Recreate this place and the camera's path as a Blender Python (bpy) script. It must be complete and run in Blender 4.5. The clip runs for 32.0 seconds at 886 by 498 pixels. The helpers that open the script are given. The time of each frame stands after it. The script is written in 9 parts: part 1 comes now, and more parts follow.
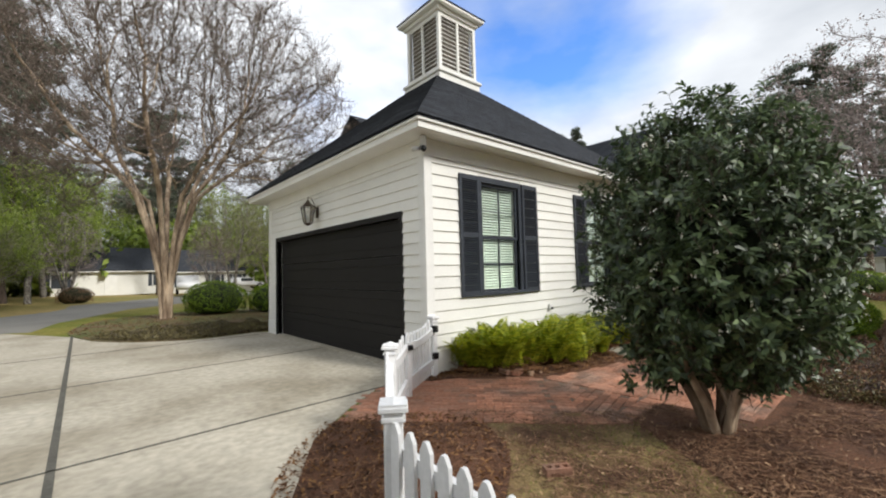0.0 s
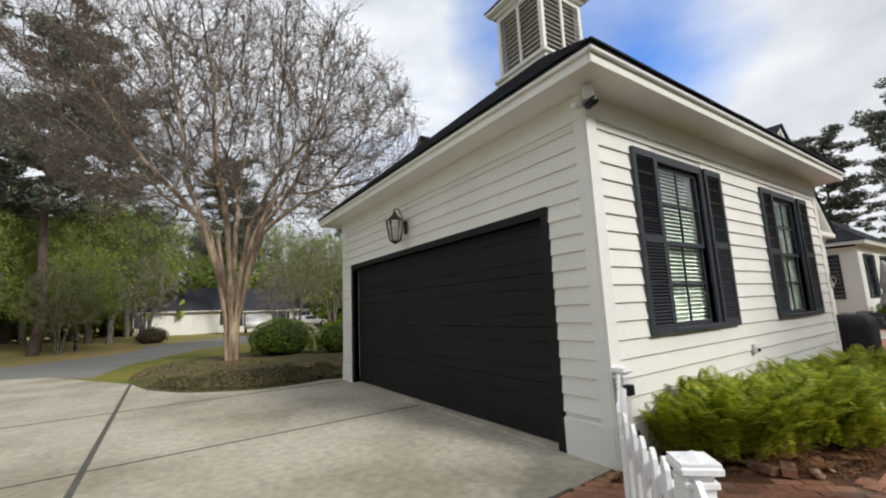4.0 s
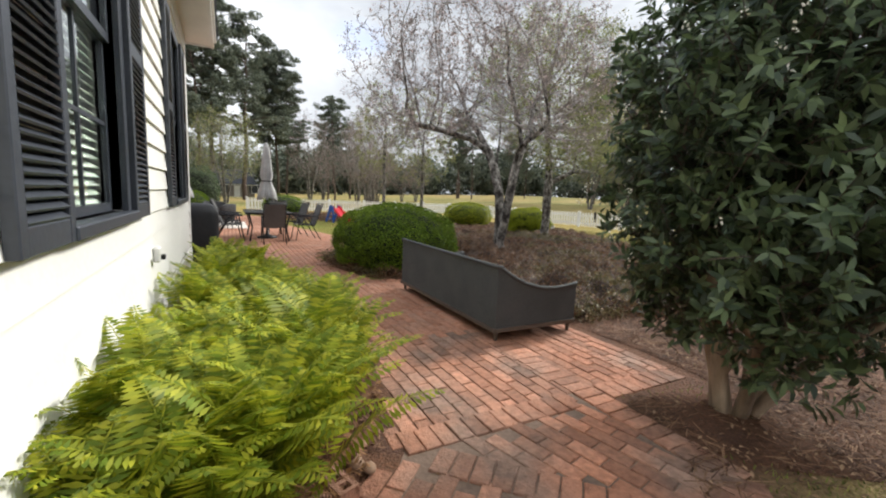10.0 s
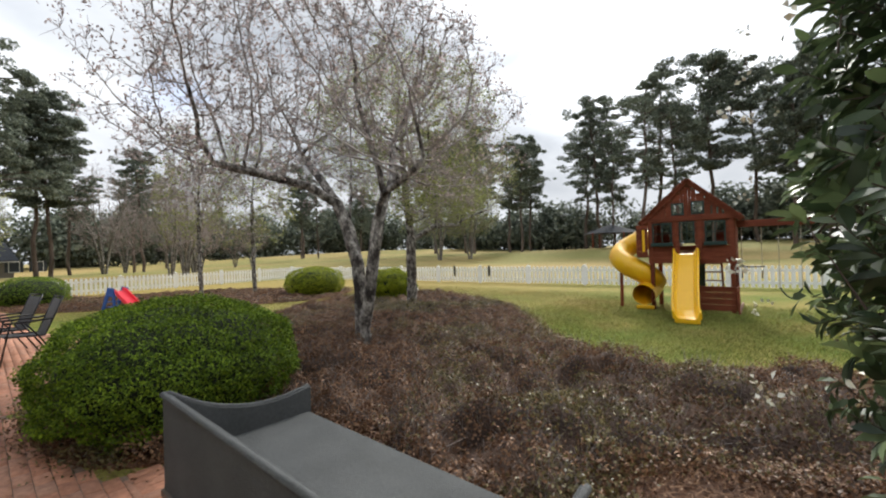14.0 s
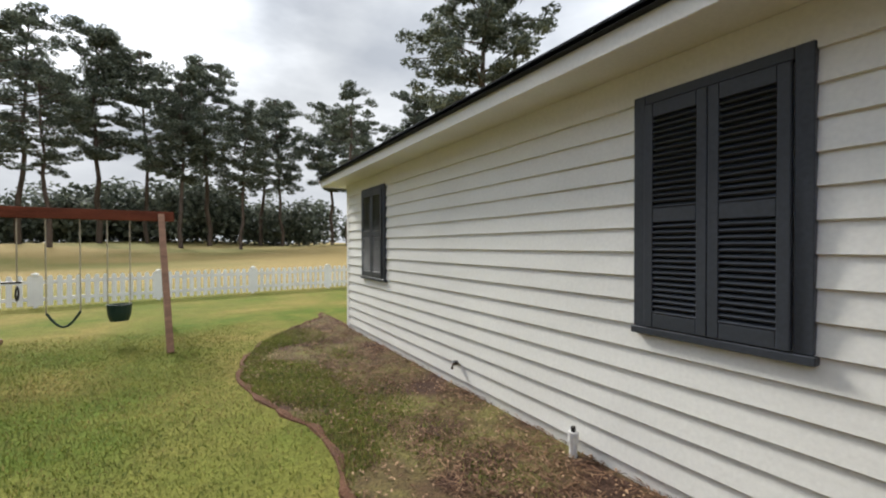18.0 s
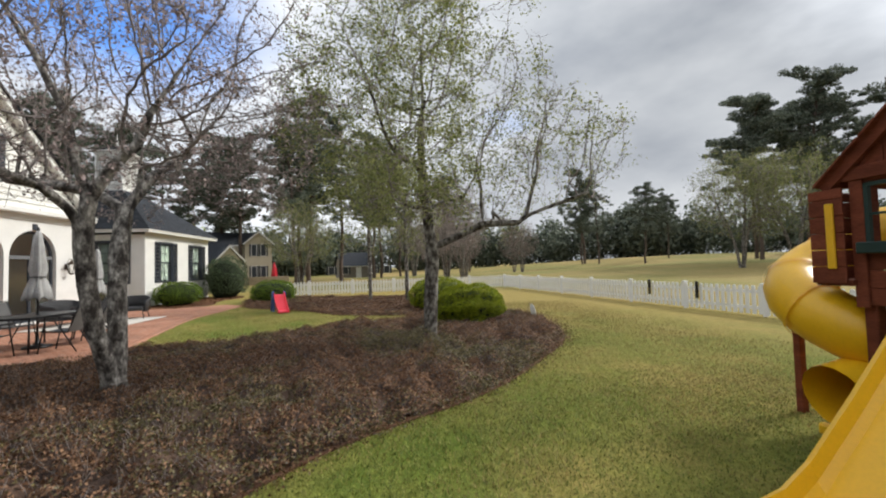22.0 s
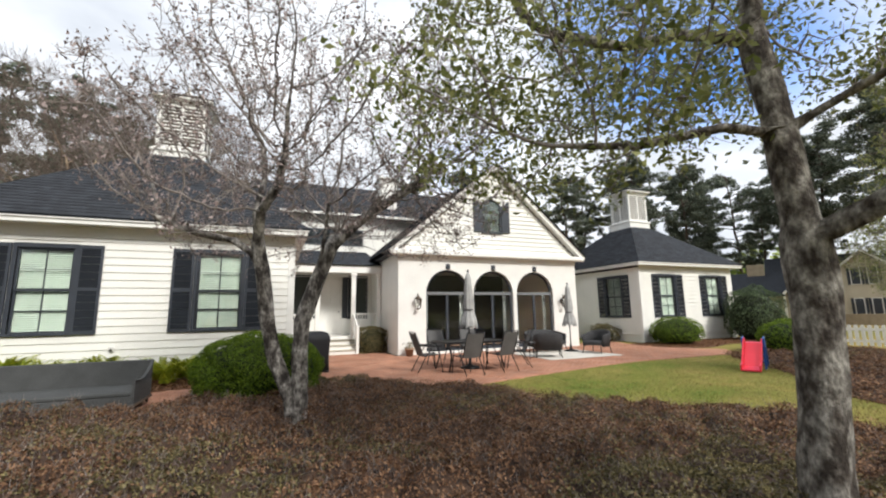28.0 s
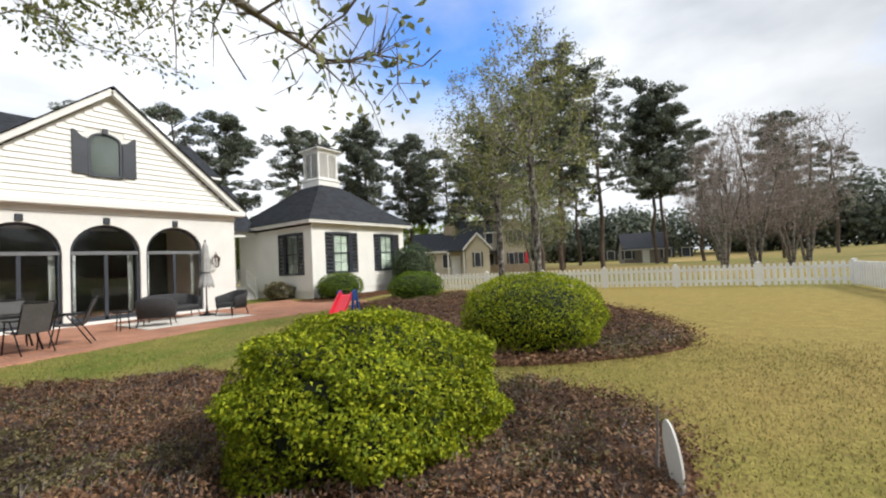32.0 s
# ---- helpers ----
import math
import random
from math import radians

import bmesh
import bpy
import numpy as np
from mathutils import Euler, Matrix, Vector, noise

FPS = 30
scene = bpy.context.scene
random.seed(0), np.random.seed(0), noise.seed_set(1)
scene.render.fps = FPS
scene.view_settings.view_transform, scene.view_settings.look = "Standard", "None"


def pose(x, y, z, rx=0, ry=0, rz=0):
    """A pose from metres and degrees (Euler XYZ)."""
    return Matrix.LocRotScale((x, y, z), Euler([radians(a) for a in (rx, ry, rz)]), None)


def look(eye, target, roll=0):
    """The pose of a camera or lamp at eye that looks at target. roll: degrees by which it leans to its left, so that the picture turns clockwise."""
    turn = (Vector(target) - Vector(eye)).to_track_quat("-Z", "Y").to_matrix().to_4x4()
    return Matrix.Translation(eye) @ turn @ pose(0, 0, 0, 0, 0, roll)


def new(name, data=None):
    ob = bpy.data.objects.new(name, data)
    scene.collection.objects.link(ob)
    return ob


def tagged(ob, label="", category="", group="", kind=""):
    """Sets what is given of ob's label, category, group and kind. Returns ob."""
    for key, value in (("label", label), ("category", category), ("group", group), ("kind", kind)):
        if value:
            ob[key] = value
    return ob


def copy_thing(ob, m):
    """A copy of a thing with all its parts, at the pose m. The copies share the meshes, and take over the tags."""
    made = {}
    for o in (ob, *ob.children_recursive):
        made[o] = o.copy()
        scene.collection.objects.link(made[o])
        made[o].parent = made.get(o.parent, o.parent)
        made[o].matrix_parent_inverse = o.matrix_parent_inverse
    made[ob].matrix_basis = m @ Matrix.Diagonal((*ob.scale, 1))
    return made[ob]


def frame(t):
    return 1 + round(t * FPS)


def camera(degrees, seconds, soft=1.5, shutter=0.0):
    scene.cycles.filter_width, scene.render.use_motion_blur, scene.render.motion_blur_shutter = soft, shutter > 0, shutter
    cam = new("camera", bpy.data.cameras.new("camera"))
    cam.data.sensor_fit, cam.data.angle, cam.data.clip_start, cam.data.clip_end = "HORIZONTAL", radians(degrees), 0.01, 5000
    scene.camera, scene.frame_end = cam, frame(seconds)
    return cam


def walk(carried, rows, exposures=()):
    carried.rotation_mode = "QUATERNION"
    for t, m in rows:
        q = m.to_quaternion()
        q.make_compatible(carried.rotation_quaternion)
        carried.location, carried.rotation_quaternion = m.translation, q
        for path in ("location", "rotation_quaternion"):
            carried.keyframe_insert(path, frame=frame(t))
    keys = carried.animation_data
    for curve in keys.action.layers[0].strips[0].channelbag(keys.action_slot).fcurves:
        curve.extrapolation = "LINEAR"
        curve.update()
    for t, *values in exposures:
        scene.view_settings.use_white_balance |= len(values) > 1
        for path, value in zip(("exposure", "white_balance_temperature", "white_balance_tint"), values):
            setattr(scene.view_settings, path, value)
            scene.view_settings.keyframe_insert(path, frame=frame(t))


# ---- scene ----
cam = camera(94.7, 32.0, soft=2.1)
EXPOSURES = [(0, 0.80), (2, 0.72), (5, 0.57), (7, 1.05), (8, 1.22), (10, 1.26), (12, 1.12), (13, 1.16), (15, 1.19), (17.5, 1.05), (18.2, 1.02), (19, 0.85), (20, 0.52), (21, 0.5), (22, 0.82), (23, 0.86), (24, 0.86), (27, 0.94), (28, 0.93), (30, 0.95), (32, 0.90)]
PATH = [
    (0, (-3.82, -4.704, 1.527), (-2.498, -3.207, 1.637), -1.5),
    (0.5, (-3.815, -4.605, 1.54), (-2.529, -3.084, 1.727), -1.2),
    (1, (-3.835, -4.379, 1.559), (-2.557, -2.865, 1.832), -1.2),
    (1.5, (-3.8, -4.045, 1.59), (-2.516, -2.555, 1.951), -2.0),
    (2, (-3.686, -3.692, 1.612), (-2.395, -2.229, 2.049), -2.6),
    (2.5, (-3.601, -3.362, 1.643), (-2.322, -1.904, 2.13), -3.1),
    (4.5, (-3.227, -1.958, 1.431), (-2.138, -0.295, 1.65), -2.3),
    (5, (-3.06, -1.542, 1.428), (-1.669, -0.111, 1.554), -3.5),
    (5.5, (-2.827, -1.14, 1.382), (-1.081, -0.164, 1.412), -3.1),
    (6, (-2.466, -0.825, 1.348), (-0.503, -0.445, 1.3), -2.3),
    (6.5, (-2.074, -0.619, 1.37), (-0.086, -0.814, 1.264), -2.0),
    (7, (-1.741, -0.472, 1.38), (0.154, -1.1, 1.25), -1.6),
    (7.5, (-1.354, -0.475, 1.399), (0.437, -1.352, 1.247), -1.0),
    (8, (-1.03, -0.485, 1.36), (0.651, -1.551, 1.165), 0.6),
    (8.5, (-0.863, -0.538, 1.297), (0.745, -1.701, 1.05), 2.5),
    (9, (-0.845, -0.597, 1.283), (0.783, -1.725, 1.0), 3.5),
    (9.5, (-0.805, -0.571, 1.3), (0.894, -1.587, 1.012), 3.5),
    (10, (-0.753, -0.53, 1.318), (0.997, -1.464, 1.066), 2.5),
    (10.5, (-0.536, -0.53, 1.401), (1.23, -1.451, 1.227), 1.1),
    (11, (-0.286, -0.611, 1.466), (1.476, -1.553, 1.375), -0.5),
    (11.5, (-0.176, -0.723, 1.483), (1.597, -1.648, 1.441), -0.9),
    (12, (-0.081, -0.828, 1.479), (1.714, -1.707, 1.416), -1.6),
    (12.5, (0.226, -0.966, 1.407), (1.973, -1.938, 1.338), -1.3),
    (13, (0.656, -1.226, 1.457), (2.296, -2.37, 1.412), -1.3),
    (13.5, (1.064, -1.551, 1.483), (2.563, -2.875, 1.477), -1.7),
    (14, (1.484, -1.942, 1.541), (2.804, -3.445, 1.559), -1.6),
    (14.5, (2.002, -2.59, 1.372), (3.087, -4.27, 1.409), -5.3),
    (15, (2.145, -3.133, 1.392), (2.825, -5.014, 1.398), -6.5),
    (15.5, (2.099, -3.67, 1.418), (2.21, -5.667, 1.415), -6.3),
    (16.1, (2.03, -4.45, 1.45), (1.50, -6.38, 1.45), -5.0),
    (16.8, (1.42, -5.0, 1.49), (0.35, -6.69, 1.49), -3.0),
    (17.5, (0.341, -5.317, 1.527), (-0.923, -6.867, 1.538), -1.4),
    (18, (-0.02, -5.648, 1.541), (-1.054, -7.36, 1.522), -0.1),
    (18.5, (-0.258, -6.067, 1.403), (-0.763, -8.002, 1.395), -0.1),
    (19, (-0.368, -6.611, 1.456), (-0.567, -8.601, 1.474), -1.6),
    (19.5, (-0.352, -7.234, 1.444), (-0.206, -9.228, 1.475), -2.6),
    (20, (-0.165, -7.815, 1.448), (0.389, -9.735, 1.519), -3.3),
    (20.5, (0.166, -8.341, 1.514), (1.325, -9.963, 1.672), -4.2),
    (21, (0.592, -8.7, 1.52), (2.334, -9.663, 1.718), -4.0),
    (21.5, (1.006, -8.962, 1.553), (2.951, -9.398, 1.724), -1.8),
    (22, (1.428, -9.236, 1.534), (3.413, -9.465, 1.617), -1.6),
    (22.5, (1.93, -9.488, 1.516), (3.888, -9.895, 1.524), -1.4),
    (23, (2.485, -9.762, 1.479), (4.433, -10.213, 1.441), -1.9),
    (23.5, (3.042, -9.772, 1.498), (5.037, -9.631, 1.512), -3.4),
    (24, (3.499, -9.842, 1.432), (5.398, -9.213, 1.441), -4.5),
    (24.5, (3.922, -10.011, 1.472), (5.808, -9.357, 1.591), -1.6),
    (26.5, (5.634, -10.929, 1.434), (7.406, -10.024, 1.632), -1.7),
    (27, (5.908, -11.125, 1.424), (7.154, -9.579, 1.662), -0.6),
    (27.5, (6.129, -11.291, 1.462), (7.0, -9.512, 1.741), -0.5),
    (28, (6.412, -11.535, 1.464), (7.162, -9.707, 1.773), -0.9),
    (28.5, (6.797, -11.854, 1.444), (7.882, -10.203, 1.75), -1.3),
    (29, (7.249, -12.2, 1.456), (8.737, -10.884, 1.68), -1.3),
    (29.5, (7.727, -12.557, 1.457), (9.267, -11.299, 1.668), -1.3),
    (30, (8.209, -12.706, 1.442), (9.568, -11.254, 1.651), -2.0),
    (30.5, (8.616, -12.893, 1.478), (9.851, -11.327, 1.63), -2.7),
    (31, (8.986, -13.237, 1.479), (10.285, -11.718, 1.546), -4.6),
    (31.5, (9.452, -13.456, 1.565), (10.957, -12.138, 1.606), -4.4),
    (32, (10.035, -13.398, 1.364), (11.662, -12.236, 1.431), -2.8),
]
walk(cam, [(t, look(e, g, r)) for t, e, g, r in PATH], EXPOSURES)

# ---- world and sun: high thin overcast with a blue gap to the north-east ----
SUN_DIR = Vector((0.22, -0.78, 0.62)).normalized()     # towards the sun
world = bpy.data.worlds.new("overcast_sky")
scene.world = world
world.use_nodes = True
wn, wl = world.node_tree.nodes, world.node_tree.links
wn.clear()
w_out = wn.new("ShaderNodeOutputWorld")
w_bg = wn.new("ShaderNodeBackground")
w_sky = wn.new("ShaderNodeTexSky")
w_sky.sky_type = 'NISHITA'
w_sky.sun_disc = False
w_sky.sun_elevation = math.asin(SUN_DIR.z)
w_sky.sun_rotation = math.atan2(SUN_DIR.x, SUN_DIR.y)
w_sky.air_density, w_sky.dust_density = 1.0, 0.6
w_co = wn.new("ShaderNodeTexCoord")
w_map = wn.new("ShaderNodeMapping")
w_map.inputs["Scale"].default_value = (1.0, 1.0, 2.2)
w_map.inputs["Location"].default_value = (0.35, 0.1, 0.0)
w_noise = wn.new("ShaderNodeTexNoise")
w_noise.inputs["Scale"].default_value = 1.9
w_noise.inputs["Detail"].default_value = 9.0
w_noise.inputs["Roughness"].default_value = 0.52
w_grad = wn.new("ShaderNodeVectorMath")
w_grad.operation = 'DOT_PRODUCT'
w_grad.inputs[1].default_value = Vector((0.70, 0.42, 0.57)).normalized()   # middle of the blue gap
w_gap = wn.new("ShaderNodeMapRange")
w_gap.inputs["From Min"].default_value, w_gap.inputs["From Max"].default_value = 0.945, 0.992
w_gap.inputs["To Min"].default_value, w_gap.inputs["To Max"].default_value = 0.0, 0.48
w_sub = wn.new("ShaderNodeMath")
w_sub.operation = 'SUBTRACT'
w_cov = wn.new("ShaderNodeMapRange")
w_cov.inputs["From Min"].default_value, w_cov.inputs["From Max"].default_value = -0.04, 0.36
w_tone = wn.new("ShaderNodeValToRGB")
w_tone.color_ramp.elements[0].position, w_tone.color_ramp.elements[0].color = 0.33, (3.2, 3.45, 3.85, 1)
w_tone.color_ramp.elements[1].position, w_tone.color_ramp.elements[1].color = 0.66, (5.7, 5.9, 6.15, 1)
w_noise2 = wn.new("ShaderNodeTexNoise")
w_noise2.inputs["Scale"].default_value = 2.6
w_noise2.inputs["Detail"].default_value = 5.0
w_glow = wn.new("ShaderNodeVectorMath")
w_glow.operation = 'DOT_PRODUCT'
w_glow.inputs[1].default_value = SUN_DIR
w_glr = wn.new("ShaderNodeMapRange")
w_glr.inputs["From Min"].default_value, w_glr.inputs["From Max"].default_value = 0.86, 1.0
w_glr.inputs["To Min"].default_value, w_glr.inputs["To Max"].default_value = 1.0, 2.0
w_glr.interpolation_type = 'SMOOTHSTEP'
w_mul = wn.new("ShaderNodeVectorMath")
w_mul.operation = 'SCALE'
w_mix = wn.new("ShaderNodeMix")
w_mix.data_type = 'RGBA'
wl.new(w_co.outputs["Generated"], w_map.inputs["Vector"])
wl.new(w_map.outputs["Vector"], w_noise.inputs["Vector"])
wl.new(w_map.outputs["Vector"], w_noise2.inputs["Vector"])
wl.new(w_co.outputs["Generated"], w_grad.inputs[0])
wl.new(w_grad.outputs["Value"], w_gap.inputs["Value"])
wl.new(w_noise.outputs["Fac"], w_sub.inputs[0])
wl.new(w_gap.outputs["Result"], w_sub.inputs[1])
wl.new(w_sub.outputs["Value"], w_cov.inputs["Value"])
wl.new(w_noise2.outputs["Fac"], w_tone.inputs["Fac"])
wl.new(w_co.outputs["Generated"], w_glow.inputs[0])
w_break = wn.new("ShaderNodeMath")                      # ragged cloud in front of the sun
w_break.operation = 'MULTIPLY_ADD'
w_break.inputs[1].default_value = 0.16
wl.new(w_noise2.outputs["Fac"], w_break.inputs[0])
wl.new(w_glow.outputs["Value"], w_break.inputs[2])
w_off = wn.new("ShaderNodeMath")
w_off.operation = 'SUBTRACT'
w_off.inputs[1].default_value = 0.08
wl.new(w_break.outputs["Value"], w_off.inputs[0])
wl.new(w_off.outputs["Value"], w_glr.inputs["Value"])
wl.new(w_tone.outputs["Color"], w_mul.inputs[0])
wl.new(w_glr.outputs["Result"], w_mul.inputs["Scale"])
wl.new(w_cov.outputs["Result"], w_mix.inputs["Factor"])
w_tint = wn.new("ShaderNodeVectorMath")
w_tint.operation = 'MULTIPLY'
w_tint.inputs[1].default_value = (0.66, 1.02, 1.55)      # deep blue of the clear gap
wl.new(w_sky.outputs["Color"], w_tint.inputs[0])
wl.new(w_tint.outputs["Vector"], w_mix.inputs["A"])
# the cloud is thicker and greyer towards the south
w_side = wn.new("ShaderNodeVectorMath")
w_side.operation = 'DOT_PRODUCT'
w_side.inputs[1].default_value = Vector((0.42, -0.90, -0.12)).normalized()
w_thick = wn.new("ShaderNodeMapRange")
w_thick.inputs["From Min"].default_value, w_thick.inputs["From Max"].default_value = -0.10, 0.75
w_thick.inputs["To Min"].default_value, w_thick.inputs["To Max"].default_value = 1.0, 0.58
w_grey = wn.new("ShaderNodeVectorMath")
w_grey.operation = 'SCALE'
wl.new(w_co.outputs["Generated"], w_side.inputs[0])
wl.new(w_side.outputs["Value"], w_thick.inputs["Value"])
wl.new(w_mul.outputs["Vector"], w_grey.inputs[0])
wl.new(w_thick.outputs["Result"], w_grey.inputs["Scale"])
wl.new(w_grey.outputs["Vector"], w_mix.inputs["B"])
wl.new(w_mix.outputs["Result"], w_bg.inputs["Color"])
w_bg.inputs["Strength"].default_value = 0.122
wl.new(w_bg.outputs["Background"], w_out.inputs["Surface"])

sun_data = bpy.data.lights.new("sun", 'SUN')
sun_data.energy = 2.0
sun_data.angle = radians(12)
sun_data.color = (1.0, 0.97, 0.92)
sun = new("sun", sun_data)
sun.matrix_world = look((0, 0, 40), tuple(Vector((0, 0, 40)) - SUN_DIR))

# ---- materials ----
def material(name, base, rough=0.6, metal=0.0, var=0.12, scale=3.0, fine=40.0, bump=0.15, bump_scale=60.0,
             tint=None, random_amount=0.0, island=False, spec=0.4, stretch=(1, 1, 1), translucent=0.0, coat=0.0):
    """A procedural surface: base colour varied at a large and a fine scale, with relief; tint is a second colour laid on in patches."""
    m = bpy.data.materials.new(name)
    m.use_nodes = True
    n, l = m.node_tree.nodes, m.node_tree.links
    b = n["Principled BSDF"]
    out = n["Material Output"]
    geo = n.new("ShaderNodeNewGeometry")
    co = n.new("ShaderNodeMapping")
    co.inputs["Scale"].default_value = stretch
    l.new(geo.outputs["Position"], co.inputs["Vector"])
    big = n.new("ShaderNodeTexNoise")
    big.inputs["Scale"].default_value, big.inputs["Detail"].default_value = scale, 4
    small = n.new("ShaderNodeTexNoise")
    small.inputs["Scale"].default_value, small.inputs["Detail"].default_value = fine, 6
    l.new(co.outputs["Vector"], big.inputs["Vector"])
    l.new(co.outputs["Vector"], small.inputs["Vector"])
    def tone(noise_socket, low, high, a, c):
        r = n.new("ShaderNodeMapRange")
        r.inputs["From Min"].default_value, r.inputs["From Max"].default_value = a, c
        r.inputs["To Min"].default_value, r.inputs["To Max"].default_value = low, high
        l.new(noise_socket, r.inputs["Value"])
        return r.outputs["Result"]
    v1 = tone(big.outputs["Fac"], 1 - var, 1 + var, 0.3, 0.7)
    v2 = tone(small.outputs["Fac"], 1 - var, 1 + var, 0.3, 0.7)
    mul = n.new("ShaderNodeMath")
    mul.operation = 'MULTIPLY'
    l.new(v1, mul.inputs[0])
    l.new(v2, mul.inputs[1])
    fac = mul.outputs["Value"]
    if random_amount:
        if island:
            rnd = geo.outputs["Random Per Island"]
        else:
            oi = n.new("ShaderNodeObjectInfo")
            rnd = oi.outputs["Random"]
        rr = tone(rnd, 1 - random_amount, 1 + random_amount, 0.0, 1.0)
        mul2 = n.new("ShaderNodeMath")
        mul2.operation = 'MULTIPLY'
        l.new(fac, mul2.inputs[0])
        l.new(rr, mul2.inputs[1])
        fac = mul2.outputs["Value"]
    colour = n.new("ShaderNodeRGB")
    colour.outputs[0].default_value = (*base, 1)
    col = colour.outputs[0]
    if tint is not None:
        mx = n.new("ShaderNodeMix")
        mx.data_type = 'RGBA'
        mx.inputs["B"].default_value = (*tint, 1)
        l.new(col, mx.inputs["A"])
        if island:
            l.new(tone(geo.outputs["Random Per Island"], 0.0, 1.0, 0.15, 0.95), mx.inputs["Factor"])
        else:
            l.new(tone(big.outputs["Fac"], 0.0, 1.0, 0.38, 0.64), mx.inputs["Factor"])
        col = mx.outputs["Result"]
    sc = n.new("ShaderNodeVectorMath")
    sc.operation = 'SCALE'
    l.new(col, sc.inputs[0])
    l.new(fac, sc.inputs["Scale"])
    l.new(sc.outputs["Vector"], b.inputs["Base Color"])
    b.inputs["Roughness"].default_value = rough
    b.inputs["Metallic"].default_value = metal
    b.inputs["Specular IOR Level"].default_value = spec
    b.inputs["Coat Weight"].default_value = coat
    if bump:
        bn = n.new("ShaderNodeTexNoise")
        bn.inputs["Scale"].default_value, bn.inputs["Detail"].default_value = bump_scale, 5
        l.new(co.outputs["Vector"], bn.inputs["Vector"])
        bp = n.new("ShaderNodeBump")
        bp.inputs["Strength"].default_value, bp.inputs["Distance"].default_value = bump, 0.02
        l.new(bn.outputs["Fac"], bp.inputs["Height"])
        l.new(bp.outputs["Normal"], b.inputs["Normal"])
    if translucent:
        tr = n.new("ShaderNodeBsdfTranslucent")
        l.new(sc.outputs["Vector"], tr.inputs["Color"])
        ms = n.new("ShaderNodeMixShader")
        ms.inputs["Fac"].default_value = translucent
        l.new(b.outputs["BSDF"], ms.inputs[1])
        l.new(tr.outputs["BSDF"], ms.inputs[2])
        l.new(ms.outputs["Shader"], out.inputs["Surface"])
    return m


M_SIDING = material("white_painted_siding", (0.76, 0.75, 0.70), 0.5, var=0.04, scale=1.2, bump=0.08, bump_scale=25, random_amount=0.025)
M_TRIM = material("white_trim_paint", (0.78, 0.77, 0.73), 0.45, var=0.04, scale=2, bump=0.05)
M_FENCE = material("white_fence_paint", (0.80, 0.80, 0.80), 0.4, var=0.05, scale=2, bump=0.05)
M_WBRICK = material("white_painted_brick", (0.74, 0.73, 0.69), 0.6, var=0.05, scale=1.5, bump=0.25, bump_scale=40)
M_BLACK = material("black_shutter_paint", (0.040, 0.046, 0.057), 0.42, var=0.15, scale=2, bump=0.05)
M_DOOR = material("black_garage_door", (0.010, 0.009, 0.009), 0.6, spec=0.3, var=0.12, scale=1.5, bump=0.04)
M_SHINGLE = material("charcoal_asphalt_shingle", (0.032, 0.036, 0.044), 0.9, var=0.22, scale=4, fine=90, bump=0.5, bump_scale=160, random_amount=0.22, island=True)
M_CONCRETE = material("weathered_concrete", (0.510, 0.465, 0.375), 0.85, var=0.18, scale=0.55, fine=11, bump=0.25, bump_scale=70, tint=(0.245, 0.215, 0.160))
M_ASPHALT = material("worn_asphalt", (0.20, 0.19, 0.17), 0.9, var=0.1, scale=0.5, bump=0.3)
M_BRICK = material("red_clay_paver", (0.49, 0.220, 0.130), 0.88, var=0.26, scale=1.5, fine=26, bump=0.7, bump_scale=70, random_amount=0.33, tint=(0.215, 0.135, 0.098))
M_BRICK_J = material("red_clay_paver_far", (0.47, 0.215, 0.130), 0.85, var=0.22, scale=1.3, fine=24, bump=0.45, bump_scale=90, random_amount=0.28, island=True, tint=(0.28, 0.15, 0.10))
M_JOINT = material("sandy_paver_joint", (0.19, 0.13, 0.095), 0.95, var=0.2, scale=3, bump=0.4)
M_SOIL = material("pine_straw_mulch", (0.185, 0.086, 0.045), 0.95, var=0.38, scale=1.9, fine=55, bump=1.0, bump_scale=75, tint=(0.070, 0.034, 0.020))
M_BARK_PALE = material("smooth_pale_bark", (0.23, 0.160, 0.105), 0.75, var=0.32, scale=4, fine=18, bump=0.5, bump_scale=18, stretch=(1, 1, 0.22), tint=(0.40, 0.31, 0.22))
M_BARK_GREY = material("grey_lichen_bark", (0.066, 0.052, 0.042), 0.95, var=0.45, scale=13, fine=42, bump=1.0, bump_scale=36, stretch=(1, 1, 0.6), tint=(0.23, 0.215, 0.19))
M_BARK_CRAPE = material("pale_lichened_bark", (0.062, 0.051, 0.044), 0.9, var=0.5, scale=9, fine=36, bump=0.8, bump_scale=30, stretch=(1, 1, 0.6), tint=(0.26, 0.242, 0.22))
M_BARK_PINE = material("pine_bark", (0.095, 0.07, 0.055), 0.95, var=0.3, scale=2, fine=14, bump=0.9, bump_scale=20, stretch=(1, 1, 0.4))
M_TWIG = material("bare_twig", (0.25, 0.215, 0.195), 0.85, var=0.2, scale=3, bump=0)
M_TWIG_PALE = material("tan_twig", (0.15, 0.118, 0.095), 0.85, var=0.2, scale=3, bump=0)


def leaf_material(name, base, tint, rough=0.5, spec=0.4, translucent=0.25, rnd=0.35, var=0.18):
    return material(name, base, rough, var=var, scale=1.3, fine=9, bump=0, tint=tint, random_amount=rnd, island=True, spec=spec, translucent=translucent)


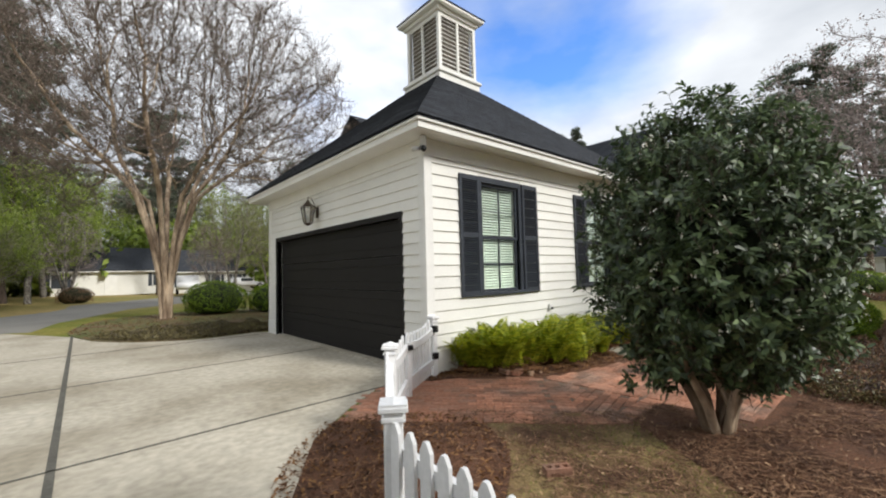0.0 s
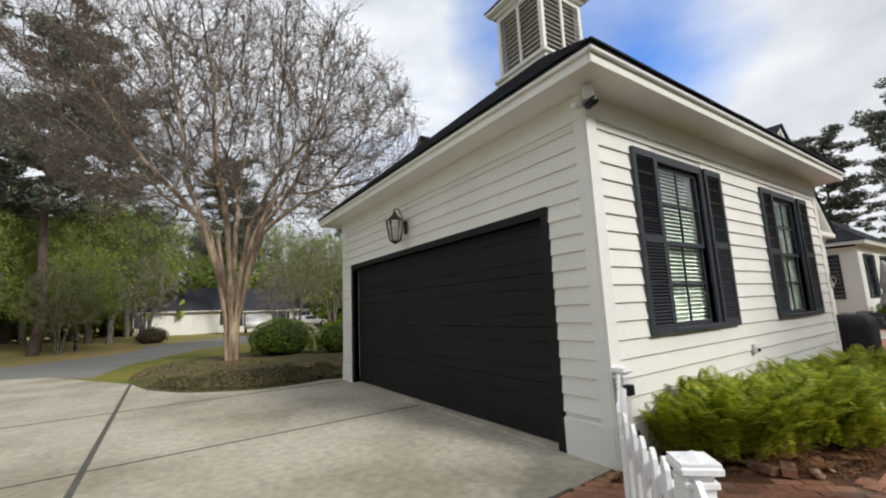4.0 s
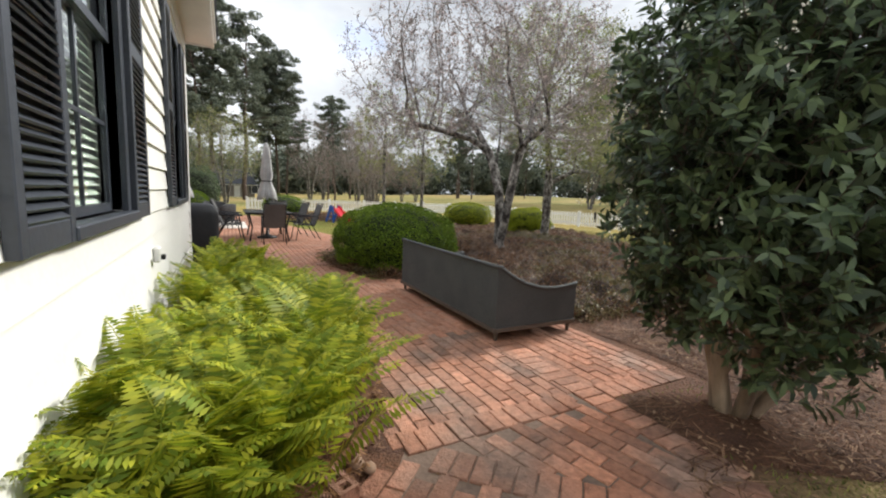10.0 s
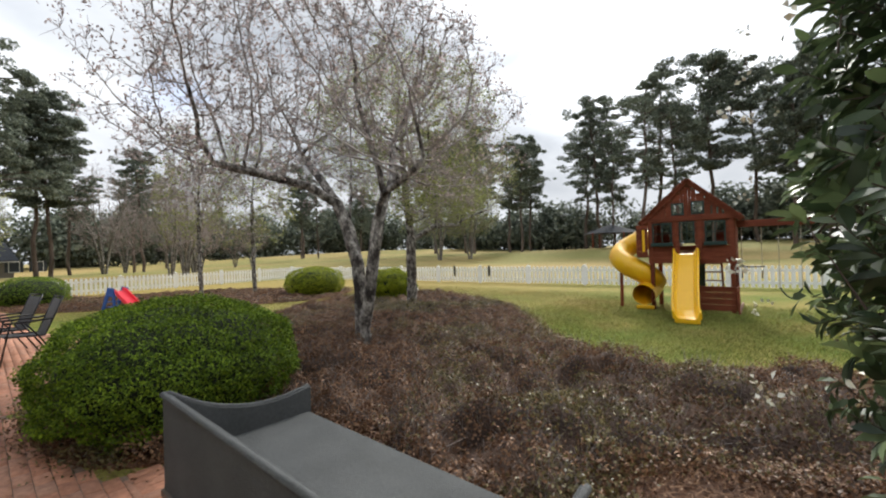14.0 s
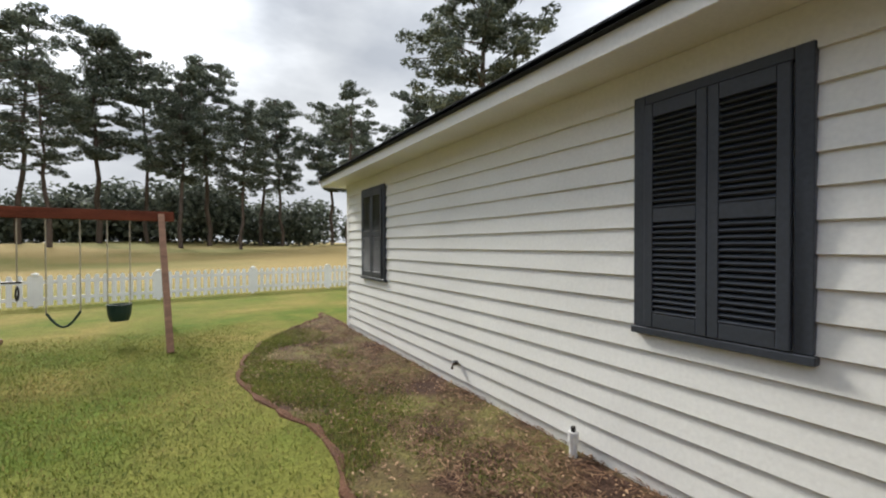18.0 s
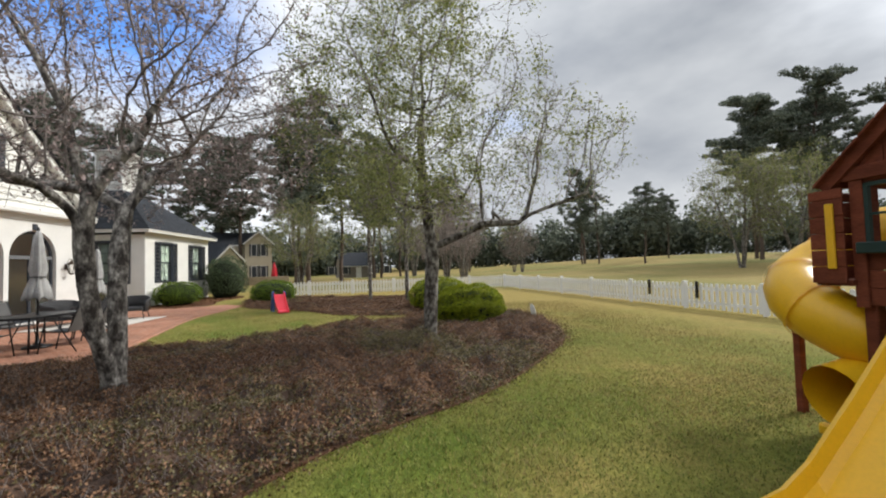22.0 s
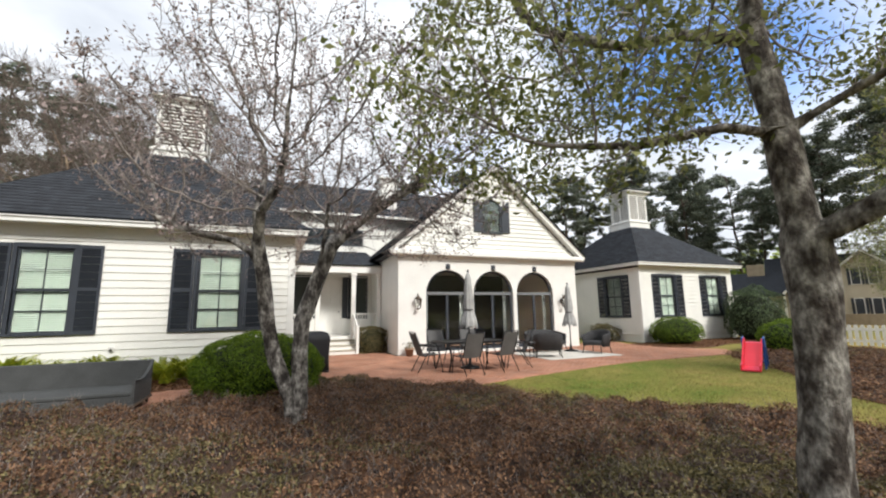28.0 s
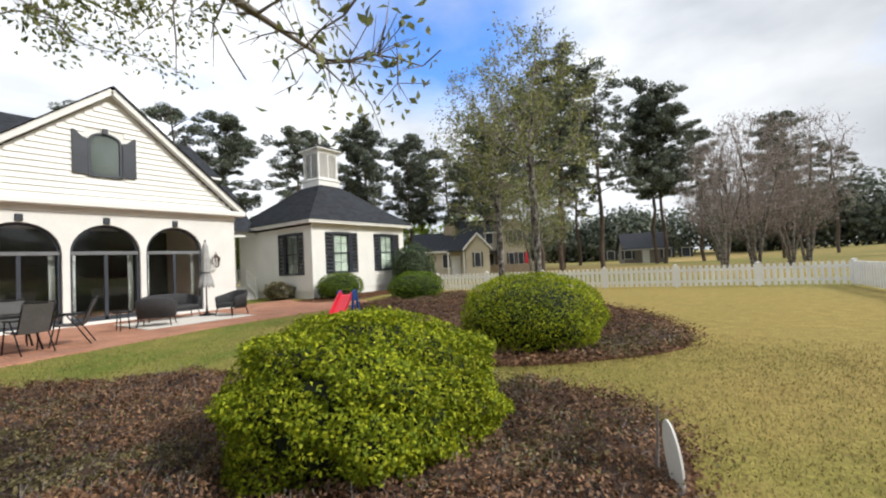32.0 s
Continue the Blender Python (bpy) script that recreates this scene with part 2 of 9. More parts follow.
M_BOX = leaf_material("boxwood_leaf", (0.075, 0.14, 0.012), (0.175, 0.25, 0.018), 0.6, 0.2)
M_BOXY = leaf_material("young_boxwood_leaf", (0.17, 0.245, 0.012), (0.36, 0.38, 0.02), 0.6, 0.2)
M_OLIVE = leaf_material("glossy_dark_leaf", (0.049, 0.081, 0.034), (0.115, 0.156, 0.066), 0.42, 0.5, 0.24)
M_FERN = leaf_material("fern_frond", (0.185, 0.270, 0.016), (0.400, 0.395, 0.030), 0.55, translucent=0.45, rnd=0.25)
M_FERN_DRY = leaf_material("dry_fern", (0.135, 0.060, 0.030), (0.24, 0.125, 0.05), 0.8)
M_JASM = leaf_material("purple_brown_groundcover_leaf", (0.124, 0.059, 0.031), (0.235, 0.137, 0.078), 0.55, 0.22, 0.14, 0.36, 0.26)
M_JASMG = leaf_material("green_groundcover_leaf", (0.100, 0.085, 0.034), (0.200, 0.165, 0.070), 0.5)
M_PINE = leaf_material("pine_needle", (0.098, 0.122, 0.088), (0.175, 0.195, 0.145), 0.75, translucent=0.25)
M_BUD = leaf_material("bud_leaf", (0.27, 0.205, 0.19), (0.42, 0.34, 0.32), 0.7, translucent=0.4)
M_SPRING = leaf_material("fresh_spring_leaf", (0.175, 0.205, 0.060), (0.28, 0.285, 0.115), 0.6, translucent=0.5)
M_SPRING2 = leaf_material("young_green_leaf", (0.165, 0.235, 0.036), (0.28, 0.345, 0.06), 0.6, translucent=0.35)
M_GRASS = leaf_material("grass_blade", (0.135, 0.185, 0.030), (0.245, 0.235, 0.060), 0.7, translucent=0.3)
M_GRASS_DRY = leaf_material("dormant_grass_blade", (0.24, 0.185, 0.066), (0.33, 0.255, 0.10), 0.8, translucent=0.25)
M_STRAW = leaf_material("fallen_leaf_litter", (0.205, 0.110, 0.058), (0.36, 0.235, 0.14), 0.8, translucent=0.05)
M_WHITEF = material("white_blossom", (0.75, 0.72, 0.6), 0.6, var=0.05, bump=0)
M_CEDAR = material("red_stained_cedar", (0.165, 0.045, 0.023), 0.8, spec=0.2, var=0.22, scale=2.5, fine=24, bump=0.25, bump_scale=30, stretch=(1, 1, 5), random_amount=0.12)
M_CEDAR_PALE = material("weathered_cedar", (0.25, 0.135, 0.085), 0.75, var=0.2, scale=3, fine=24, bump=0.25, stretch=(1, 1, 5))
M_YELLOW = material("yellow_plastic", (0.78, 0.44, 0.012), 0.32, var=0.04, scale=2, bump=0.02, spec=0.5)
M_GREENP = material("dark_green_plastic", (0.012, 0.035, 0.03), 0.4, var=0.08, bump=0.02)
M_ROPE = material("swing_rope", (0.42, 0.37, 0.28), 0.85, var=0.15, bump=0.1)
M_RED = material("red_toy_plastic", (0.78, 0.035, 0.06), 0.35, var=0.04, bump=0.0)
M_BLUE = material("blue_toy_plastic", (0.02, 0.09, 0.36), 0.35, var=0.04, bump=0.0)
M_WICKER = material("grey_woven_mesh", (0.080, 0.083, 0.083), 0.8, var=0.16, scale=3, fine=60, bump=0.6, bump_scale=220)
M_CUSHION = material("sofa_seat_mesh", (0.075, 0.078, 0.077), 0.85, var=0.12, scale=3, fine=60, bump=0.5, bump_scale=220)
M_BRONZE = material("bronze_metal_frame", (0.125, 0.098, 0.078), 0.5, 0.2, var=0.12, bump=0.05)
M_SLING = material("grey_sling_fabric", (0.092, 0.090, 0.088), 0.8, var=0.12, bump=0.3, bump_scale=150)
M_UMB = material("grey_umbrella_canvas", (0.36, 0.355, 0.345), 0.85, var=0.14, scale=5, bump=0.3)
M_RUG = material("pale_outdoor_rug", (0.62, 0.58, 0.52), 0.95, var=0.1, scale=4, bump=0.4)
M_TUB = material("charcoal_woven_resin", (0.040, 0.040, 0.042), 0.75, var=0.16, scale=3, fine=50, bump=0.5, bump_scale=160)
M_DARKMETAL = material("dark_metal", (0.022, 0.022, 0.024), 0.4, 0.6, var=0.15, bump=0.03)
M_LANTERN = material("aged_bronze_lantern", (0.085, 0.062, 0.045), 0.5, 0.6, var=0.2, bump=0.1)
M_COVER = material("black_grill_cover", (0.012, 0.012, 0.014), 0.6, var=0.2, scale=3, bump=0.5, bump_scale=8)
M_PVC = material("white_pvc", (0.7, 0.69, 0.66), 0.4, var=0.05, bump=0)
M_BLIND = material("white_blind_slat", (0.46, 0.52, 0.45), 0.5, var=0.03, bump=0)
# dark colour that paints in the gloom of rooms behind glass
M_ROOM = material("room_shade", (0.06, 0.07, 0.065), 0.9, var=0.1, bump=0)
M_YSTUCCO = material("cream_house_wall", (0.54, 0.48, 0.36), 0.8, var=0.06, scale=1, bump=0.1)
M_TAUPE = material("taupe_wall_and_louver_shade", (0.22, 0.19, 0.16), 0.8, var=0.08, scale=1, bump=0.1)
M_TRANSOM = material("grey_transom_paint", (0.15, 0.155, 0.16), 0.6, var=0.1, bump=0.03)
M_CURTAIN = material("grey_white_curtain", (0.30, 0.30, 0.29), 0.9, var=0.08, scale=3, bump=0.1)
M_TERRA = material("clay_pot", (0.30, 0.19, 0.12), 0.8, var=0.15, bump=0.1)
M_CARW = material("white_car_paint", (0.7, 0.7, 0.7), 0.25, var=0.02, bump=0, coat=0.5)
M_TYRE = material("tyre_rubber", (0.015, 0.015, 0.015), 0.85, var=0.1, bump=0.1)


def glass_material(name, tint=(0.9, 0.95, 0.93), rough=0.02):
    m = bpy.data.materials.new(name)
    m.use_nodes = True
    b = m.node_tree.nodes["Principled BSDF"]
    b.inputs["Base Color"].default_value = (*tint, 1)
    b.inputs["Roughness"].default_value = rough
    b.inputs["Transmission Weight"].default_value = 1.0
    b.inputs["IOR"].default_value = 1.45
    return m


M_GLASS = glass_material("window_glass")
M_LGLASS = glass_material("lantern_glass", (0.8, 0.8, 0.78), 0.1)

# ---- mesh helpers ----
def box(bm, x0, y0, z0, x1, y1, z1, bevel=0.0):
    """A box into bm; with its edges taken off if bevel is given."""
    g = bmesh.ops.create_cube(bm, size=1.0)
    vs = g["verts"]
    for v in vs:
        v.co = Vector(((x0 + x1) / 2 + v.co.x * abs(x1 - x0), (y0 + y1) / 2 + v.co.y * abs(y1 - y0), (z0 + z1) / 2 + v.co.z * abs(z1 - z0)))
    if bevel:
        es = list({e for v in vs for e in v.link_edges})
        bmesh.ops.bevel(bm, geom=es, offset=bevel, segments=1, affect='EDGES', profile=0.7)
    return bm


def bx(x0, y0, z0, x1, y1, z1, bevel=0.0):
    return box(bmesh.new(), x0, y0, z0, x1, y1, z1, bevel)


def beam(bm, a, b, w, h=None, up=(0, 0, 1)):
    """A square bar from a to b, w wide and h high."""
    h = h or w
    a, b = Vector(a), Vector(b)
    d = (b - a).normalized()
    u = Vector(up)
    if abs(d.dot(u)) > 0.98:
        u = Vector((0, 1, 0))
    s = d.cross(u).normalized()
    u = s.cross(d).normalized()
    ring = []
    for p in (a, b):
        ring.append([bm.verts.new(p + s * (i * w / 2) + u * (j * h / 2)) for i, j in ((-1, -1), (1, -1), (1, 1), (-1, 1))])
    for k in range(4):
        bm.faces.new((ring[0][k], ring[0][(k + 1) % 4], ring[1][(k + 1) % 4], ring[1][k]))
    bm.faces.new(ring[0][::-1])
    bm.faces.new(ring[1])
    return bm


def tube(bm, pts, radii, seg=8, cap=True):
    """A round tube through pts; radii: one number or one for each point."""
    pts = [Vector(p) for p in pts]
    if not hasattr(radii, "__len__"):
        radii = [radii] * len(pts)
    rings = []
    side = None
    for i, p in enumerate(pts):
        d = (pts[min(i + 1, len(pts) - 1)] - pts[max(i - 1, 0)]).normalized()
        if side is None:
            side = d.orthogonal().normalized()
        else:
            side = (side - d * side.dot(d))
            side = side.normalized() if side.length > 1e-5 else d.orthogonal().normalized()
        up = d.cross(side)
        rings.append([bm.verts.new(p + (side * math.cos(2 * math.pi * k / seg) + up * math.sin(2 * math.pi * k / seg)) * radii[i]) for k in range(seg)])
    for r0, r1 in zip(rings, rings[1:]):
        for k in range(seg):
            bm.faces.new((r0[k], r0[(k + 1) % seg], r1[(k + 1) % seg], r1[k]))
    if cap:
        bm.faces.new(rings[0][::-1])
        bm.faces.new(rings[-1])
    return bm


def lathe(bm, profile, seg=16, at=(0, 0, 0)):
    """A turned body: profile is (radius, height) from bottom to top."""
    rings = [[bm.verts.new((at[0] + r * math.cos(2 * math.pi * k / seg), at[1] + r * math.sin(2 * math.pi * k / seg), at[2] + z)) for k in range(seg)] for r, z in profile]
    for r0, r1 in zip(rings, rings[1:]):
        for k in range(seg):
            bm.faces.new((r0[k], r0[(k + 1) % seg], r1[(k + 1) % seg], r1[k]))
    bm.faces.new(rings[0][::-1])
    bm.faces.new(rings[-1])
    return bm


def prism(bm, outline, lo, hi, axis="z"):
    """The solid over a plane outline of (u, v), between lo and hi along axis (x: u=y, v=z; y: u=x, v=z; z: u=x, v=y)."""
    def put(u, v, w):
        return {"x": (w, u, v), "y": (u, w, v), "z": (u, v, w)}[axis]
    a = [bm.verts.new(put(u, v, lo)) for u, v in outline]
    b = [bm.verts.new(put(u, v, hi)) for u, v in outline]
    n = len(outline)
    bm.faces.new(a[::-1])
    bm.faces.new(b)
    for k in range(n):
        bm.faces.new((a[k], a[(k + 1) % n], b[(k + 1) % n], b[k]))
    bmesh.ops.recalc_face_normals(bm, faces=bm.faces)
    return bm


def mesh_of(name, bm, mat, smooth=False):
    me = bpy.data.meshes.new(name)
    bm.to_mesh(me)
    bm.free()
    me.materials.append(mat)
    if smooth:
        me.shade_smooth()
    return me


def part(name, bm, mat, parent=None, label="", smooth=False, kind=""):
    """Link a bmesh (or a mesh) as one object under parent."""
    me = bm if isinstance(bm, bpy.types.Mesh) else mesh_of(name, bm, mat, smooth)
    ob = new(name, me)
    if parent is not None:
        ob.parent = parent
    return tagged(ob, label=label, kind=kind)


def thing(name, label, category, at=(0, 0, 0), rz=0.0, group="", kind=""):
    """An empty at the base of a thing, to hold its parts."""
    ob = new(name)
    ob.matrix_world = pose(at[0], at[1], at[2], 0, 0, rz)
    ob.empty_display_size = 0.1
    return tagged(ob, label, category, group, kind)


def soup(name, verts, faces, mat, smooth=False):
    """A mesh from arrays of vertices (n, 3) and equal-sided faces (m, k)."""
    verts, faces = np.asarray(verts, dtype=np.float32), np.asarray(faces, dtype=np.int32)
    me = bpy.data.meshes.new(name)
    k = faces.shape[1]
    me.vertices.add(len(verts))
    me.vertices.foreach_set("co", verts.ravel())
    me.loops.add(faces.size)
    me.loops.foreach_set("vertex_index", faces.ravel())
    me.polygons.add(len(faces))
    me.polygons.foreach_set("loop_start", np.arange(0, faces.size, k, dtype=np.int32))
    me.polygons.foreach_set("loop_total", np.full(len(faces), k, dtype=np.int32))
    me.update(calc_edges=True)
    me.materials.append(mat)
    if smooth:
        me.shade_smooth()
    return me


def unit(v):
    return v / np.maximum(np.linalg.norm(v, axis=1, keepdims=True), 1e-9)


def leaves(name, pos, normal, length, width, mat, rng, droop=0.35, jitter=0.6):
    """Pointed, slightly folded leaves at pos, roughly facing along normal; length and width are numbers or arrays."""
    n = len(pos)
    nrm = unit(normal + rng.normal(0, jitter, (n, 3)))
    tangent = unit(np.cross(nrm, rng.normal(0, 1, (n, 3))))
    side = np.cross(nrm, tangent)
    length = np.broadcast_to(np.asarray(length, dtype=float), (n,)) * rng.uniform(0.7, 1.25, n)
    width = np.broadcast_to(np.asarray(width, dtype=float), (n,)) * rng.uniform(0.75, 1.2, n)
    L, W = length[:, None], width[:, None]
    v = np.empty((n, 4, 3))
    v[:, 0] = pos - tangent * L * 0.5
    v[:, 1] = pos + side * W * 0.5 + nrm * W * 0.25
    v[:, 2] = pos + tangent * L * 0.5 - nrm * L * droop * 0.3
    v[:, 3] = pos - side * W * 0.5 + nrm * W * 0.25
    f = np.arange(n * 4).reshape(n, 4)
    return soup(name, v.reshape(-1, 3), f, mat)


def tubes(name, segs, mat, sides=4):
    """Many tapered limbs at once: segs is an array (n, 8) of start, end, start radius, end radius."""
    segs = np.asarray(segs, dtype=float)
    a, b, ra, rb = segs[:, 0:3], segs[:, 3:6], segs[:, 6], segs[:, 7]
    d = unit(b - a)
    ref = np.where(np.abs(d[:, 2:3]) > 0.9, np.array([[1.0, 0, 0]]), np.array([[0, 0, 1.0]]))
    s = unit(np.cross(d, ref))
    u = np.cross(s, d)
    n = len(segs)
    v = np.empty((n, 2 * sides, 3))
    for k in range(sides):
        c, e = math.cos(2 * math.pi * k / sides), math.sin(2 * math.pi * k / sides)
        v[:, k] = a + (s * c + u * e) * ra[:, None]
        v[:, sides + k] = b + (s * c + u * e) * rb[:, None]
    base = (np.arange(n) * 2 * sides)[:, None]
    f = np.concatenate([base + np.array([[k, (k + 1) % sides, sides + (k + 1) % sides, sides + k]]) for k in range(sides)])
    return soup(name, v.reshape(-1, 3), f, mat, smooth=True)


def inside(poly, pts):
    """Which of the points (n, 2) lie in the outline."""
    poly = np.asarray(poly)
    x, y = pts[:, 0], pts[:, 1]
    r = np.zeros(len(pts), dtype=bool)
    for (x0, y0), (x1, y1) in zip(poly, np.roll(poly, -1, axis=0)):
        c = ((y0 > y) != (y1 > y)) & (x < (x1 - x0) * (y - y0) / (y1 - y0 + 1e-12) + x0)
        r ^= c
    return r


def edge_distance(poly, pts):
    poly = np.asarray(poly, dtype=float)
    best = np.full(len(pts), 1e9)
    for p, q in zip(poly, np.roll(poly, -1, axis=0)):
        d = q - p
        t = np.clip(((pts - p) @ d) / max(d @ d, 1e-9), 0, 1)
        best = np.minimum(best, np.linalg.norm(pts - (p + t[:, None] * d), axis=1))
    return best


def smooth_outline(ctrl, n=8):
    """A closed curve through control points."""
    c = np.asarray(ctrl, dtype=float)
    m = len(c)
    out = []
    for i in range(m):
        p0, p1, p2, p3 = c[i - 1], c[i], c[(i + 1) % m], c[(i + 2) % m]
        for t in np.arange(n) / n:
            out.append(0.5 * ((2 * p1) + (p2 - p0) * t + (2 * p0 - 5 * p1 + 4 * p2 - p3) * t * t + (3 * p1 - p0 - 3 * p2 + p3) * t ** 3))
    return np.array(out)


def fnoise(p, scale, seed=0.0):
    """Smooth noise in -1..1 at points (n, 2)."""
    x, y = p[:, 0] * scale + seed, p[:, 1] * scale - seed * 0.7
    return (np.sin(x * 1.3 + 1.7 * np.sin(y * 0.9 + seed)) + np.sin(y * 1.7 + 1.3 * np.sin(x * 1.1 - seed)) + np.sin((x + y) * 0.8 + 2 * np.sin(x * 0.5))) / 3

# ---- ground ----
def outline_sheet(name, outline, z, mat, thickness=0.03, label="", category="", kind="structure", parent=None):
    bm = bmesh.new()
    prism(bm, [tuple(p) for p in outline], z - thickness, z)
    return tagged(part(name, bm, mat, parent), label, category, kind=kind)


def ground_height(x, y):
    """The yard is level; beyond the fence the course rolls."""
    x, y = np.asarray(x, dtype=float), np.asarray(y, dtype=float)
    out = np.clip((np.hypot((x - 12) / 1.25, (y + 2) / 1.0) - 26) / 40, 0, 1)
    roll = 0.9 * np.sin(x * 0.045 + 1.0) * np.cos(y * 0.05) + 0.5 * np.sin(x * 0.11 - y * 0.07)
    south = np.clip((-y - 22) / 60, 0, 1)
    return out * (roll * 0.8 + south * 1.6 + 0.2)


def radial_ground():
    rings = np.concatenate([np.linspace(0, 40, 34), 40 * 1.085 ** np.arange(1, 46)])
    seg = 120
    vs, fs = [(12.0, -2.0, 0.0)], []
    for r in rings[1:]:
        a = np.arange(seg) * 2 * math.pi / seg
        x, y = 12 + 1.25 * r * np.cos(a), -2 + r * np.sin(a)
        z = ground_height(x, y) if r < 300 else np.full(seg, 1.0)
        vs += list(zip(x, y, z))
    for k in range(seg):
        fs.append((0, 1 + k, 1 + (k + 1) % seg))
    me = bpy.data.meshes.new("ground")
    quads = []
    for i in range(len(rings) - 2):
        for k in range(seg):
            a0, a1 = 1 + i * seg + k, 1 + i * seg + (k + 1) % seg
            quads.append((a0, a0 + seg, a1 + seg, a1))
    me.from_pydata([tuple(map(float, v)) for v in vs], [], fs + quads)
    me.shade_smooth()
    return me


g_me = radial_ground()
g_mat = bpy.data.materials.new("lawn_and_fairway")
g_mat.use_nodes = True


def ground_material(m):
    n, l = m.node_tree.nodes, m.node_tree.links
    b = n["Principled BSDF"]
    geo = n.new("ShaderNodeNewGeometry")
    def noise_at(scale, detail=5):
        t = n.new("ShaderNodeTexNoise")
        t.inputs["Scale"].default_value, t.inputs["Detail"].default_value = scale, detail
        l.new(geo.outputs["Position"], t.inputs["Vector"])
        return t.outputs["Fac"]
    def ramp(sock, lo, hi, a=0.0, c=1.0):
        r = n.new("ShaderNodeMapRange")
        r.inputs["From Min"].default_value, r.inputs["From Max"].default_value = lo, hi
        r.inputs["To Min"].default_value, r.inputs["To Max"].default_value = a, c
        l.new(sock, r.inputs["Value"])
        return r.outputs["Result"]
    def mix(f, a, c):
        x = n.new("ShaderNodeMix")
        x.data_type = 'RGBA'
        l.new(f, x.inputs["Factor"])
        for k, v in (("A", a), ("B", c)):
            if isinstance(v, tuple):
                x.inputs[k].default_value = (*v, 1)
            else:
                l.new(v, x.inputs[k])
        return x.outputs["Result"]
    def scaled(col, f):
        s = n.new("ShaderNodeVectorMath")
        s.operation = 'SCALE'
        l.new(col, s.inputs[0])
        l.new(f, s.inputs["Scale"])
        return s.outputs["Vector"]
    # distance from the middle of the yard tells lawn from course
    d = n.new("ShaderNodeVectorMath")
    d.operation = 'DISTANCE'
    d.inputs[1].default_value = (9, 0, 0)
    l.new(geo.outputs["Position"], d.inputs[0])
    wob = n.new("ShaderNodeMath")
    wob.operation = 'MULTIPLY_ADD'
    l.new(noise_at(0.08, 3), wob.inputs[0])
    wob.inputs[1].default_value = 14.0
    l.new(d.outputs["Value"], wob.inputs[2])
    yard = mix(ramp(noise_at(0.5), 0.38, 0.64), (0.108, 0.148, 0.024), (0.250, 0.205, 0.060))
    yard = mix(ramp(noise_at(1.7), 0.46, 0.70), yard, (0.170, 0.180, 0.038))
    # dormant, straw-coloured turf towards the east side
    px = n.new("ShaderNodeSeparateXYZ")
    l.new(geo.outputs["Position"], px.inputs[0])
    east = n.new("ShaderNodeMath")
    east.operation = 'MULTIPLY_ADD'
    l.new(noise_at(0.22, 4), east.inputs[0])
    east.inputs[1].default_value = 16.0
    slant = n.new("ShaderNodeMath")
    slant.operation = 'MULTIPLY_ADD'
    l.new(px.outputs["Y"], slant.inputs[0])
    slant.inputs[1].default_value = -0.8
    l.new(px.outputs["X"], slant.inputs[2])
    l.new(slant.outputs["Value"], east.inputs[2])
    yard = mix(ramp(east.outputs["Value"], 25, 37, 0.0, 0.85), yard, (0.315, 0.235, 0.08))
    far = mix(ramp(noise_at(0.045, 4), 0.40, 0.60), (0.34, 0.255, 0.105), (0.215, 0.20, 0.07))
    col = mix(ramp(wob.outputs["Value"], 28, 34), yard, far)
    col = scaled(col, ramp(noise_at(26, 6), 0.3, 0.7, 0.72, 1.26))
    col = scaled(col, ramp(noise_at(4.5, 5), 0.3, 0.7, 0.85, 1.15))
    l.new(col, b.inputs["Base Color"])
    b.inputs["Roughness"].default_value = 0.95
    b.inputs["Specular IOR Level"].default_value = 0.1
    bp = n.new("ShaderNodeBump")
    bp.inputs["Strength"].default_value, bp.inputs["Distance"].default_value = 0.7, 0.03
    l.new(noise_at(48, 6), bp.inputs["Height"])
    l.new(bp.outputs["Normal"], b.inputs["Normal"])


ground_material(g_mat)
g_me.materials.append(g_mat)
tagged(new("ground", g_me), "patchy green and straw-coloured lawn running out to a golf course", "ground", kind="structure")

# drive of broad concrete slabs with tooled joints
DRIVE = [(0.0, 0.06), (0.0, 6.9), (-1.0, 7.6), (-2.6, 8.6), (-3.6, 9.6), (-6, 14), (-11, 18), (-14, 12), (-11, -3.0), (-9, -9.0), (-5.0, -9.0), (-3.6, -3.6), (-2.95, -2.2), (-2.2, -1.0), (-1.55, -0.45), (-0.9, 0.0)]
drive_joint = material("dark_drive_joint", (0.09, 0.085, 0.07), 0.95, var=0.2, bump=0.3)
outline_sheet("driveway", DRIVE, 0.012, M_CONCRETE, 0.06, "stained pale concrete driveway in front of the garage", "driveway")
def drive_strip(a, b, w):
    return part("drive_joint", beam(bmesh.new(), (*a, 0.0135), (*b, 0.0135), w, 0.008), drive_joint, bpy.data.objects["driveway"])
drive_strip((-3.98, -3.6), (-4.02, 12.0), 0.06)
drive_strip((-0.62, 0.02), (-10.5, -0.30), 0.03)
drive_strip((-0.02, 3.4), (-10.5, 3.2), 0.025)
drive_strip((-0.02, 6.6), (-11.5, 6.6), 0.025)
ROAD = [(-5, 13), (-4.5, 16), (-2, 22), (6, 30), (30, 38), (60, 42), (60, 46), (28, 43), (2, 36), (-8, 26), (-12, 18)]
outline_sheet("road", ROAD, 0.006, M_ASPHALT, 0.05, "grey asphalt lane curving past the front trees", "road")


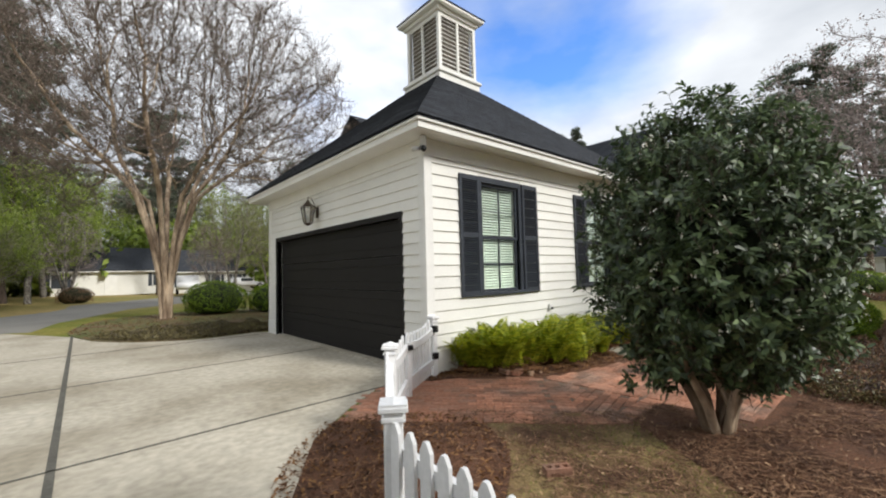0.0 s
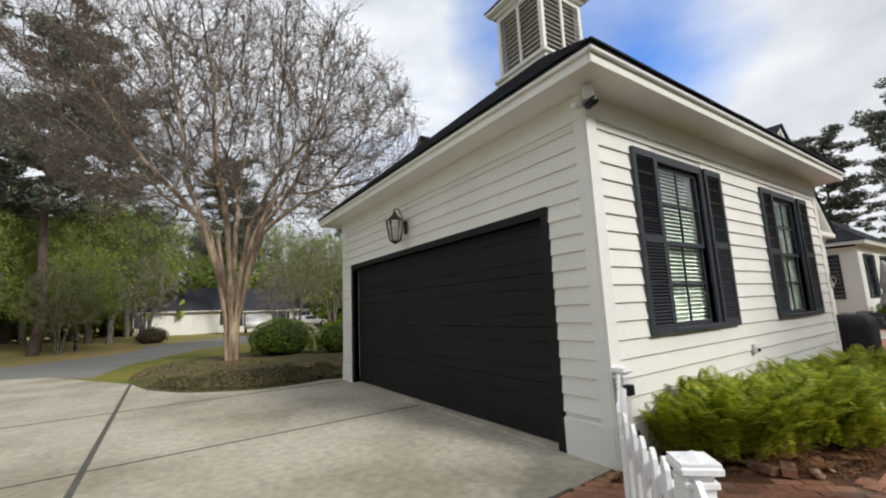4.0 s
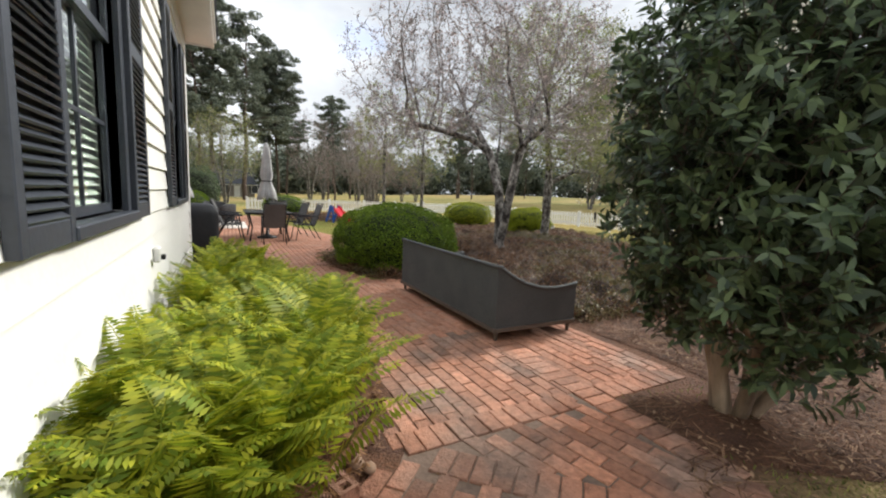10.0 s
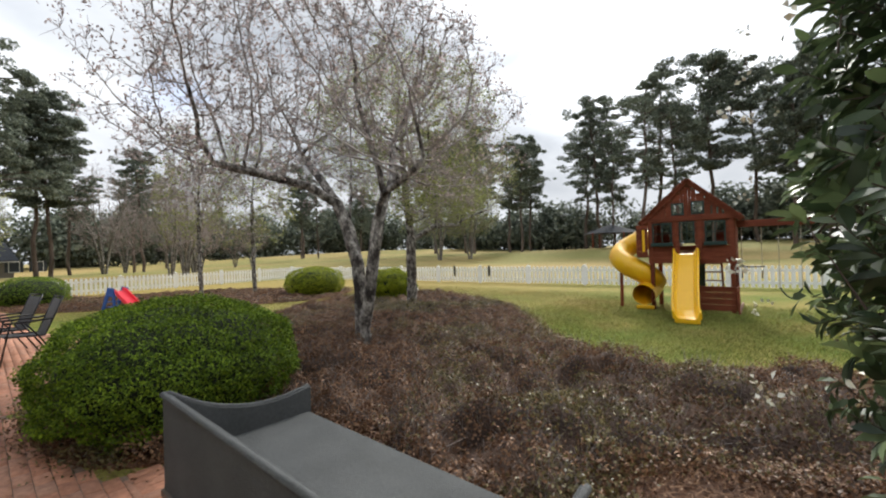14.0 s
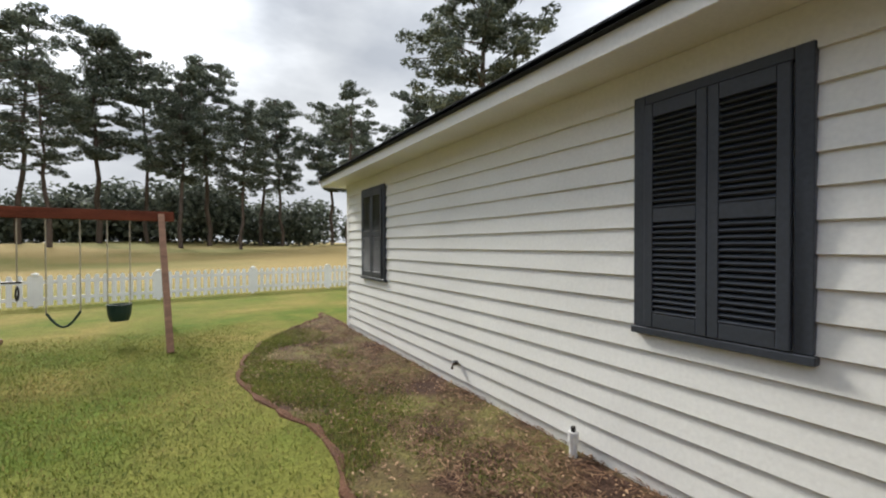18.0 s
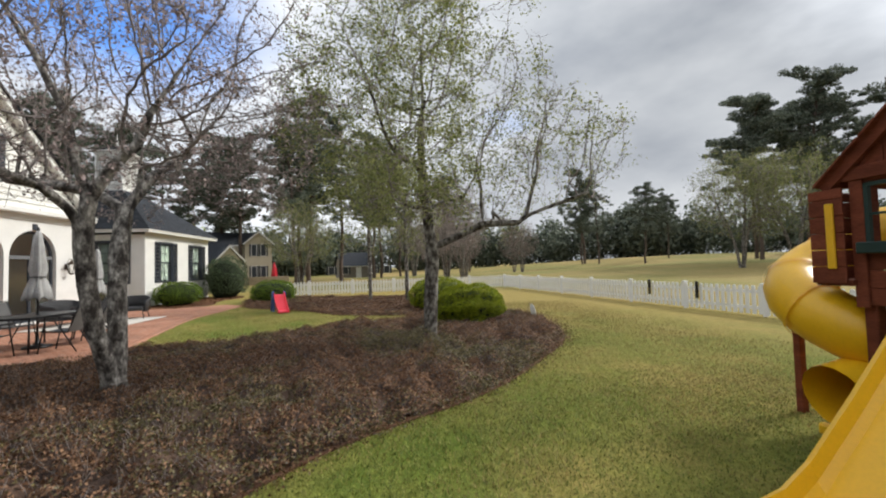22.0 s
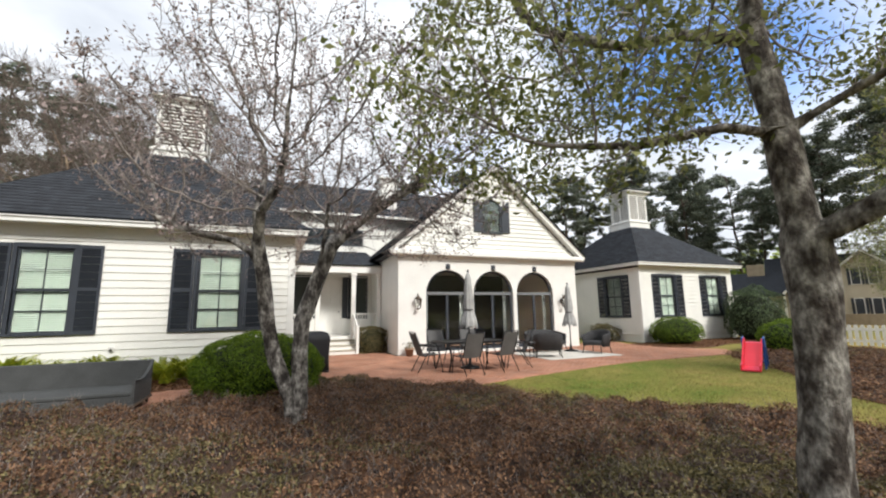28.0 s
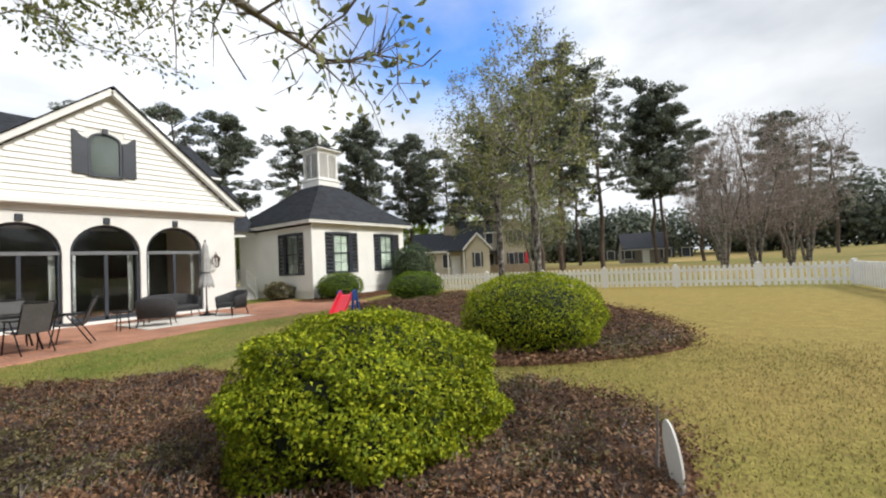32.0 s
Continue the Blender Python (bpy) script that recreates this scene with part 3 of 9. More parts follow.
# ---- building helpers ----
def wall_panel(bm, axis, at, thick, u0, u1, z0, z1, holes):
    """A wall in the plane axis = at, running from u0 to u1, its thickness going away by thick; holes are (ua, ub, za, zb)."""
    us = sorted({u0, u1, *[h[0] for h in holes], *[h[1] for h in holes]})
    for a, b in zip(us, us[1:]):
        cuts = sorted((h[2], h[3]) for h in holes if h[0] <= a and h[1] >= b)
        z = z0
        for za, zb in [*cuts, (z1, z1)]:
            if za > z + 1e-4:
                if axis == "y":
                    box(bm, a, at, z, b, at + thick, za)
                else:
                    box(bm, at, a, z, at + thick, b, za)
            z = zb
    return bm


board_meshes = {}


def board_mesh(length, mat, expo):
    key = (round(length, 2), mat.name, expo)
    if key not in board_meshes:
        bm = bmesh.new()
        # lower edge stands proud, the upper edge goes under the next board
        a = [bm.verts.new((0, y, z)) for y, z in ((0.004, 0.006), (-0.020, 0.0), (-0.027, 0.005), (-0.004, expo + 0.012), (0.004, expo + 0.012))]
        b = [bm.verts.new((length, v.co.y, v.co.z)) for v in a]
        for k in range(5):
            bm.faces.new((a[k], b[k], b[(k + 1) % 5], a[(k + 1) % 5]))
        bm.faces.new(a[::-1])
        bm.faces.new(b)
        bmesh.ops.recalc_face_normals(bm, faces=bm.faces)
        board_meshes[key] = mesh_of("siding_board", bm, mat)
    return board_meshes[key]


def lap_siding(parent, origin, turn, length, z0, z1, holes, expo=0.174, mat=None):
    """Lap boards on a wall that runs from origin along the turned x axis, facing its -y; holes are (ua, ub, za, zb)."""
    mat = mat or M_SIDING
    m = pose(origin[0], origin[1], 0, 0, 0, turn)
    z = z0
    while z < z1 - 0.02:
        e = min(expo, z1 - z)
        cuts = sorted((h[0], h[1]) for h in holes if h[2] < z + e * 0.6 and h[3] > z + e * 0.4)
        u = 0.0
        for ua, ub in [*cuts, (length, length)]:
            if ua - u > 0.02:
                ob = new("siding_board", board_mesh(ua - u, mat, expo if e == expo else round(e, 3)))
                ob.parent = parent
                ob.matrix_parent_inverse = parent.matrix_world.inverted()
                ob.matrix_world = m @ pose(u, 0, z)
            u = ub
        z += expo


def joined_siding(parent, origin, turn, length, z0, z1, holes, expo=0.178, clip=None):
    """The same boards as one part, for walls that stay far off; clip(z) gives the ends of a row."""
    bm = bmesh.new()
    m = pose(origin[0], origin[1], 0, 0, 0, turn)
    z = z0
    while z < z1 - 0.02:
        lo, hi = clip(z + expo / 2) if clip else (0.0, length)
        cuts = sorted((h[0], h[1]) for h in holes if h[2] < z + expo * 0.6 and h[3] > z + expo * 0.4)
        u = lo
        for ua, ub in [*cuts, (hi, hi)]:
            if ua - u > 0.02:
                a = [bm.verts.new(m @ Vector((u, y, z + dz))) for y, dz in ((-0.003, 0), (-0.042, 0), (-0.005, expo + 0.01))]
                b = [bm.verts.new(m @ Vector((ua, y, z + dz))) for y, dz in ((-0.003, 0), (-0.042, 0), (-0.005, expo + 0.01))]
                bm.faces.new((a[0], b[0], b[1], a[1]))
                bm.faces.new((a[1], b[1], b[2], a[2]))
            u = ub
        z += expo
    bmesh.ops.recalc_face_normals(bm, faces=bm.faces)
    return part("siding", bm, M_SIDING, parent)


def shingle_face(vs, fs, p0, p1, q0, q1, rng, course=0.145, width=0.32, lift=0.012):
    """Courses of shingles on the slope with lower edge p0-p1 and upper edge q0-q1, laid into vs and fs as quads."""
    p0, p1, q0, q1 = (np.array(v, dtype=float) for v in (p0, p1, q0, q1))
    nrm = np.cross(p1 - p0, (q0 + q1) / 2 - p0)
    nrm /= np.linalg.norm(nrm)
    if nrm[2] < 0:
        nrm = -nrm
    mid = (q0 + q1) / 2 - (p0 + p1) / 2
    rows = max(2, int(np.linalg.norm(mid) / course))
    for r in range(rows):
        a0, a1 = p0 + (q0 - p0) * r / rows, p1 + (q1 - p1) * r / rows
        b0, b1 = p0 + (q0 - p0) * (r + 1) / rows, p1 + (q1 - p1) * (r + 1) / rows
        ln = np.linalg.norm(a1 - a0)
        k = max(1, int(ln / width))
        edges = np.clip((np.arange(k + 1) + (0.5 if r % 2 else 0.0) * (np.arange(k + 1) > 0) * (np.arange(k + 1) < k)) / k, 0, 1)
        for s, t in zip(edges, edges[1:]):
            h = lift + rng.uniform(0, 0.005)
            i = len(vs)
            vs += [a0 + (a1 - a0) * s + nrm * h, a0 + (a1 - a0) * t + nrm * h, b0 + (b1 - b0) * t + nrm * 0.002, b0 + (b1 - b0) * s + nrm * 0.002]
            fs.append((i, i + 1, i + 2, i + 3))
            vs += [a0 + (a1 - a0) * s, a0 + (a1 - a0) * t]
            fs.append((i, i + 4, i + 5, i + 1))


def hip_roof(parent, x0, y0, x1, y1, z, rise):
    """A hipped roof over the eaves' rectangle, with its underside closed."""
    cx, cy = (x0 + x1) / 2, (y0 + y1) / 2
    hx, hy = (x1 - x0) / 2, (y1 - y0) / 2
    h = min(hx, hy)
    a = Vector((cx - (hx - h), cy - (hy - h), z + rise))
    b = Vector((cx + (hx - h), cy + (hy - h), z + rise))
    rng = np.random.default_rng(int(abs(x0 * 7 + y0 * 3)) + 1)
    vs, fs = [], []
    c = [(x0, y0, z), (x1, y0, z), (x1, y1, z), (x0, y1, z)]
    if hx >= hy:
        shingle_face(vs, fs, c[0], c[1], a, b, rng); shingle_face(vs, fs, c[2], c[3], b, a, rng)
        shingle_face(vs, fs, c[1], c[2], b, b, rng); shingle_face(vs, fs, c[3], c[0], a, a, rng)
    else:
        shingle_face(vs, fs, c[0], c[1], a, a, rng); shingle_face(vs, fs, c[2], c[3], b, b, rng)
        shingle_face(vs, fs, c[1], c[2], a, b, rng); shingle_face(vs, fs, c[3], c[0], b, a, rng)
    roof = part("roof", soup("roof", vs, fs, M_SHINGLE), M_SHINGLE, parent, "charcoal asphalt shingle roof")
    bm = bmesh.new()
    lo = [bm.verts.new(Vector(p) - Vector((0, 0, 0.03))) for p in c]
    ta, tb = bm.verts.new(a - Vector((0, 0, 0.05))), bm.verts.new(b - Vector((0, 0, 0.05)))
    bm.faces.new(lo[::-1])
    if hx >= hy:
        for f in ((lo[0], lo[1], tb, ta), (lo[2], lo[3], ta, tb), (lo[1], lo[2], tb), (lo[3], lo[0], ta)):
            bm.faces.new(f)
    else:
        for f in ((lo[0], lo[1], ta), (lo[2], lo[3], tb), (lo[1], lo[2], tb, ta), (lo[3], lo[0], ta, tb)):
            bm.faces.new(f)
    part("roof_deck", bm, M_SHINGLE, parent)
    return roof


def eaves(parent, x0, y0, x1, y1, wx0, wy0, wx1, wy1, z, depth=0.17):
    """Fascia boards round the roof's edge with a crown strip, and the soffit back to the walls."""
    for name, b in (("fascia", (x0, y0, z - depth, x1, y0 + 0.03, z - 0.035)), ("fascia", (x0, y1 - 0.03, z - depth, x1, y1, z - 0.035)),
                    ("fascia", (x0, y0 + 0.031, z - depth, x0 + 0.03, y1 - 0.031, z - 0.035)), ("fascia", (x1 - 0.03, y0 + 0.031, z - depth, x1, y1 - 0.031, z - 0.035))):
        part(name, bx(*b, 0.004), M_TRIM, parent)
    part("drip_edge", bx(x0 - 0.035, y0 - 0.035, z - 0.075, x1 + 0.035, y0 - 0.002, z - 0.032, 0.006), M_TRIM, parent)
    part("drip_edge", bx(x0 - 0.035, y0 - 0.001, z - 0.075, x0 - 0.002, y1 + 0.035, z - 0.032, 0.006), M_TRIM, parent)
    sz = z - depth + 0.02
    for b in ((x0 + 0.031, y0 + 0.031, sz, x1 - 0.031, wy0 - 0.001, sz + 0.02), (x0 + 0.031, wy1 + 0.001, sz, x1 - 0.031, y1 - 0.031, sz + 0.02),
              (x0 + 0.031, wy0, sz, wx0 - 0.001, wy1, sz + 0.02), (wx1 + 0.001, wy0, sz, x1 - 0.031, wy1, sz + 0.02)):
        part("soffit", bx(*b), M_TRIM, parent)
    return sz


slat_cache = {}


def shutter(parent, m, w, h, panels=2, joined=False, mat=None):
    """A louvered shutter, its lower left back corner at m, facing -y: stiles, rails and slats."""
    mat = mat or M_BLACK
    key = (round(w, 3), round(h, 3), panels)
    sh = new("shutter")
    sh.parent = parent
    sh.matrix_parent_inverse = parent.matrix_world.inverted()
    sh.matrix_world = m
    st, rl = 0.055, 0.085
    def child(name, me):
        o = new(name, me)
        o.parent = sh
        return o
    if key not in slat_cache:
        sw = w - 2 * st
        bm = bmesh.new()
        beam(bm, (0, 0, 0), (sw, 0, 0), 0.045, 0.009, up=(0, -0.55, 0.83))
        slat_cache[key] = (mesh_of("stile", bx(0, -0.038, 0, st, 0, h, 0.004), mat), mesh_of("rail", bx(st, -0.036, 0, w - st, -0.002, rl, 0.004), mat), mesh_of("slat", bm, mat))
    stile, rail, slat = slat_cache[key]
    child("stile", stile)
    child("stile", stile).location = (w - st, 0, 0)
    ph = (h - rl) / panels
    for k in range(panels + 1):
        child("rail", rail).location = (0, 0, k * ph)
    n = int((ph - rl) / 0.034)
    bm = bmesh.new()
    for k in range(panels):
        for i in range(n):
            z = k * ph + rl + (i + 0.5) * (ph - rl) / n
            if joined:
                beam(bm, (st, -0.018, z), (w - st, -0.018, z), 0.045, 0.009, up=(0, -0.55, 0.83))
            else:
                child("slat", slat).location = (st, -0.018, z)
    if joined:
        child("louvers", mesh_of("louvers", bm, mat))
    else:
        bm.free()
    child("backing", mesh_of("backing", bx(st, -0.003, 0, w - st, 0.0, h), mat))
    return sh


def sash_window(parent, m, w, h, cols=2, rows=2, blind=True, mat=None, name="window"):
    """A double-hung window in an opening w by h whose lower left outer corner is m, facing -y."""
    mat = mat or M_BLACK
    win = new(name)
    win.parent = parent
    win.matrix_parent_inverse = parent.matrix_world.inverted()
    win.matrix_world = m
    def child(nm, bm, mt, label=""):
        return part(nm, bm, mt, win, label)
    bm = bmesh.new()
    f = 0.075
    box(bm, -f, -0.03, 0, 0, 0.10, h, 0.003); box(bm, w, -0.03, 0, w + f, 0.10, h, 0.003)
    box(bm, -f, -0.03, h, w + f, 0.10, h + 0.10, 0.003)
    child("frame", bm, mat)
    child("sill", bx(-f - 0.02, -0.07, -0.055, w + f + 0.02, 0.10, 0, 0.006), mat)
    s = 0.045
    for k, (z0, z1, y) in enumerate(((0, h * 0.5 + 0.02, 0.045), (h * 0.5 - 0.02, h, 0.02))):
        bm = bmesh.new()
        box(bm, 0.002, y, z0, s, y + 0.03, z1); box(bm, w - s, y, z0, w - 0.002, y + 0.03, z1)
        box(bm, s, y, z0, w - s, y + 0.03, z0 + s); box(bm, s, y, z1 - s, w - s, y + 0.03, z1)
        child("sash", bm, mat)
        bm = bmesh.new()
        for i in range(1, cols):
            u = s + (w - 2 * s) * i / cols
            box(bm, u - 0.010, y + 0.004, z0 + s, u + 0.010, y + 0.026, z1 - s)
        for i in range(1, rows):
            z = z0 + s + (z1 - z0 - 2 * s) * i / rows
            box(bm, s, y + 0.005, z - 0.010, w - s, y + 0.025, z + 0.010)
        child("muntins", bm, mat)
        g = child("pane", bx(s, y + 0.012, z0 + s, w - s, y + 0.018, z1 - s), M_GLASS)
        g.visible_shadow = False
    if blind:
        bm = bmesh.new()
        z = 0.06
        while z < h - 0.03:
            beam(bm, (0.03, 0.115, z), (w - 0.03, 0.115, z), 0.055, 0.006, up=(0, -0.62, 0.78))
            z += 0.047
        child("blind", bm, M_BLIND, "white slatted blind behind the glass")
    # added dark sheet, the unlit room painted behind the panes
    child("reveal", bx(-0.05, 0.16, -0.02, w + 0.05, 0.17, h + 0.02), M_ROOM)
    return win


def cupola(parent, cx, cy, z0, half, body):
    """A square louvered cupola on a roof: skirt, corner posts, slats, cornice, small hipped roof, finial."""
    cu = new("cupola")
    cu.parent = parent
    cu.matrix_parent_inverse = parent.matrix_world.inverted()
    cu.matrix_world = pose(cx, cy, z0)
    h = half
    part("base", bx(-h - 0.06, -h - 0.06, -1.0, h + 0.06, h + 0.06, 0.0), M_TRIM, cu)
    part("base_moulding", bx(-h - 0.11, -h - 0.11, 0.0, h + 0.11, h + 0.11, 0.09, 0.02), M_TRIM, cu)
    for sx in (-1, 1):
        for sy in (-1, 1):
            part("corner_post", bx(sx * h - 0.09 * (sx > 0), sy * h - 0.09 * (sy > 0), 0.09, sx * h + 0.09 * (sx < 0), sy * h + 0.09 * (sy < 0), body), M_TRIM, cu)
    bmc = bmesh.new()
    box(bmc, -h + 0.12, -h + 0.12, 0.09, h - 0.12, h - 0.12, body)
    # core coloured dark to paint the shade in the gaps between slats
    part("core", bmc, M_TAUPE, cu)
    for k in range(4):
        side = new("louver_panel")
        side.parent = cu
        side.matrix_basis = pose(0, 0, 0, 0, 0, 90 * k)
        bm = bmesh.new()
        box(bm, -0.035, -h, 0.09, 0.035, -h + 0.04, body)
        box(bm, -h + 0.09, -h + 0.002, 0.09, h - 0.09, -h + 0.04, 0.17)
        box(bm, -h + 0.09, -h + 0.002, body - 0.10, h - 0.09, -h + 0.04, body)
        z = 0.21
        while z < body - 0.12:
            for u0, u1 in ((-h + 0.09, -0.036), (0.036, h - 0.09)):
                beam(bm, (u0, -h + 0.035, z), (u1, -h + 0.035, z), 0.075, 0.014, up=(0, -0.7, 0.7))
            z += 0.112
        me = mesh_of("louver_panel", bm, M_TRIM)
        bpy.data.objects.remove(side)
        side = new("louver_panel", me)
        side.parent = cu
        side.matrix_basis = pose(0, 0, 0, 0, 0, 90 * k)
    part("cornice", bx(-h - 0.07, -h - 0.07, body, h + 0.07, h + 0.07, body + 0.10, 0.015), M_TRIM, cu)
    part("eave", bx(-h - 0.19, -h - 0.19, body + 0.10, h + 0.19, h + 0.19, body + 0.19, 0.02), M_TRIM, cu)
    vs, fs = [], []
    e, zt, zb = h + 0.21, body + 0.62, body + 0.19
    c = [(-e, -e, zb), (e, -e, zb), (e, e, zb), (-e, e, zb)]
    rng = np.random.default_rng(5)
    for k in range(4):
        shingle_face(vs, fs, c[k], c[(k + 1) % 4], (0, 0, zt), (0, 0, zt), rng)
    part("cupola_roof", soup("cupola_roof", vs, fs, M_SHINGLE), M_SHINGLE, cu)
    part("finial", lathe(bmesh.new(), [(0.07, zt - 0.05), (0.05, zt + 0.04), (0.09, zt + 0.10), (0.04, zt + 0.17), (0.025, zt + 0.2), (0.05, zt + 0.25), (0.02, zt + 0.3), (0.004, zt + 0.62)], 10), M_TRIM, cu, smooth=True)
    return cu


# ---- garage ----
GX, GY, GH = 6.83, 6.76, 3.46
garage = thing("garage", "white lap-sided garage with black overhead door and louvered cupola", "garage")
W_H, W_Z = 1.86, 1.16
GWIN = [(1.21, 2.20), (4.62, 5.60)]         # window openings along the south wall
holes_s = [(a, b, W_Z, W_Z + W_H) for a, b in GWIN]
DY0, DY1, DZ = 0.66, 6.13, 2.41            # door opening
part("wall", wall_panel(bmesh.new(), "y", 0.0, 0.16, 0.0, GX, 0.0, GH, holes_s), M_SIDING, garage)
part("wall", wall_panel(bmesh.new(), "x", 0.0, 0.16, 0.161, GY, 0.0, GH, [(DY0, DY1, 0.0, DZ)]), M_SIDING, garage)
part("wall", bx(GX - 0.16, 0.161, 0, GX, GY, GH), M_SIDING, garage)
part("wall", bx(0.161, GY - 0.16, 0, GX - 0.161, GY, GH), M_SIDING, garage)
for b in ((-0.035, -0.035, 0.0, GX + 0.03, -0.001, 0.36), (-0.035, 0.0, 0.0, -0.001, DY0 - 0.10, 0.36), (-0.035, DY1 + 0.10, 0.0, -0.001, GY + 0.03, 0.36)):
    part("foundation", bx(*b, 0.008), M_WBRICK, garage, "white-painted masonry foundation")
lap_siding(garage, (0.13, 0.0), 0, GX - 0.26, 0.406, 3.28, [(a - 0.13 - 0.08, b - 0.13 + 0.08, W_Z - 0.06, W_Z + W_H + 0.1) for a, b in GWIN])
lap_siding(garage, (0.0, GY), -90, GY - 0.13, 0.406, 3.28, [(GY - DY1 - 0.10, GY - DY0 + 0.10, 0.0, DZ + 0.10)])
joined_siding(garage, (GX, 0.0), 90, GY, 0.40, 3.28, [])
for x, y in ((-0.028, -0.028), (GX - 0.13, -0.028)):
    part("corner_board", bx(x, y, 0.36, x + 0.158, y + 0.027, 3.30, 0.003), M_TRIM, garage)
for y in (0.0, GY - 0.13):
    part("corner_board", bx(-0.029, y, 0.36, -0.002, y + 0.13, 3.30, 0.003), M_TRIM, garage)
part("frieze", bx(-0.03, -0.032, 3.28, GX + 0.02, -0.001, 3.539, 0.006), M_TRIM, garage)
part("frieze", bx(-0.033, 0.0, 3.28, -0.001, GY, 3.539, 0.006), M_TRIM, garage)
EX0, EY0, EX1, EY1, EZ = -0.42, -0.41, GX + 0.30, GY + 0.42, 3.69
eaves(garage, EX0, EY0, EX1, EY1, 0, 0, GX, GY, EZ)
hip_roof(garage, EX0 - 0.05, EY0 - 0.05, EX1 + 0.05, EY1 + 0.05, EZ, 3.25)
cupola(garage, 3.44, 3.38, 6.50, 0.66, 1.62)
for k, (a, b) in enumerate(GWIN):
    sash_window(garage, pose(a, 0, W_Z), b - a, W_H)
    shutter(garage, pose(a - 0.075 - 0.46, -0.022, 1.105), 0.455, 2.0)
    shutter(garage, pose(b + 0.075 + 0.005, -0.022, 1.105), 0.455, 2.0)

# the black overhead door: four rows of panels with raised fields
gdoor = new("garage_door")
gdoor.parent = garage
bm = bmesh.new()
box(bm, -0.030, DY0 - 0.10, 0.0, 0.10, DY0, DZ, 0.004); box(bm, -0.030, DY1, 0.0, 0.10, DY1 + 0.10, DZ, 0.004)
box(bm, -0.030, DY0 - 0.10, DZ, 0.10, DY1 + 0.10, DZ + 0.10, 0.004)
part("door_frame", bm, M_DOOR, gdoor)
part("threshold", bx(-0.05, DY0, 0.0, 0.12, DY1, 0.03, 0.006), M_CONCRETE, gdoor)
part("door_stop", bx(0.080, DY0 + 0.002, DZ - 0.05, 0.0985, DY1 - 0.002, DZ - 0.001, 0.003), M_DOOR, gdoor)
ph, fw = (DZ - 0.035) / 4, (DY1 - DY0) / 4
rib_me = mesh_of("rib", bx(-0.012, 0.0, 0.0, 0.0, fw - 0.34, 0.020, 0.004), M_DOOR)
for r in range(4):
    z0 = 0.035 + r * ph
    part("door_panel", bx(0.10, DY0 + 0.004, z0, 0.14, DY1 - 0.004, z0 + ph - 0.008, 0.004), M_DOOR, gdoor)
    for k in range(4):
        for zz in (z0 + 0.14, z0 + ph - 0.17):
            rib = new("rib", rib_me)
            rib.parent = gdoor
            rib.matrix_basis = pose(0.0995, DY0 + k * fw + 0.17, zz)

# ---- outbuilding on the other side of the gate ----
SX, SY0, SY1 = -2.446, -13.08, -5.62
shed = thing("outbuilding", "white lap-sided outbuilding with closed black louvered shutters", "outbuilding")
part("wall", bx(SX - 6.0, SY0, 0.0, SX - 0.001, SY1, 2.62), M_SIDING, shed)
joined_siding(shed, (SX - 0.14, SY1), 180, 5.85, 0.105, 2.42, [], 0.1543)
lap_siding(shed, (SX, SY0 + 0.10), 90, SY1 - SY0 - 0.26, 0.105, 2.42, [], 0.1543)
part("corner_board", bx(SX - 0.13, SY1 - 0.16, 0.05, SX + 0.025, SY1 + 0.025, 2.56, 0.004), M_TRIM, shed)
part("corner_board", bx(SX - 0.10, SY0 - 0.02, 0.05, SX + 0.025, SY0 + 0.10, 2.56, 0.004), M_TRIM, shed)
part("foundation", bx(SX - 0.02, SY0 + 0.002, 0.0, SX + 0.008, SY1, 0.104, 0.004), M_WBRICK, shed)
part("frieze", bx(SX, SY0, 2.425, SX + 0.028, SY1, 2.649, 0.004), M_TRIM, shed)
eaves(shed, SX - 6.4, SY0 - 0.34, SX + 0.42, SY1 + 0.9, SX - 6.0, SY0, SX, SY1, 2.78, 0.15)
hip_roof(shed, SX - 6.45, SY0 - 0.39, SX + 0.47, SY1 + 0.95, 2.78, 2.2)
for y0, y1 in ((-12.24, -11.26), (-7.24, -6.355)):
    f = new("shutter_frame")
    f.parent = shed
    bm = bmesh.new()
    box(bm, SX, y0, 1.035, SX + 0.05, y0 + 0.075, 2.46, 0.004); box(bm, SX, y1 - 0.075, 1.035, SX + 0.05, y1, 2.46, 0.004)
    box(bm, SX, y0 + 0.076, 2.40, SX + 0.05, y1 - 0.076, 2.46, 0.004); box(bm, SX, y0 - 0.01, 0.99, SX + 0.065, y1 + 0.01, 1.034, 0.004)
    part("casing", bm, M_BLACK, f)
    wd = (y1 - y0 - 0.156) / 2
    for k in range(2):
        shutter(shed, pose(SX + 0.030, y0 + 0.078 + k * wd, 1.04, 0, 0, 90), wd - 0.004, 1.355)

# ---- main house ----
MX0, MX1, MY = 10.44, 18.30, 2.535
house = thing("house", "white painted brick house with three arched glass doors and gable", "house")
ARCH = [(12.37, 0.88), (14.30, 0.88), (16.22, 0.88)]
SPR, M_TOP = 2.18, 3.62


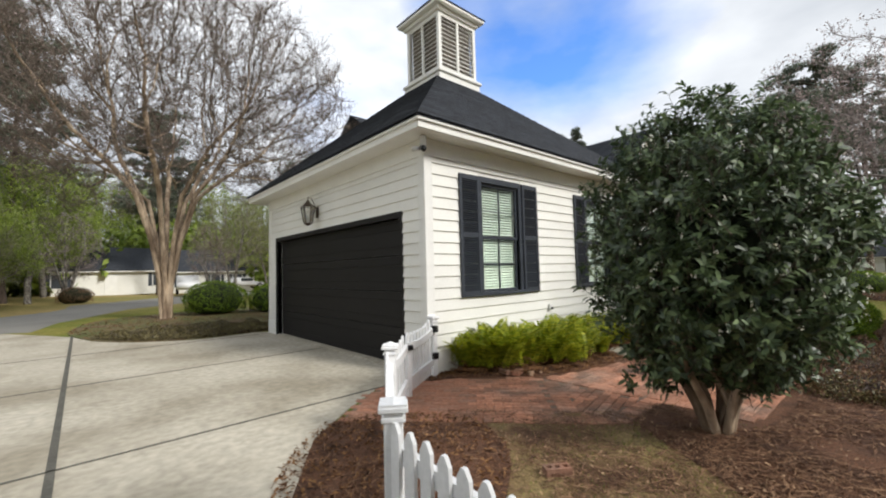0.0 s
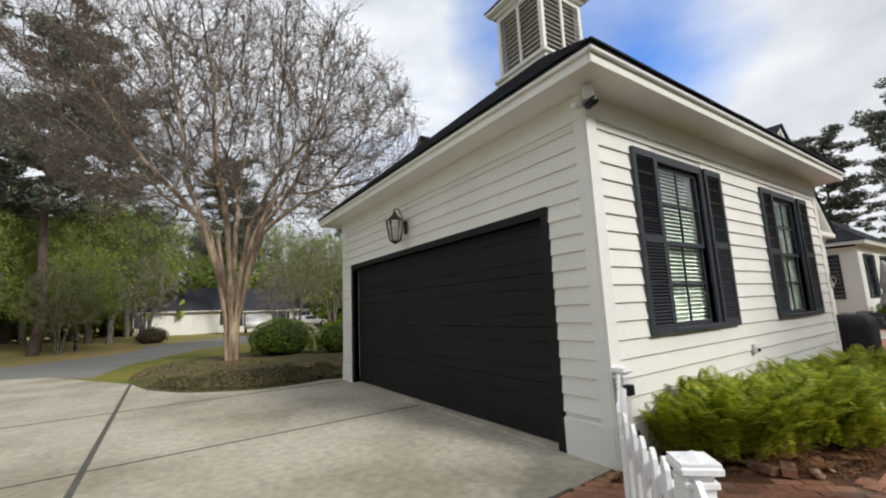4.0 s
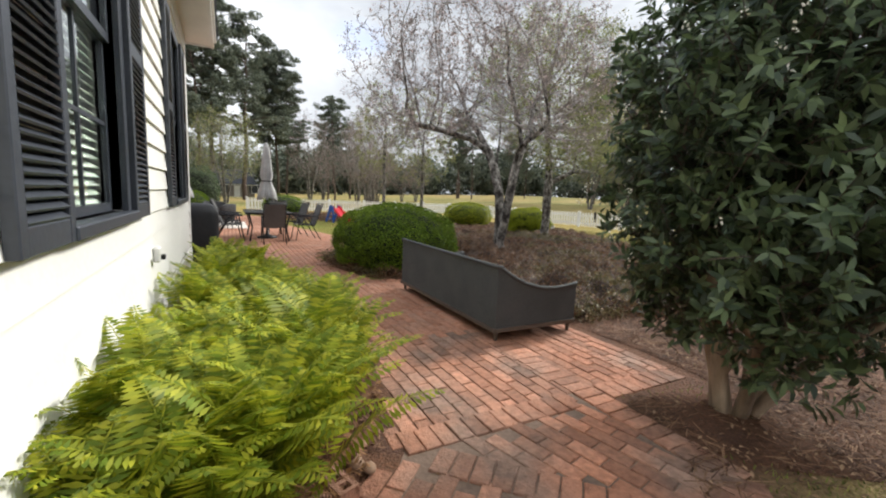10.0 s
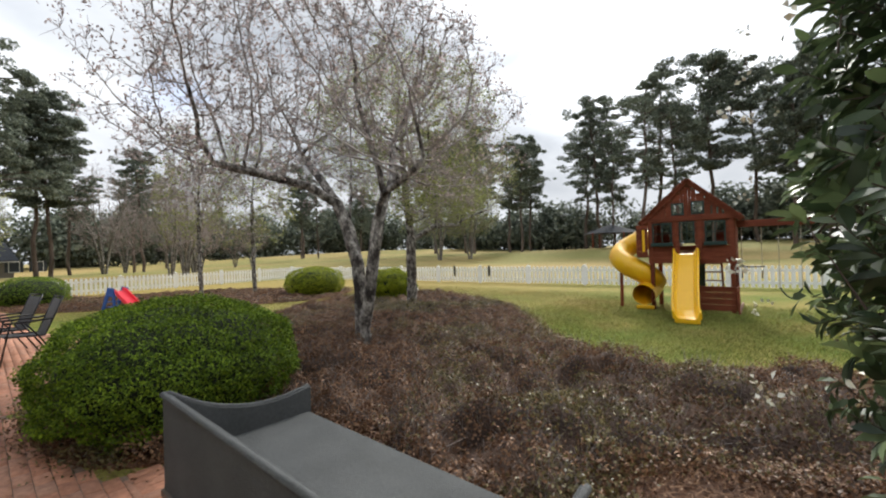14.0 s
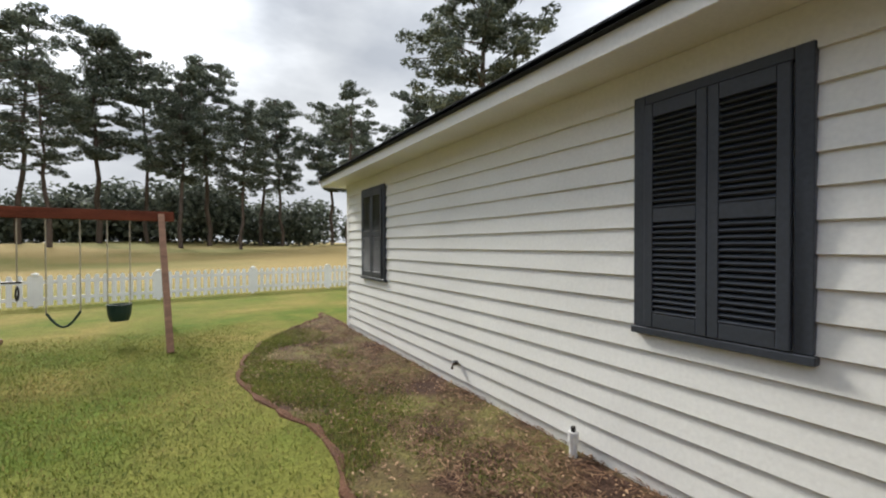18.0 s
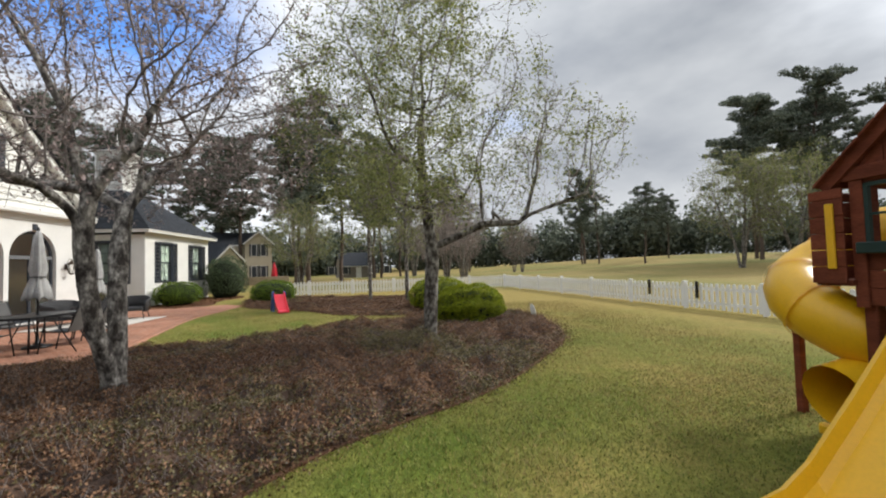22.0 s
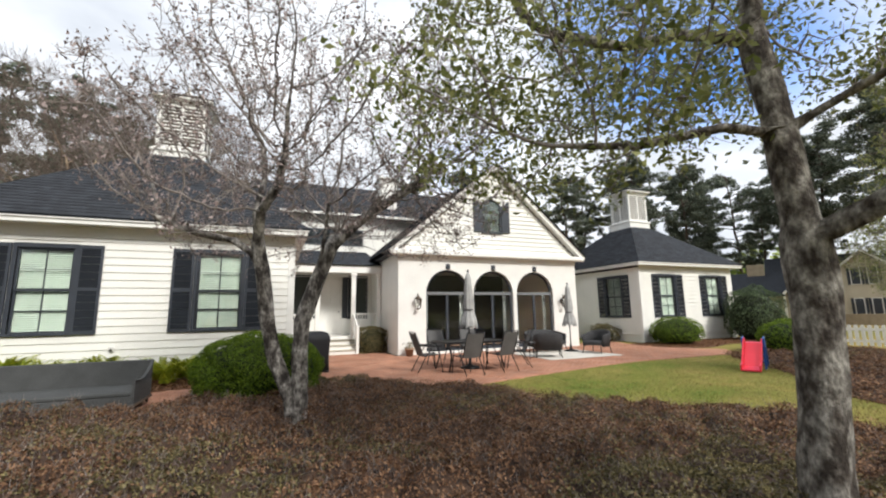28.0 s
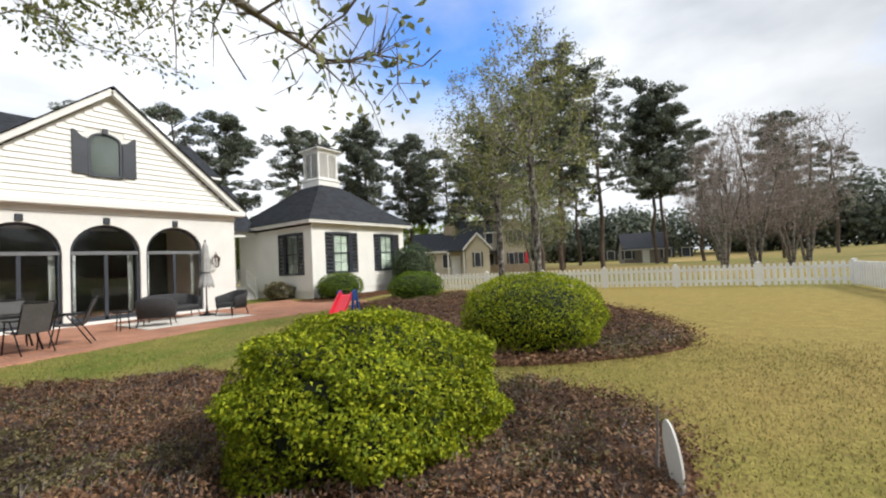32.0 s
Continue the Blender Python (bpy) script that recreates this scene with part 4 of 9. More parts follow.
def arch_wall(bm, y0, y1, x0, x1, z0, z1, arches, spring, n=14):
    edges = [x0]
    for c, r in arches:
        edges += [c - r, c + r]
    edges.append(x1)
    for a, b in zip(edges[::2], edges[1::2]):
        box(bm, a, y0, z0, b, y1, z1)
    for c, r in arches:
        for k in range(n):
            a0, a1 = math.pi - math.pi * k / n, math.pi - math.pi * (k + 1) / n
            prism(bm, [(c + r * math.cos(a0), spring + r * math.sin(a0)), (c + r * math.cos(a1), spring + r * math.sin(a1)), (c + r * math.cos(a1), z1), (c + r * math.cos(a0), z1)], y0, y1, "y")
    return bm


part("wall", arch_wall(bmesh.new(), MY, MY + 0.25, MX0, MX1, 0.0, M_TOP, ARCH, SPR), M_WBRICK, house, "white-painted brick wall with three arches")
part("wall", bx(MX0, MY + 0.251, 0, MX0 + 0.25, 12.0, M_TOP), M_WBRICK, house)
part("wall", bx(MX1 - 0.25, MY + 0.251, 0, MX1, 12.0, M_TOP), M_WBRICK, house)
# back wall coloured dark for the room's shade
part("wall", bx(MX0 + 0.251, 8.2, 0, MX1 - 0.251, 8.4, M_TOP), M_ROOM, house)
part("room_floor", bx(MX0 + 0.251, MY + 0.2, 0.0, MX1 - 0.251, 8.2, 0.05), M_CEDAR_PALE, house)
part("ceiling", bx(MX0 + 0.251, MY + 0.251, 3.4, MX1 - 0.251, 8.2, 3.5), M_TRIM, house)
for c, r in ARCH:
    d = new("arched_door")
    d.parent = house
    d.matrix_basis = pose(c, MY + 0.12, 0.06)
    bm = bmesh.new()
    for u0, u1 in ((-r, -r + 0.075), (-0.045, 0.045), (r - 0.075, r)):
        box(bm, u0, 0, 0, u1, 0.06, SPR - 0.06)
    box(bm, -r, 0, 0, r, 0.058, 0.16)
    for k in range(12):
        a0, a1 = math.pi * k / 12, math.pi * (k + 1) / 12
        prism(bm, [((r - q) * math.cos(a), SPR - 0.06 + (r - q) * math.sin(a)) for q, a in ((0.08, a0), (0, a0), (0, a1), (0.08, a1))], 0, 0.06, "y")
    part("door_frame", bm, M_BLACK, d)
    part("transom", bx(-r + 0.002, -0.012, SPR - 0.115, r - 0.002, 0.072, SPR - 0.005, 0.006), M_TRANSOM, d, "weathered grey transom bar")
    bm = bmesh.new()
    prism(bm, [(-r, 0.1), (r, 0.1), (r, SPR - 0.06), *[(r * math.cos(math.pi * k / 14), SPR - 0.06 + r * math.sin(math.pi * k / 14)) for k in range(1, 14)], (-r, SPR - 0.06)], 0.028, 0.034, "y")
    part("pane", bm, M_GLASS, d).visible_shadow = False
    part("keystone", bx(-0.085, -0.16, 3.02, 0.085, -0.115, 3.22, 0.012), M_BLACK, d, "dark keystone over the arch")
    part("threshold", bx(-r - 0.02, -0.20, -0.06, r + 0.02, 0.0, 0.03, 0.008), M_TRIM, d)
    for s in (-1, 1):
        bm = bmesh.new()
        for k in range(4):
            u = s * (r - 0.10 - 0.035 * k)
            tube(bm, [(u, 0.35 + 0.02 * (k % 2), 0.02), (u + 0.01 * s, 0.35, 1.1), (u, 0.35, SPR)], 0.022, 6)
        part("curtain", bm, M_CURTAIN, d, "white curtain behind the glass", smooth=True)
part("cornice", bx(MX0 - 0.30, MY - 0.30, 3.55, MX1 + 0.33, MY - 0.001, 3.74, 0.03), M_TRIM, house)
part("frieze", bx(MX0 - 0.01, MY - 0.05, 3.38, MX1 + 0.01, MY - 0.002, 3.55, 0.01), M_TRIM, house)
# gable
GPX, GPZ = 14.46, 7.30
def gable_clip(z):
    k = (z - 3.74) / (GPZ - 0.25 - 3.74)
    return (max(0.0, (GPX - MX0) * k), (MX1 - MX0) - (MX1 - GPX) * k)
bm = bmesh.new()
prism(bm, [(MX0, 3.62), (MX1, 3.62), (MX1, 3.74), (GPX, GPZ - 0.12), (MX0, 3.74)], MY + 0.02, MY + 0.2, "y")
part("gable_wall", bm, M_SIDING, house)
joined_siding(house, (MX0, MY + 0.02), 0, MX1 - MX0, 3.76, GPZ - 0.4, [(3.36, 4.36, 4.55, 6.05)], clip=gable_clip)
for x0, x1 in ((MX0 - 0.33, GPX), (MX1 + 0.36, GPX)):
    bm = bmesh.new()
    beam(bm, (x0, MY - 0.10, 3.66), (x1, MY - 0.10, GPZ), 0.28, 0.17, up=(0, 0, 1))
    part("rake_board", bm, M_TRIM, house)
vs, fs = [], []
rng = np.random.default_rng(3)
shingle_face(vs, fs, (MX0 - 0.36, MY - 0.33, 3.74), (MX0 - 0.36, 11.5, 3.74), (GPX, MY - 0.33, GPZ + 0.14), (GPX, 11.5, GPZ + 0.14), rng)
shingle_face(vs, fs, (MX1 + 0.39, 11.5, 3.74), (MX1 + 0.39, MY - 0.33, 3.74), (GPX, 11.5, GPZ + 0.14), (GPX, MY - 0.33, GPZ + 0.14), rng)
part("roof", soup("roof", vs, fs, M_SHINGLE), M_SHINGLE, house, "charcoal asphalt shingle roof")
bm = bmesh.new()
prism(bm, [(MX0 - 0.30, 3.62), (MX1 + 0.33, 3.62), (GPX, GPZ + 0.05)], MY + 0.21, 11.4, "y")
part("roof_deck", bm, M_SHINGLE, house)
# arched gable window with scrolled shutters
gw = new("gable_window")
gw.parent = house
gw.matrix_basis = pose(14.30, MY - 0.02, 4.60)
bm = bmesh.new()
for k in range(10):
    a0, a1 = math.pi * k / 10, math.pi * (k + 1) / 10
    prism(bm, [(0.43 * math.cos(a0), 1.05 + 0.30 * math.sin(a0)), (0.36 * math.cos(a0), 1.05 + 0.24 * math.sin(a0)), (0.36 * math.cos(a1), 1.05 + 0.24 * math.sin(a1)), (0.43 * math.cos(a1), 1.05 + 0.30 * math.sin(a1))], -0.03, 0.04, "y")
box(bm, -0.43, -0.03, 0.0, -0.36, 0.04, 1.05); box(bm, 0.36, -0.03, 0.0, 0.43, 0.04, 1.05); box(bm, -0.43, -0.04, -0.05, 0.43, 0.04, 0.02)
part("frame", bm, M_BLACK, gw)
bm = bmesh.new()
prism(bm, [(-0.36, 0.02), (0.36, 0.02), *[(0.36 * math.cos(math.pi * k / 10), 1.05 + 0.24 * math.sin(math.pi * k / 10)) for k in range(11)]], 0.005, 0.011, "y")
part("pane", bm, M_GLASS, gw).visible_shadow = False
bm = bmesh.new()
prism(bm, [(-0.36, 0.02), (0.36, 0.02), *[(0.36 * math.cos(math.pi * k / 10), 1.05 + 0.24 * math.sin(math.pi * k / 10)) for k in range(11)]], 0.02, 0.03, "y")
# dark sheet added for the shade behind the gable pane
part("reveal", bm, M_ROOM, gw)
part("keystone", bx(-0.07, -0.07, 1.30, 0.07, -0.02, 1.48, 0.01), M_BLACK, gw)
for s in (-1, 1):
    bm = bmesh.new()
    prism(bm, [(s * u, v) for u, v in ((0.44, 0.0), (0.80, 0.0), (0.80, 1.32), (0.72, 1.30), (0.62, 1.18), (0.52, 1.12), (0.44, 1.10))], -0.05, 0.0, "y")
    part("shutter", bm, M_BLACK, gw)
# two-storey body behind, over the porch
part("wall", bx(6.86, 7.0, 0.0, MX0 - 0.002, 8.3, 3.4), M_SIDING, house)
joined_siding(house, (6.9, 6.998), 0, MX0 - 6.9, 0.6, 3.4, [(1.10, 2.26, 0.0, 3.1), (0.0, 0.95, 1.3, 3.15), (2.5, 3.3, 1.3, 3.15)])
vs, fs = [], []
shingle_face(vs, fs, (6.6, 4.85, 3.42), (MX0 - 0.02, 4.85, 3.42), (6.6, 8.3, 4.45), (MX0 - 0.02, 8.3, 4.45), rng)
shingle_face(vs, fs, (5.0, 7.9, 6.25), (20.5, 7.9, 6.25), (5.0, 11.3, 8.6), (20.5, 11.3, 8.6), rng)
shingle_face(vs, fs, (20.5, 14.6, 6.25), (5.0, 14.6, 6.25), (20.5, 11.3, 8.6), (5.0, 11.3, 8.6), rng)
part("roof", soup("roof", vs, fs, M_SHINGLE), M_SHINGLE, house, "charcoal asphalt shingle roof")
part("upper_wall", bx(6.9, 8.35, 4.2, 11.0, 8.5, 6.2), M_SIDING, house)
part("upper_wall", bx(6.9, 8.51, 3.4, 20.0, 14.0, 6.2), M_SIDING, house)
part("gutter", bx(6.4, 7.86, 6.14, 20.5, 7.98, 6.26, 0.02), M_TRIM, house)
part("upper_window", bx(7.2, 8.31, 4.75, 10.3, 8.349, 5.55, 0.01), M_BLACK, house, "band of dark upper windows")
for k in range(4):
    part("pane", bx(7.28 + k * 0.76, 8.296, 4.83, 7.96 + k * 0.76, 8.309, 5.47), M_GLASS, house)
part("chimney", bx(11.25, 8.8, 3.0, 12.15, 9.7, 8.5, 0.02), M_WBRICK, house, "white-painted chimney")
part("chimney_cap", bx(11.18, 8.73, 8.5, 12.22, 9.77, 8.62, 0.02), M_WBRICK, house)
# porch
part("porch_floor", bx(6.85, 4.95, 0.50, MX0 - 0.002, 6.99, 0.62, 0.008), M_TRIM, house)
part("porch_skirt", bx(6.85, 5.0, 0.0, MX0 - 0.002, 5.05, 0.50), M_WBRICK, house)
part("porch_beam", bx(6.85, 4.95, 3.10, MX0 - 0.002, 5.20, 3.40, 0.01), M_TRIM, house)
part("porch_ceiling", bx(6.85, 5.2, 3.34, MX0 - 0.002, 6.99, 3.40), M_TRIM, house)
for x in (6.98, 7.94, 9.31, 10.33):
    col = new("porch_column")
    col.parent = house
    col.matrix_basis = pose(x, 5.08, 0.62)
    part("shaft", bx(-0.085, -0.085, 0.1, 0.085, 0.085, 2.36, 0.01), M_TRIM, col)
    part("base", bx(-0.12, -0.12, 0.0, 0.12, 0.12, 0.1, 0.012), M_TRIM, col)
    part("capital", bx(-0.125, -0.125, 2.36, 0.125, 0.125, 2.48, 0.02), M_TRIM, col)
for i in range(3):
    part("step", bx(7.96, 4.95 - 0.29 * (3 - i), 0.0, 9.29, 4.95 - 0.29 * (2 - i) - 0.001, 0.16 * (i + 1) - 0.032, 0.004), M_TRIM, house, "white wooden step")
    part("tread", bx(7.93, 4.915 - 0.29 * (3 - i), 0.16 * (i + 1) - 0.032, 9.32, 4.95 - 0.29 * (2 - i) - 0.001, 0.16 * (i + 1), 0.008), M_CONCRETE, house, "worn grey-white step tread")
for x0, x1 in ((7.07, 7.84), (9.42, 10.24)):
    rl = new("porch_railing")
    rl.parent = house
    part("top_rail", bx(x0, 5.05, 1.44, x1, 5.11, 1.50, 0.008), M_TRIM, rl)
    part("bottom_rail", bx(x0, 5.055, 0.74, x1, 5.105, 0.79, 0.006), M_TRIM, rl)
    u = x0 + 0.06
    while u < x1 - 0.03:
        part("baluster", bx(u - 0.016, 5.064, 0.79, u + 0.016, 5.096, 1.44), M_TRIM, rl)
        u += 0.105
bm = bmesh.new()
beam(bm, (9.31, 4.98, 1.47), (9.31, 4.06, 0.97), 0.05, 0.06)
beam(bm, (9.31, 4.98, 0.80), (9.31, 4.06, 0.28), 0.04, 0.05)
for k in range(7):
    yy = 4.88 - k * 0.115
    beam(bm, (9.31, yy, 0.80 - (4.98 - yy) * 0.565), (9.31, yy, 1.45 - (4.98 - yy) * 0.545), 0.03)
beam(bm, (9.31, 4.04, 0.0), (9.31, 4.04, 1.05), 0.09)
part("stair_rail", bm, M_TRIM, house, "white stair rail with slim balusters")
pd = new("porch_door")
pd.parent = house
part("door_leaf", bx(8.04, 6.93, 0.62, 9.10, 6.97, 2.95, 0.006), M_TRIM, pd, "white panelled porch door")
part("door_casing", bx(7.95, 6.955, 0.62, 8.03, 6.99, 3.05, 0.004), M_TRIM, pd)
for z0, z1 in ((0.8, 1.5), (1.65, 2.8)):
    for x0 in (8.16, 8.64):
        part("panel", bx(x0, 6.92, z0, x0 + 0.34, 6.935, z1, 0.008), M_TRIM, pd)
part("knob", lathe(bmesh.new(), [(0.02, 0), (0.03, 0.02), (0.02, 0.05)], 8, (9.0, 6.9, 1.55)), M_DARKMETAL, pd)
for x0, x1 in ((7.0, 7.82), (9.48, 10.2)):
    # dark panel added over the pale wall, as shade of an unlit room
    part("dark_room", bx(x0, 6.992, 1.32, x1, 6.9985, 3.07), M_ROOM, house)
    sash_window(house, pose(x0, 6.99, 1.32), x1 - x0, 1.75, blind=False)
    part("shutter", bx(x1 + 0.09 if x0 < 8 else x0 - 0.33, 6.95, 1.3, x1 + 0.30 if x0 < 8 else x0 - 0.09, 6.985, 3.1, 0.008), M_BLACK, house)
# ---- wing ----
WX0, WX1, WY0, WY1 = 21.73, 28.02, 2.30, 8.6
wing = thing("house_wing", "white lap-sided house wing with a hipped shingle roof and cupola", "house")
WWIN = [(22.98, 23.92), (26.16, 27.08)]
part("wall", wall_panel(bmesh.new(), "y", WY0, 0.16, WX0, WX1, 0, 3.4, [(a, b, 1.16, 3.02) for a, b in WWIN]), M_SIDING, wing)
part("wall", wall_panel(bmesh.new(), "x", WX0, 0.16, WY0 + 0.161, WY1, 0, 3.4, [(3.42, 4.36, 1.16, 3.02)]), M_SIDING, wing)
part("wall", bx(WX1 - 0.16, WY0 + 0.161, 0, WX1, WY1, 3.4), M_SIDING, wing)
part("wall", bx(WX0 + 0.161, WY1 - 0.16, 0, WX1 - 0.161, WY1, 3.4), M_SIDING, wing)
joined_siding(wing, (WX0 + 0.12, WY0), 0, WX1 - WX0 - 0.24, 0.35, 3.25, [(a - WX0 - 0.2, b - WX0 - 0.04, 1.1, 3.12) for a, b in WWIN])
joined_siding(wing, (WX0, WY1), -90, WY1 - WY0 - 0.12, 0.35, 3.25, [(WY1 - 4.36 - 0.08, WY1 - 3.42 + 0.08, 1.1, 3.12)])
for x, y, x2, y2 in ((WX0 - 0.026, WY0 - 0.026, WX0 + 0.12, WY0 - 0.001), (WX1 - 0.12, WY0 - 0.026, WX1 + 0.02, WY0 - 0.001), (WX0 - 0.027, WY0, WX0 - 0.001, WY0 + 0.12)):
    part("corner_board", bx(x, y, 0.0, x2, y2, 3.3, 0.003), M_TRIM, wing)
part("frieze", bx(WX0 - 0.02, WY0 - 0.03, 3.25, WX1 + 0.02, WY0 - 0.001, 3.489, 0.006), M_TRIM, wing)
eaves(wing, WX0 - 0.38, WY0 - 0.38, WX1 + 0.38, WY1 + 0.38, WX0, WY0, WX1, WY1, 3.64)
hip_roof(wing, WX0 - 0.42, WY0 - 0.42, WX1 + 0.42, WY1 + 0.42, 3.64, 2.85)
cupola(wing, 24.85, 5.45, 6.2, 0.66, 1.62)
for a, b in WWIN:
    sash_window(wing, pose(a, WY0, 1.16), b - a, 1.86, blind=True)
    shutter(wing, pose(a - 0.53, WY0 - 0.022, 1.10), 0.45, 2.0, joined=True)
    shutter(wing, pose(b + 0.08, WY0 - 0.022, 1.10), 0.45, 2.0, joined=True)
sash_window(wing, pose(WX0, 4.36, 1.16, 0, 0, -90), 0.94, 1.86, blind=True)
shutter(wing, pose(WX0 - 0.022, 4.36 + 0.53, 1.10, 0, 0, -90), 0.45, 2.0, joined=True)
shutter(wing, pose(WX0 - 0.022, 3.42 - 0.08, 1.10, 0, 0, -90), 0.45, 2.0, joined=True)
# link with a small stair between house and wing
link = thing("link_porch", "white covered link with a railing between house and wing", "porch")
part("wall", bx(MX1 + 0.002, 9.0, 0.0, WX0 - 0.002, 9.2, 3.5), M_SIDING, link)
part("floor", bx(MX1 + 0.002, 6.9, 0.0, WX0 - 0.002, 8.99, 0.6, 0.01), M_WBRICK, link)
part("beam", bx(MX1 + 0.002, 6.9, 3.15, WX0 - 0.002, 7.1, 3.4, 0.01), M_TRIM, link)
part("column", bx(20.28, 6.9, 0.6, 20.45, 7.07, 3.15, 0.01), M_TRIM, link)
vs, fs = [], []
shingle_face(vs, fs, (MX1 + 0.1, 6.7, 3.42), (WX0 - 0.1, 6.7, 3.42), (MX1 + 0.1, 9.4, 6.2), (WX0 - 0.1, 9.4, 6.2), rng)
part("roof", soup("roof", vs, fs, M_SHINGLE), M_SHINGLE, link)
for i in range(3):
    part("step", bx(20.2, 6.9 - 0.29 * (3 - i), 0.0, 21.1, 6.9 - 0.29 * (2 - i) - 0.001, 0.16 * (i + 1), 0.01), M_TRIM, link)
bm = bmesh.new()
beam(bm, (21.1, 6.9, 1.5), (21.1, 6.0, 1.0), 0.05, 0.06)
beam(bm, (21.1, 6.9, 0.8), (21.1, 6.0, 0.3), 0.04, 0.05)
for k in range(7):
    yy = 6.85 - k * 0.13
    beam(bm, (21.1, yy, 0.76 - (6.9 - yy) * 0.555), (21.1, yy, 1.5 - (6.9 - yy) * 0.555), 0.03)
beam(bm, (21.1, 6.0, 0.0), (21.1, 6.0, 1.08), 0.09)
part("stair_rail", bm, M_TRIM, link)
bm = bmesh.new()
beam(bm, (20.47, 8.6, 1.5), (21.7, 8.6, 1.5), 0.06, 0.06)
beam(bm, (20.47, 8.6, 0.78), (21.7, 8.6, 0.78), 0.05, 0.05)
for k in range(11):
    beam(bm, (20.53 + k * 0.112, 8.6, 0.6 if k in (0, 10) else 0.78), (20.53 + k * 0.112, 8.6, 1.5), 0.03)
part("railing", bm, M_TRIM, link)

# ---- brick walk and terrace ----
BRICK_AREA = [(-1.78, -0.72), (-1.15, -0.18), (-0.85, -0.01), (0.05, -0.05), (0.35, -0.55), (0.80, -0.98), (1.30, -1.36), (2.55, -1.60), (4.4, -1.62), (5.6, -1.35), (6.4, -0.75), (6.87, -0.06),
              (6.87, 4.9), (7.85, 4.05), (9.4, 4.05), (10.40, 4.2), (10.41, 2.50), (18.34, 2.50), (18.7, 3.6), (21.2, 3.6), (20.6, 1.9), (20.4, 0.4), (21.6, -1.2), (20.6, -2.5),
              (16.4, -2.45), (14.7, -2.72), (11.2, -3.55), (9.9, -3.95), (8.9, -3.15), (7.6, -2.1), (5.2, -2.5), (4.9, -3.75), (1.0, -3.75), (1.0, -2.84), (0.14, -2.83)]
outline_sheet("paving_bed", BRICK_AREA, 0.004, M_JOINT, 0.05, "sandy bed of the brick paving", "paving")
walk_th = thing("brick_paving", "weathered red brick paving laid in running bond with soldier borders", "paving", kind="structure")
paver_mesh = {}


def paver(kind):
    """A clay paver with worn edges; a few lie a little crooked."""
    if kind not in paver_mesh:
        r = random.Random(kind)
        bm = bmesh.new()
        box(bm, -0.0998, -0.0483, -0.03, 0.0998, 0.0483, 0.0)
        for v in bm.verts:
            if v.co.z > -0.01:
                v.co.x -= math.copysign(0.001 + 0.002 * r.random(), v.co.x)
                v.co.y -= math.copysign(0.001 + 0.002 * r.random(), v.co.y)
            else:
                v.co.x += math.copysign(0.001, v.co.x)
        bmesh.ops.bevel(bm, geom=[e for e in bm.edges if all(v.co.z > -0.01 for v in e.verts)], offset=0.004, segments=1, affect='EDGES')
        paver_mesh[kind] = mesh_of("brick", bm, M_BRICK)
    return paver_mesh[kind]


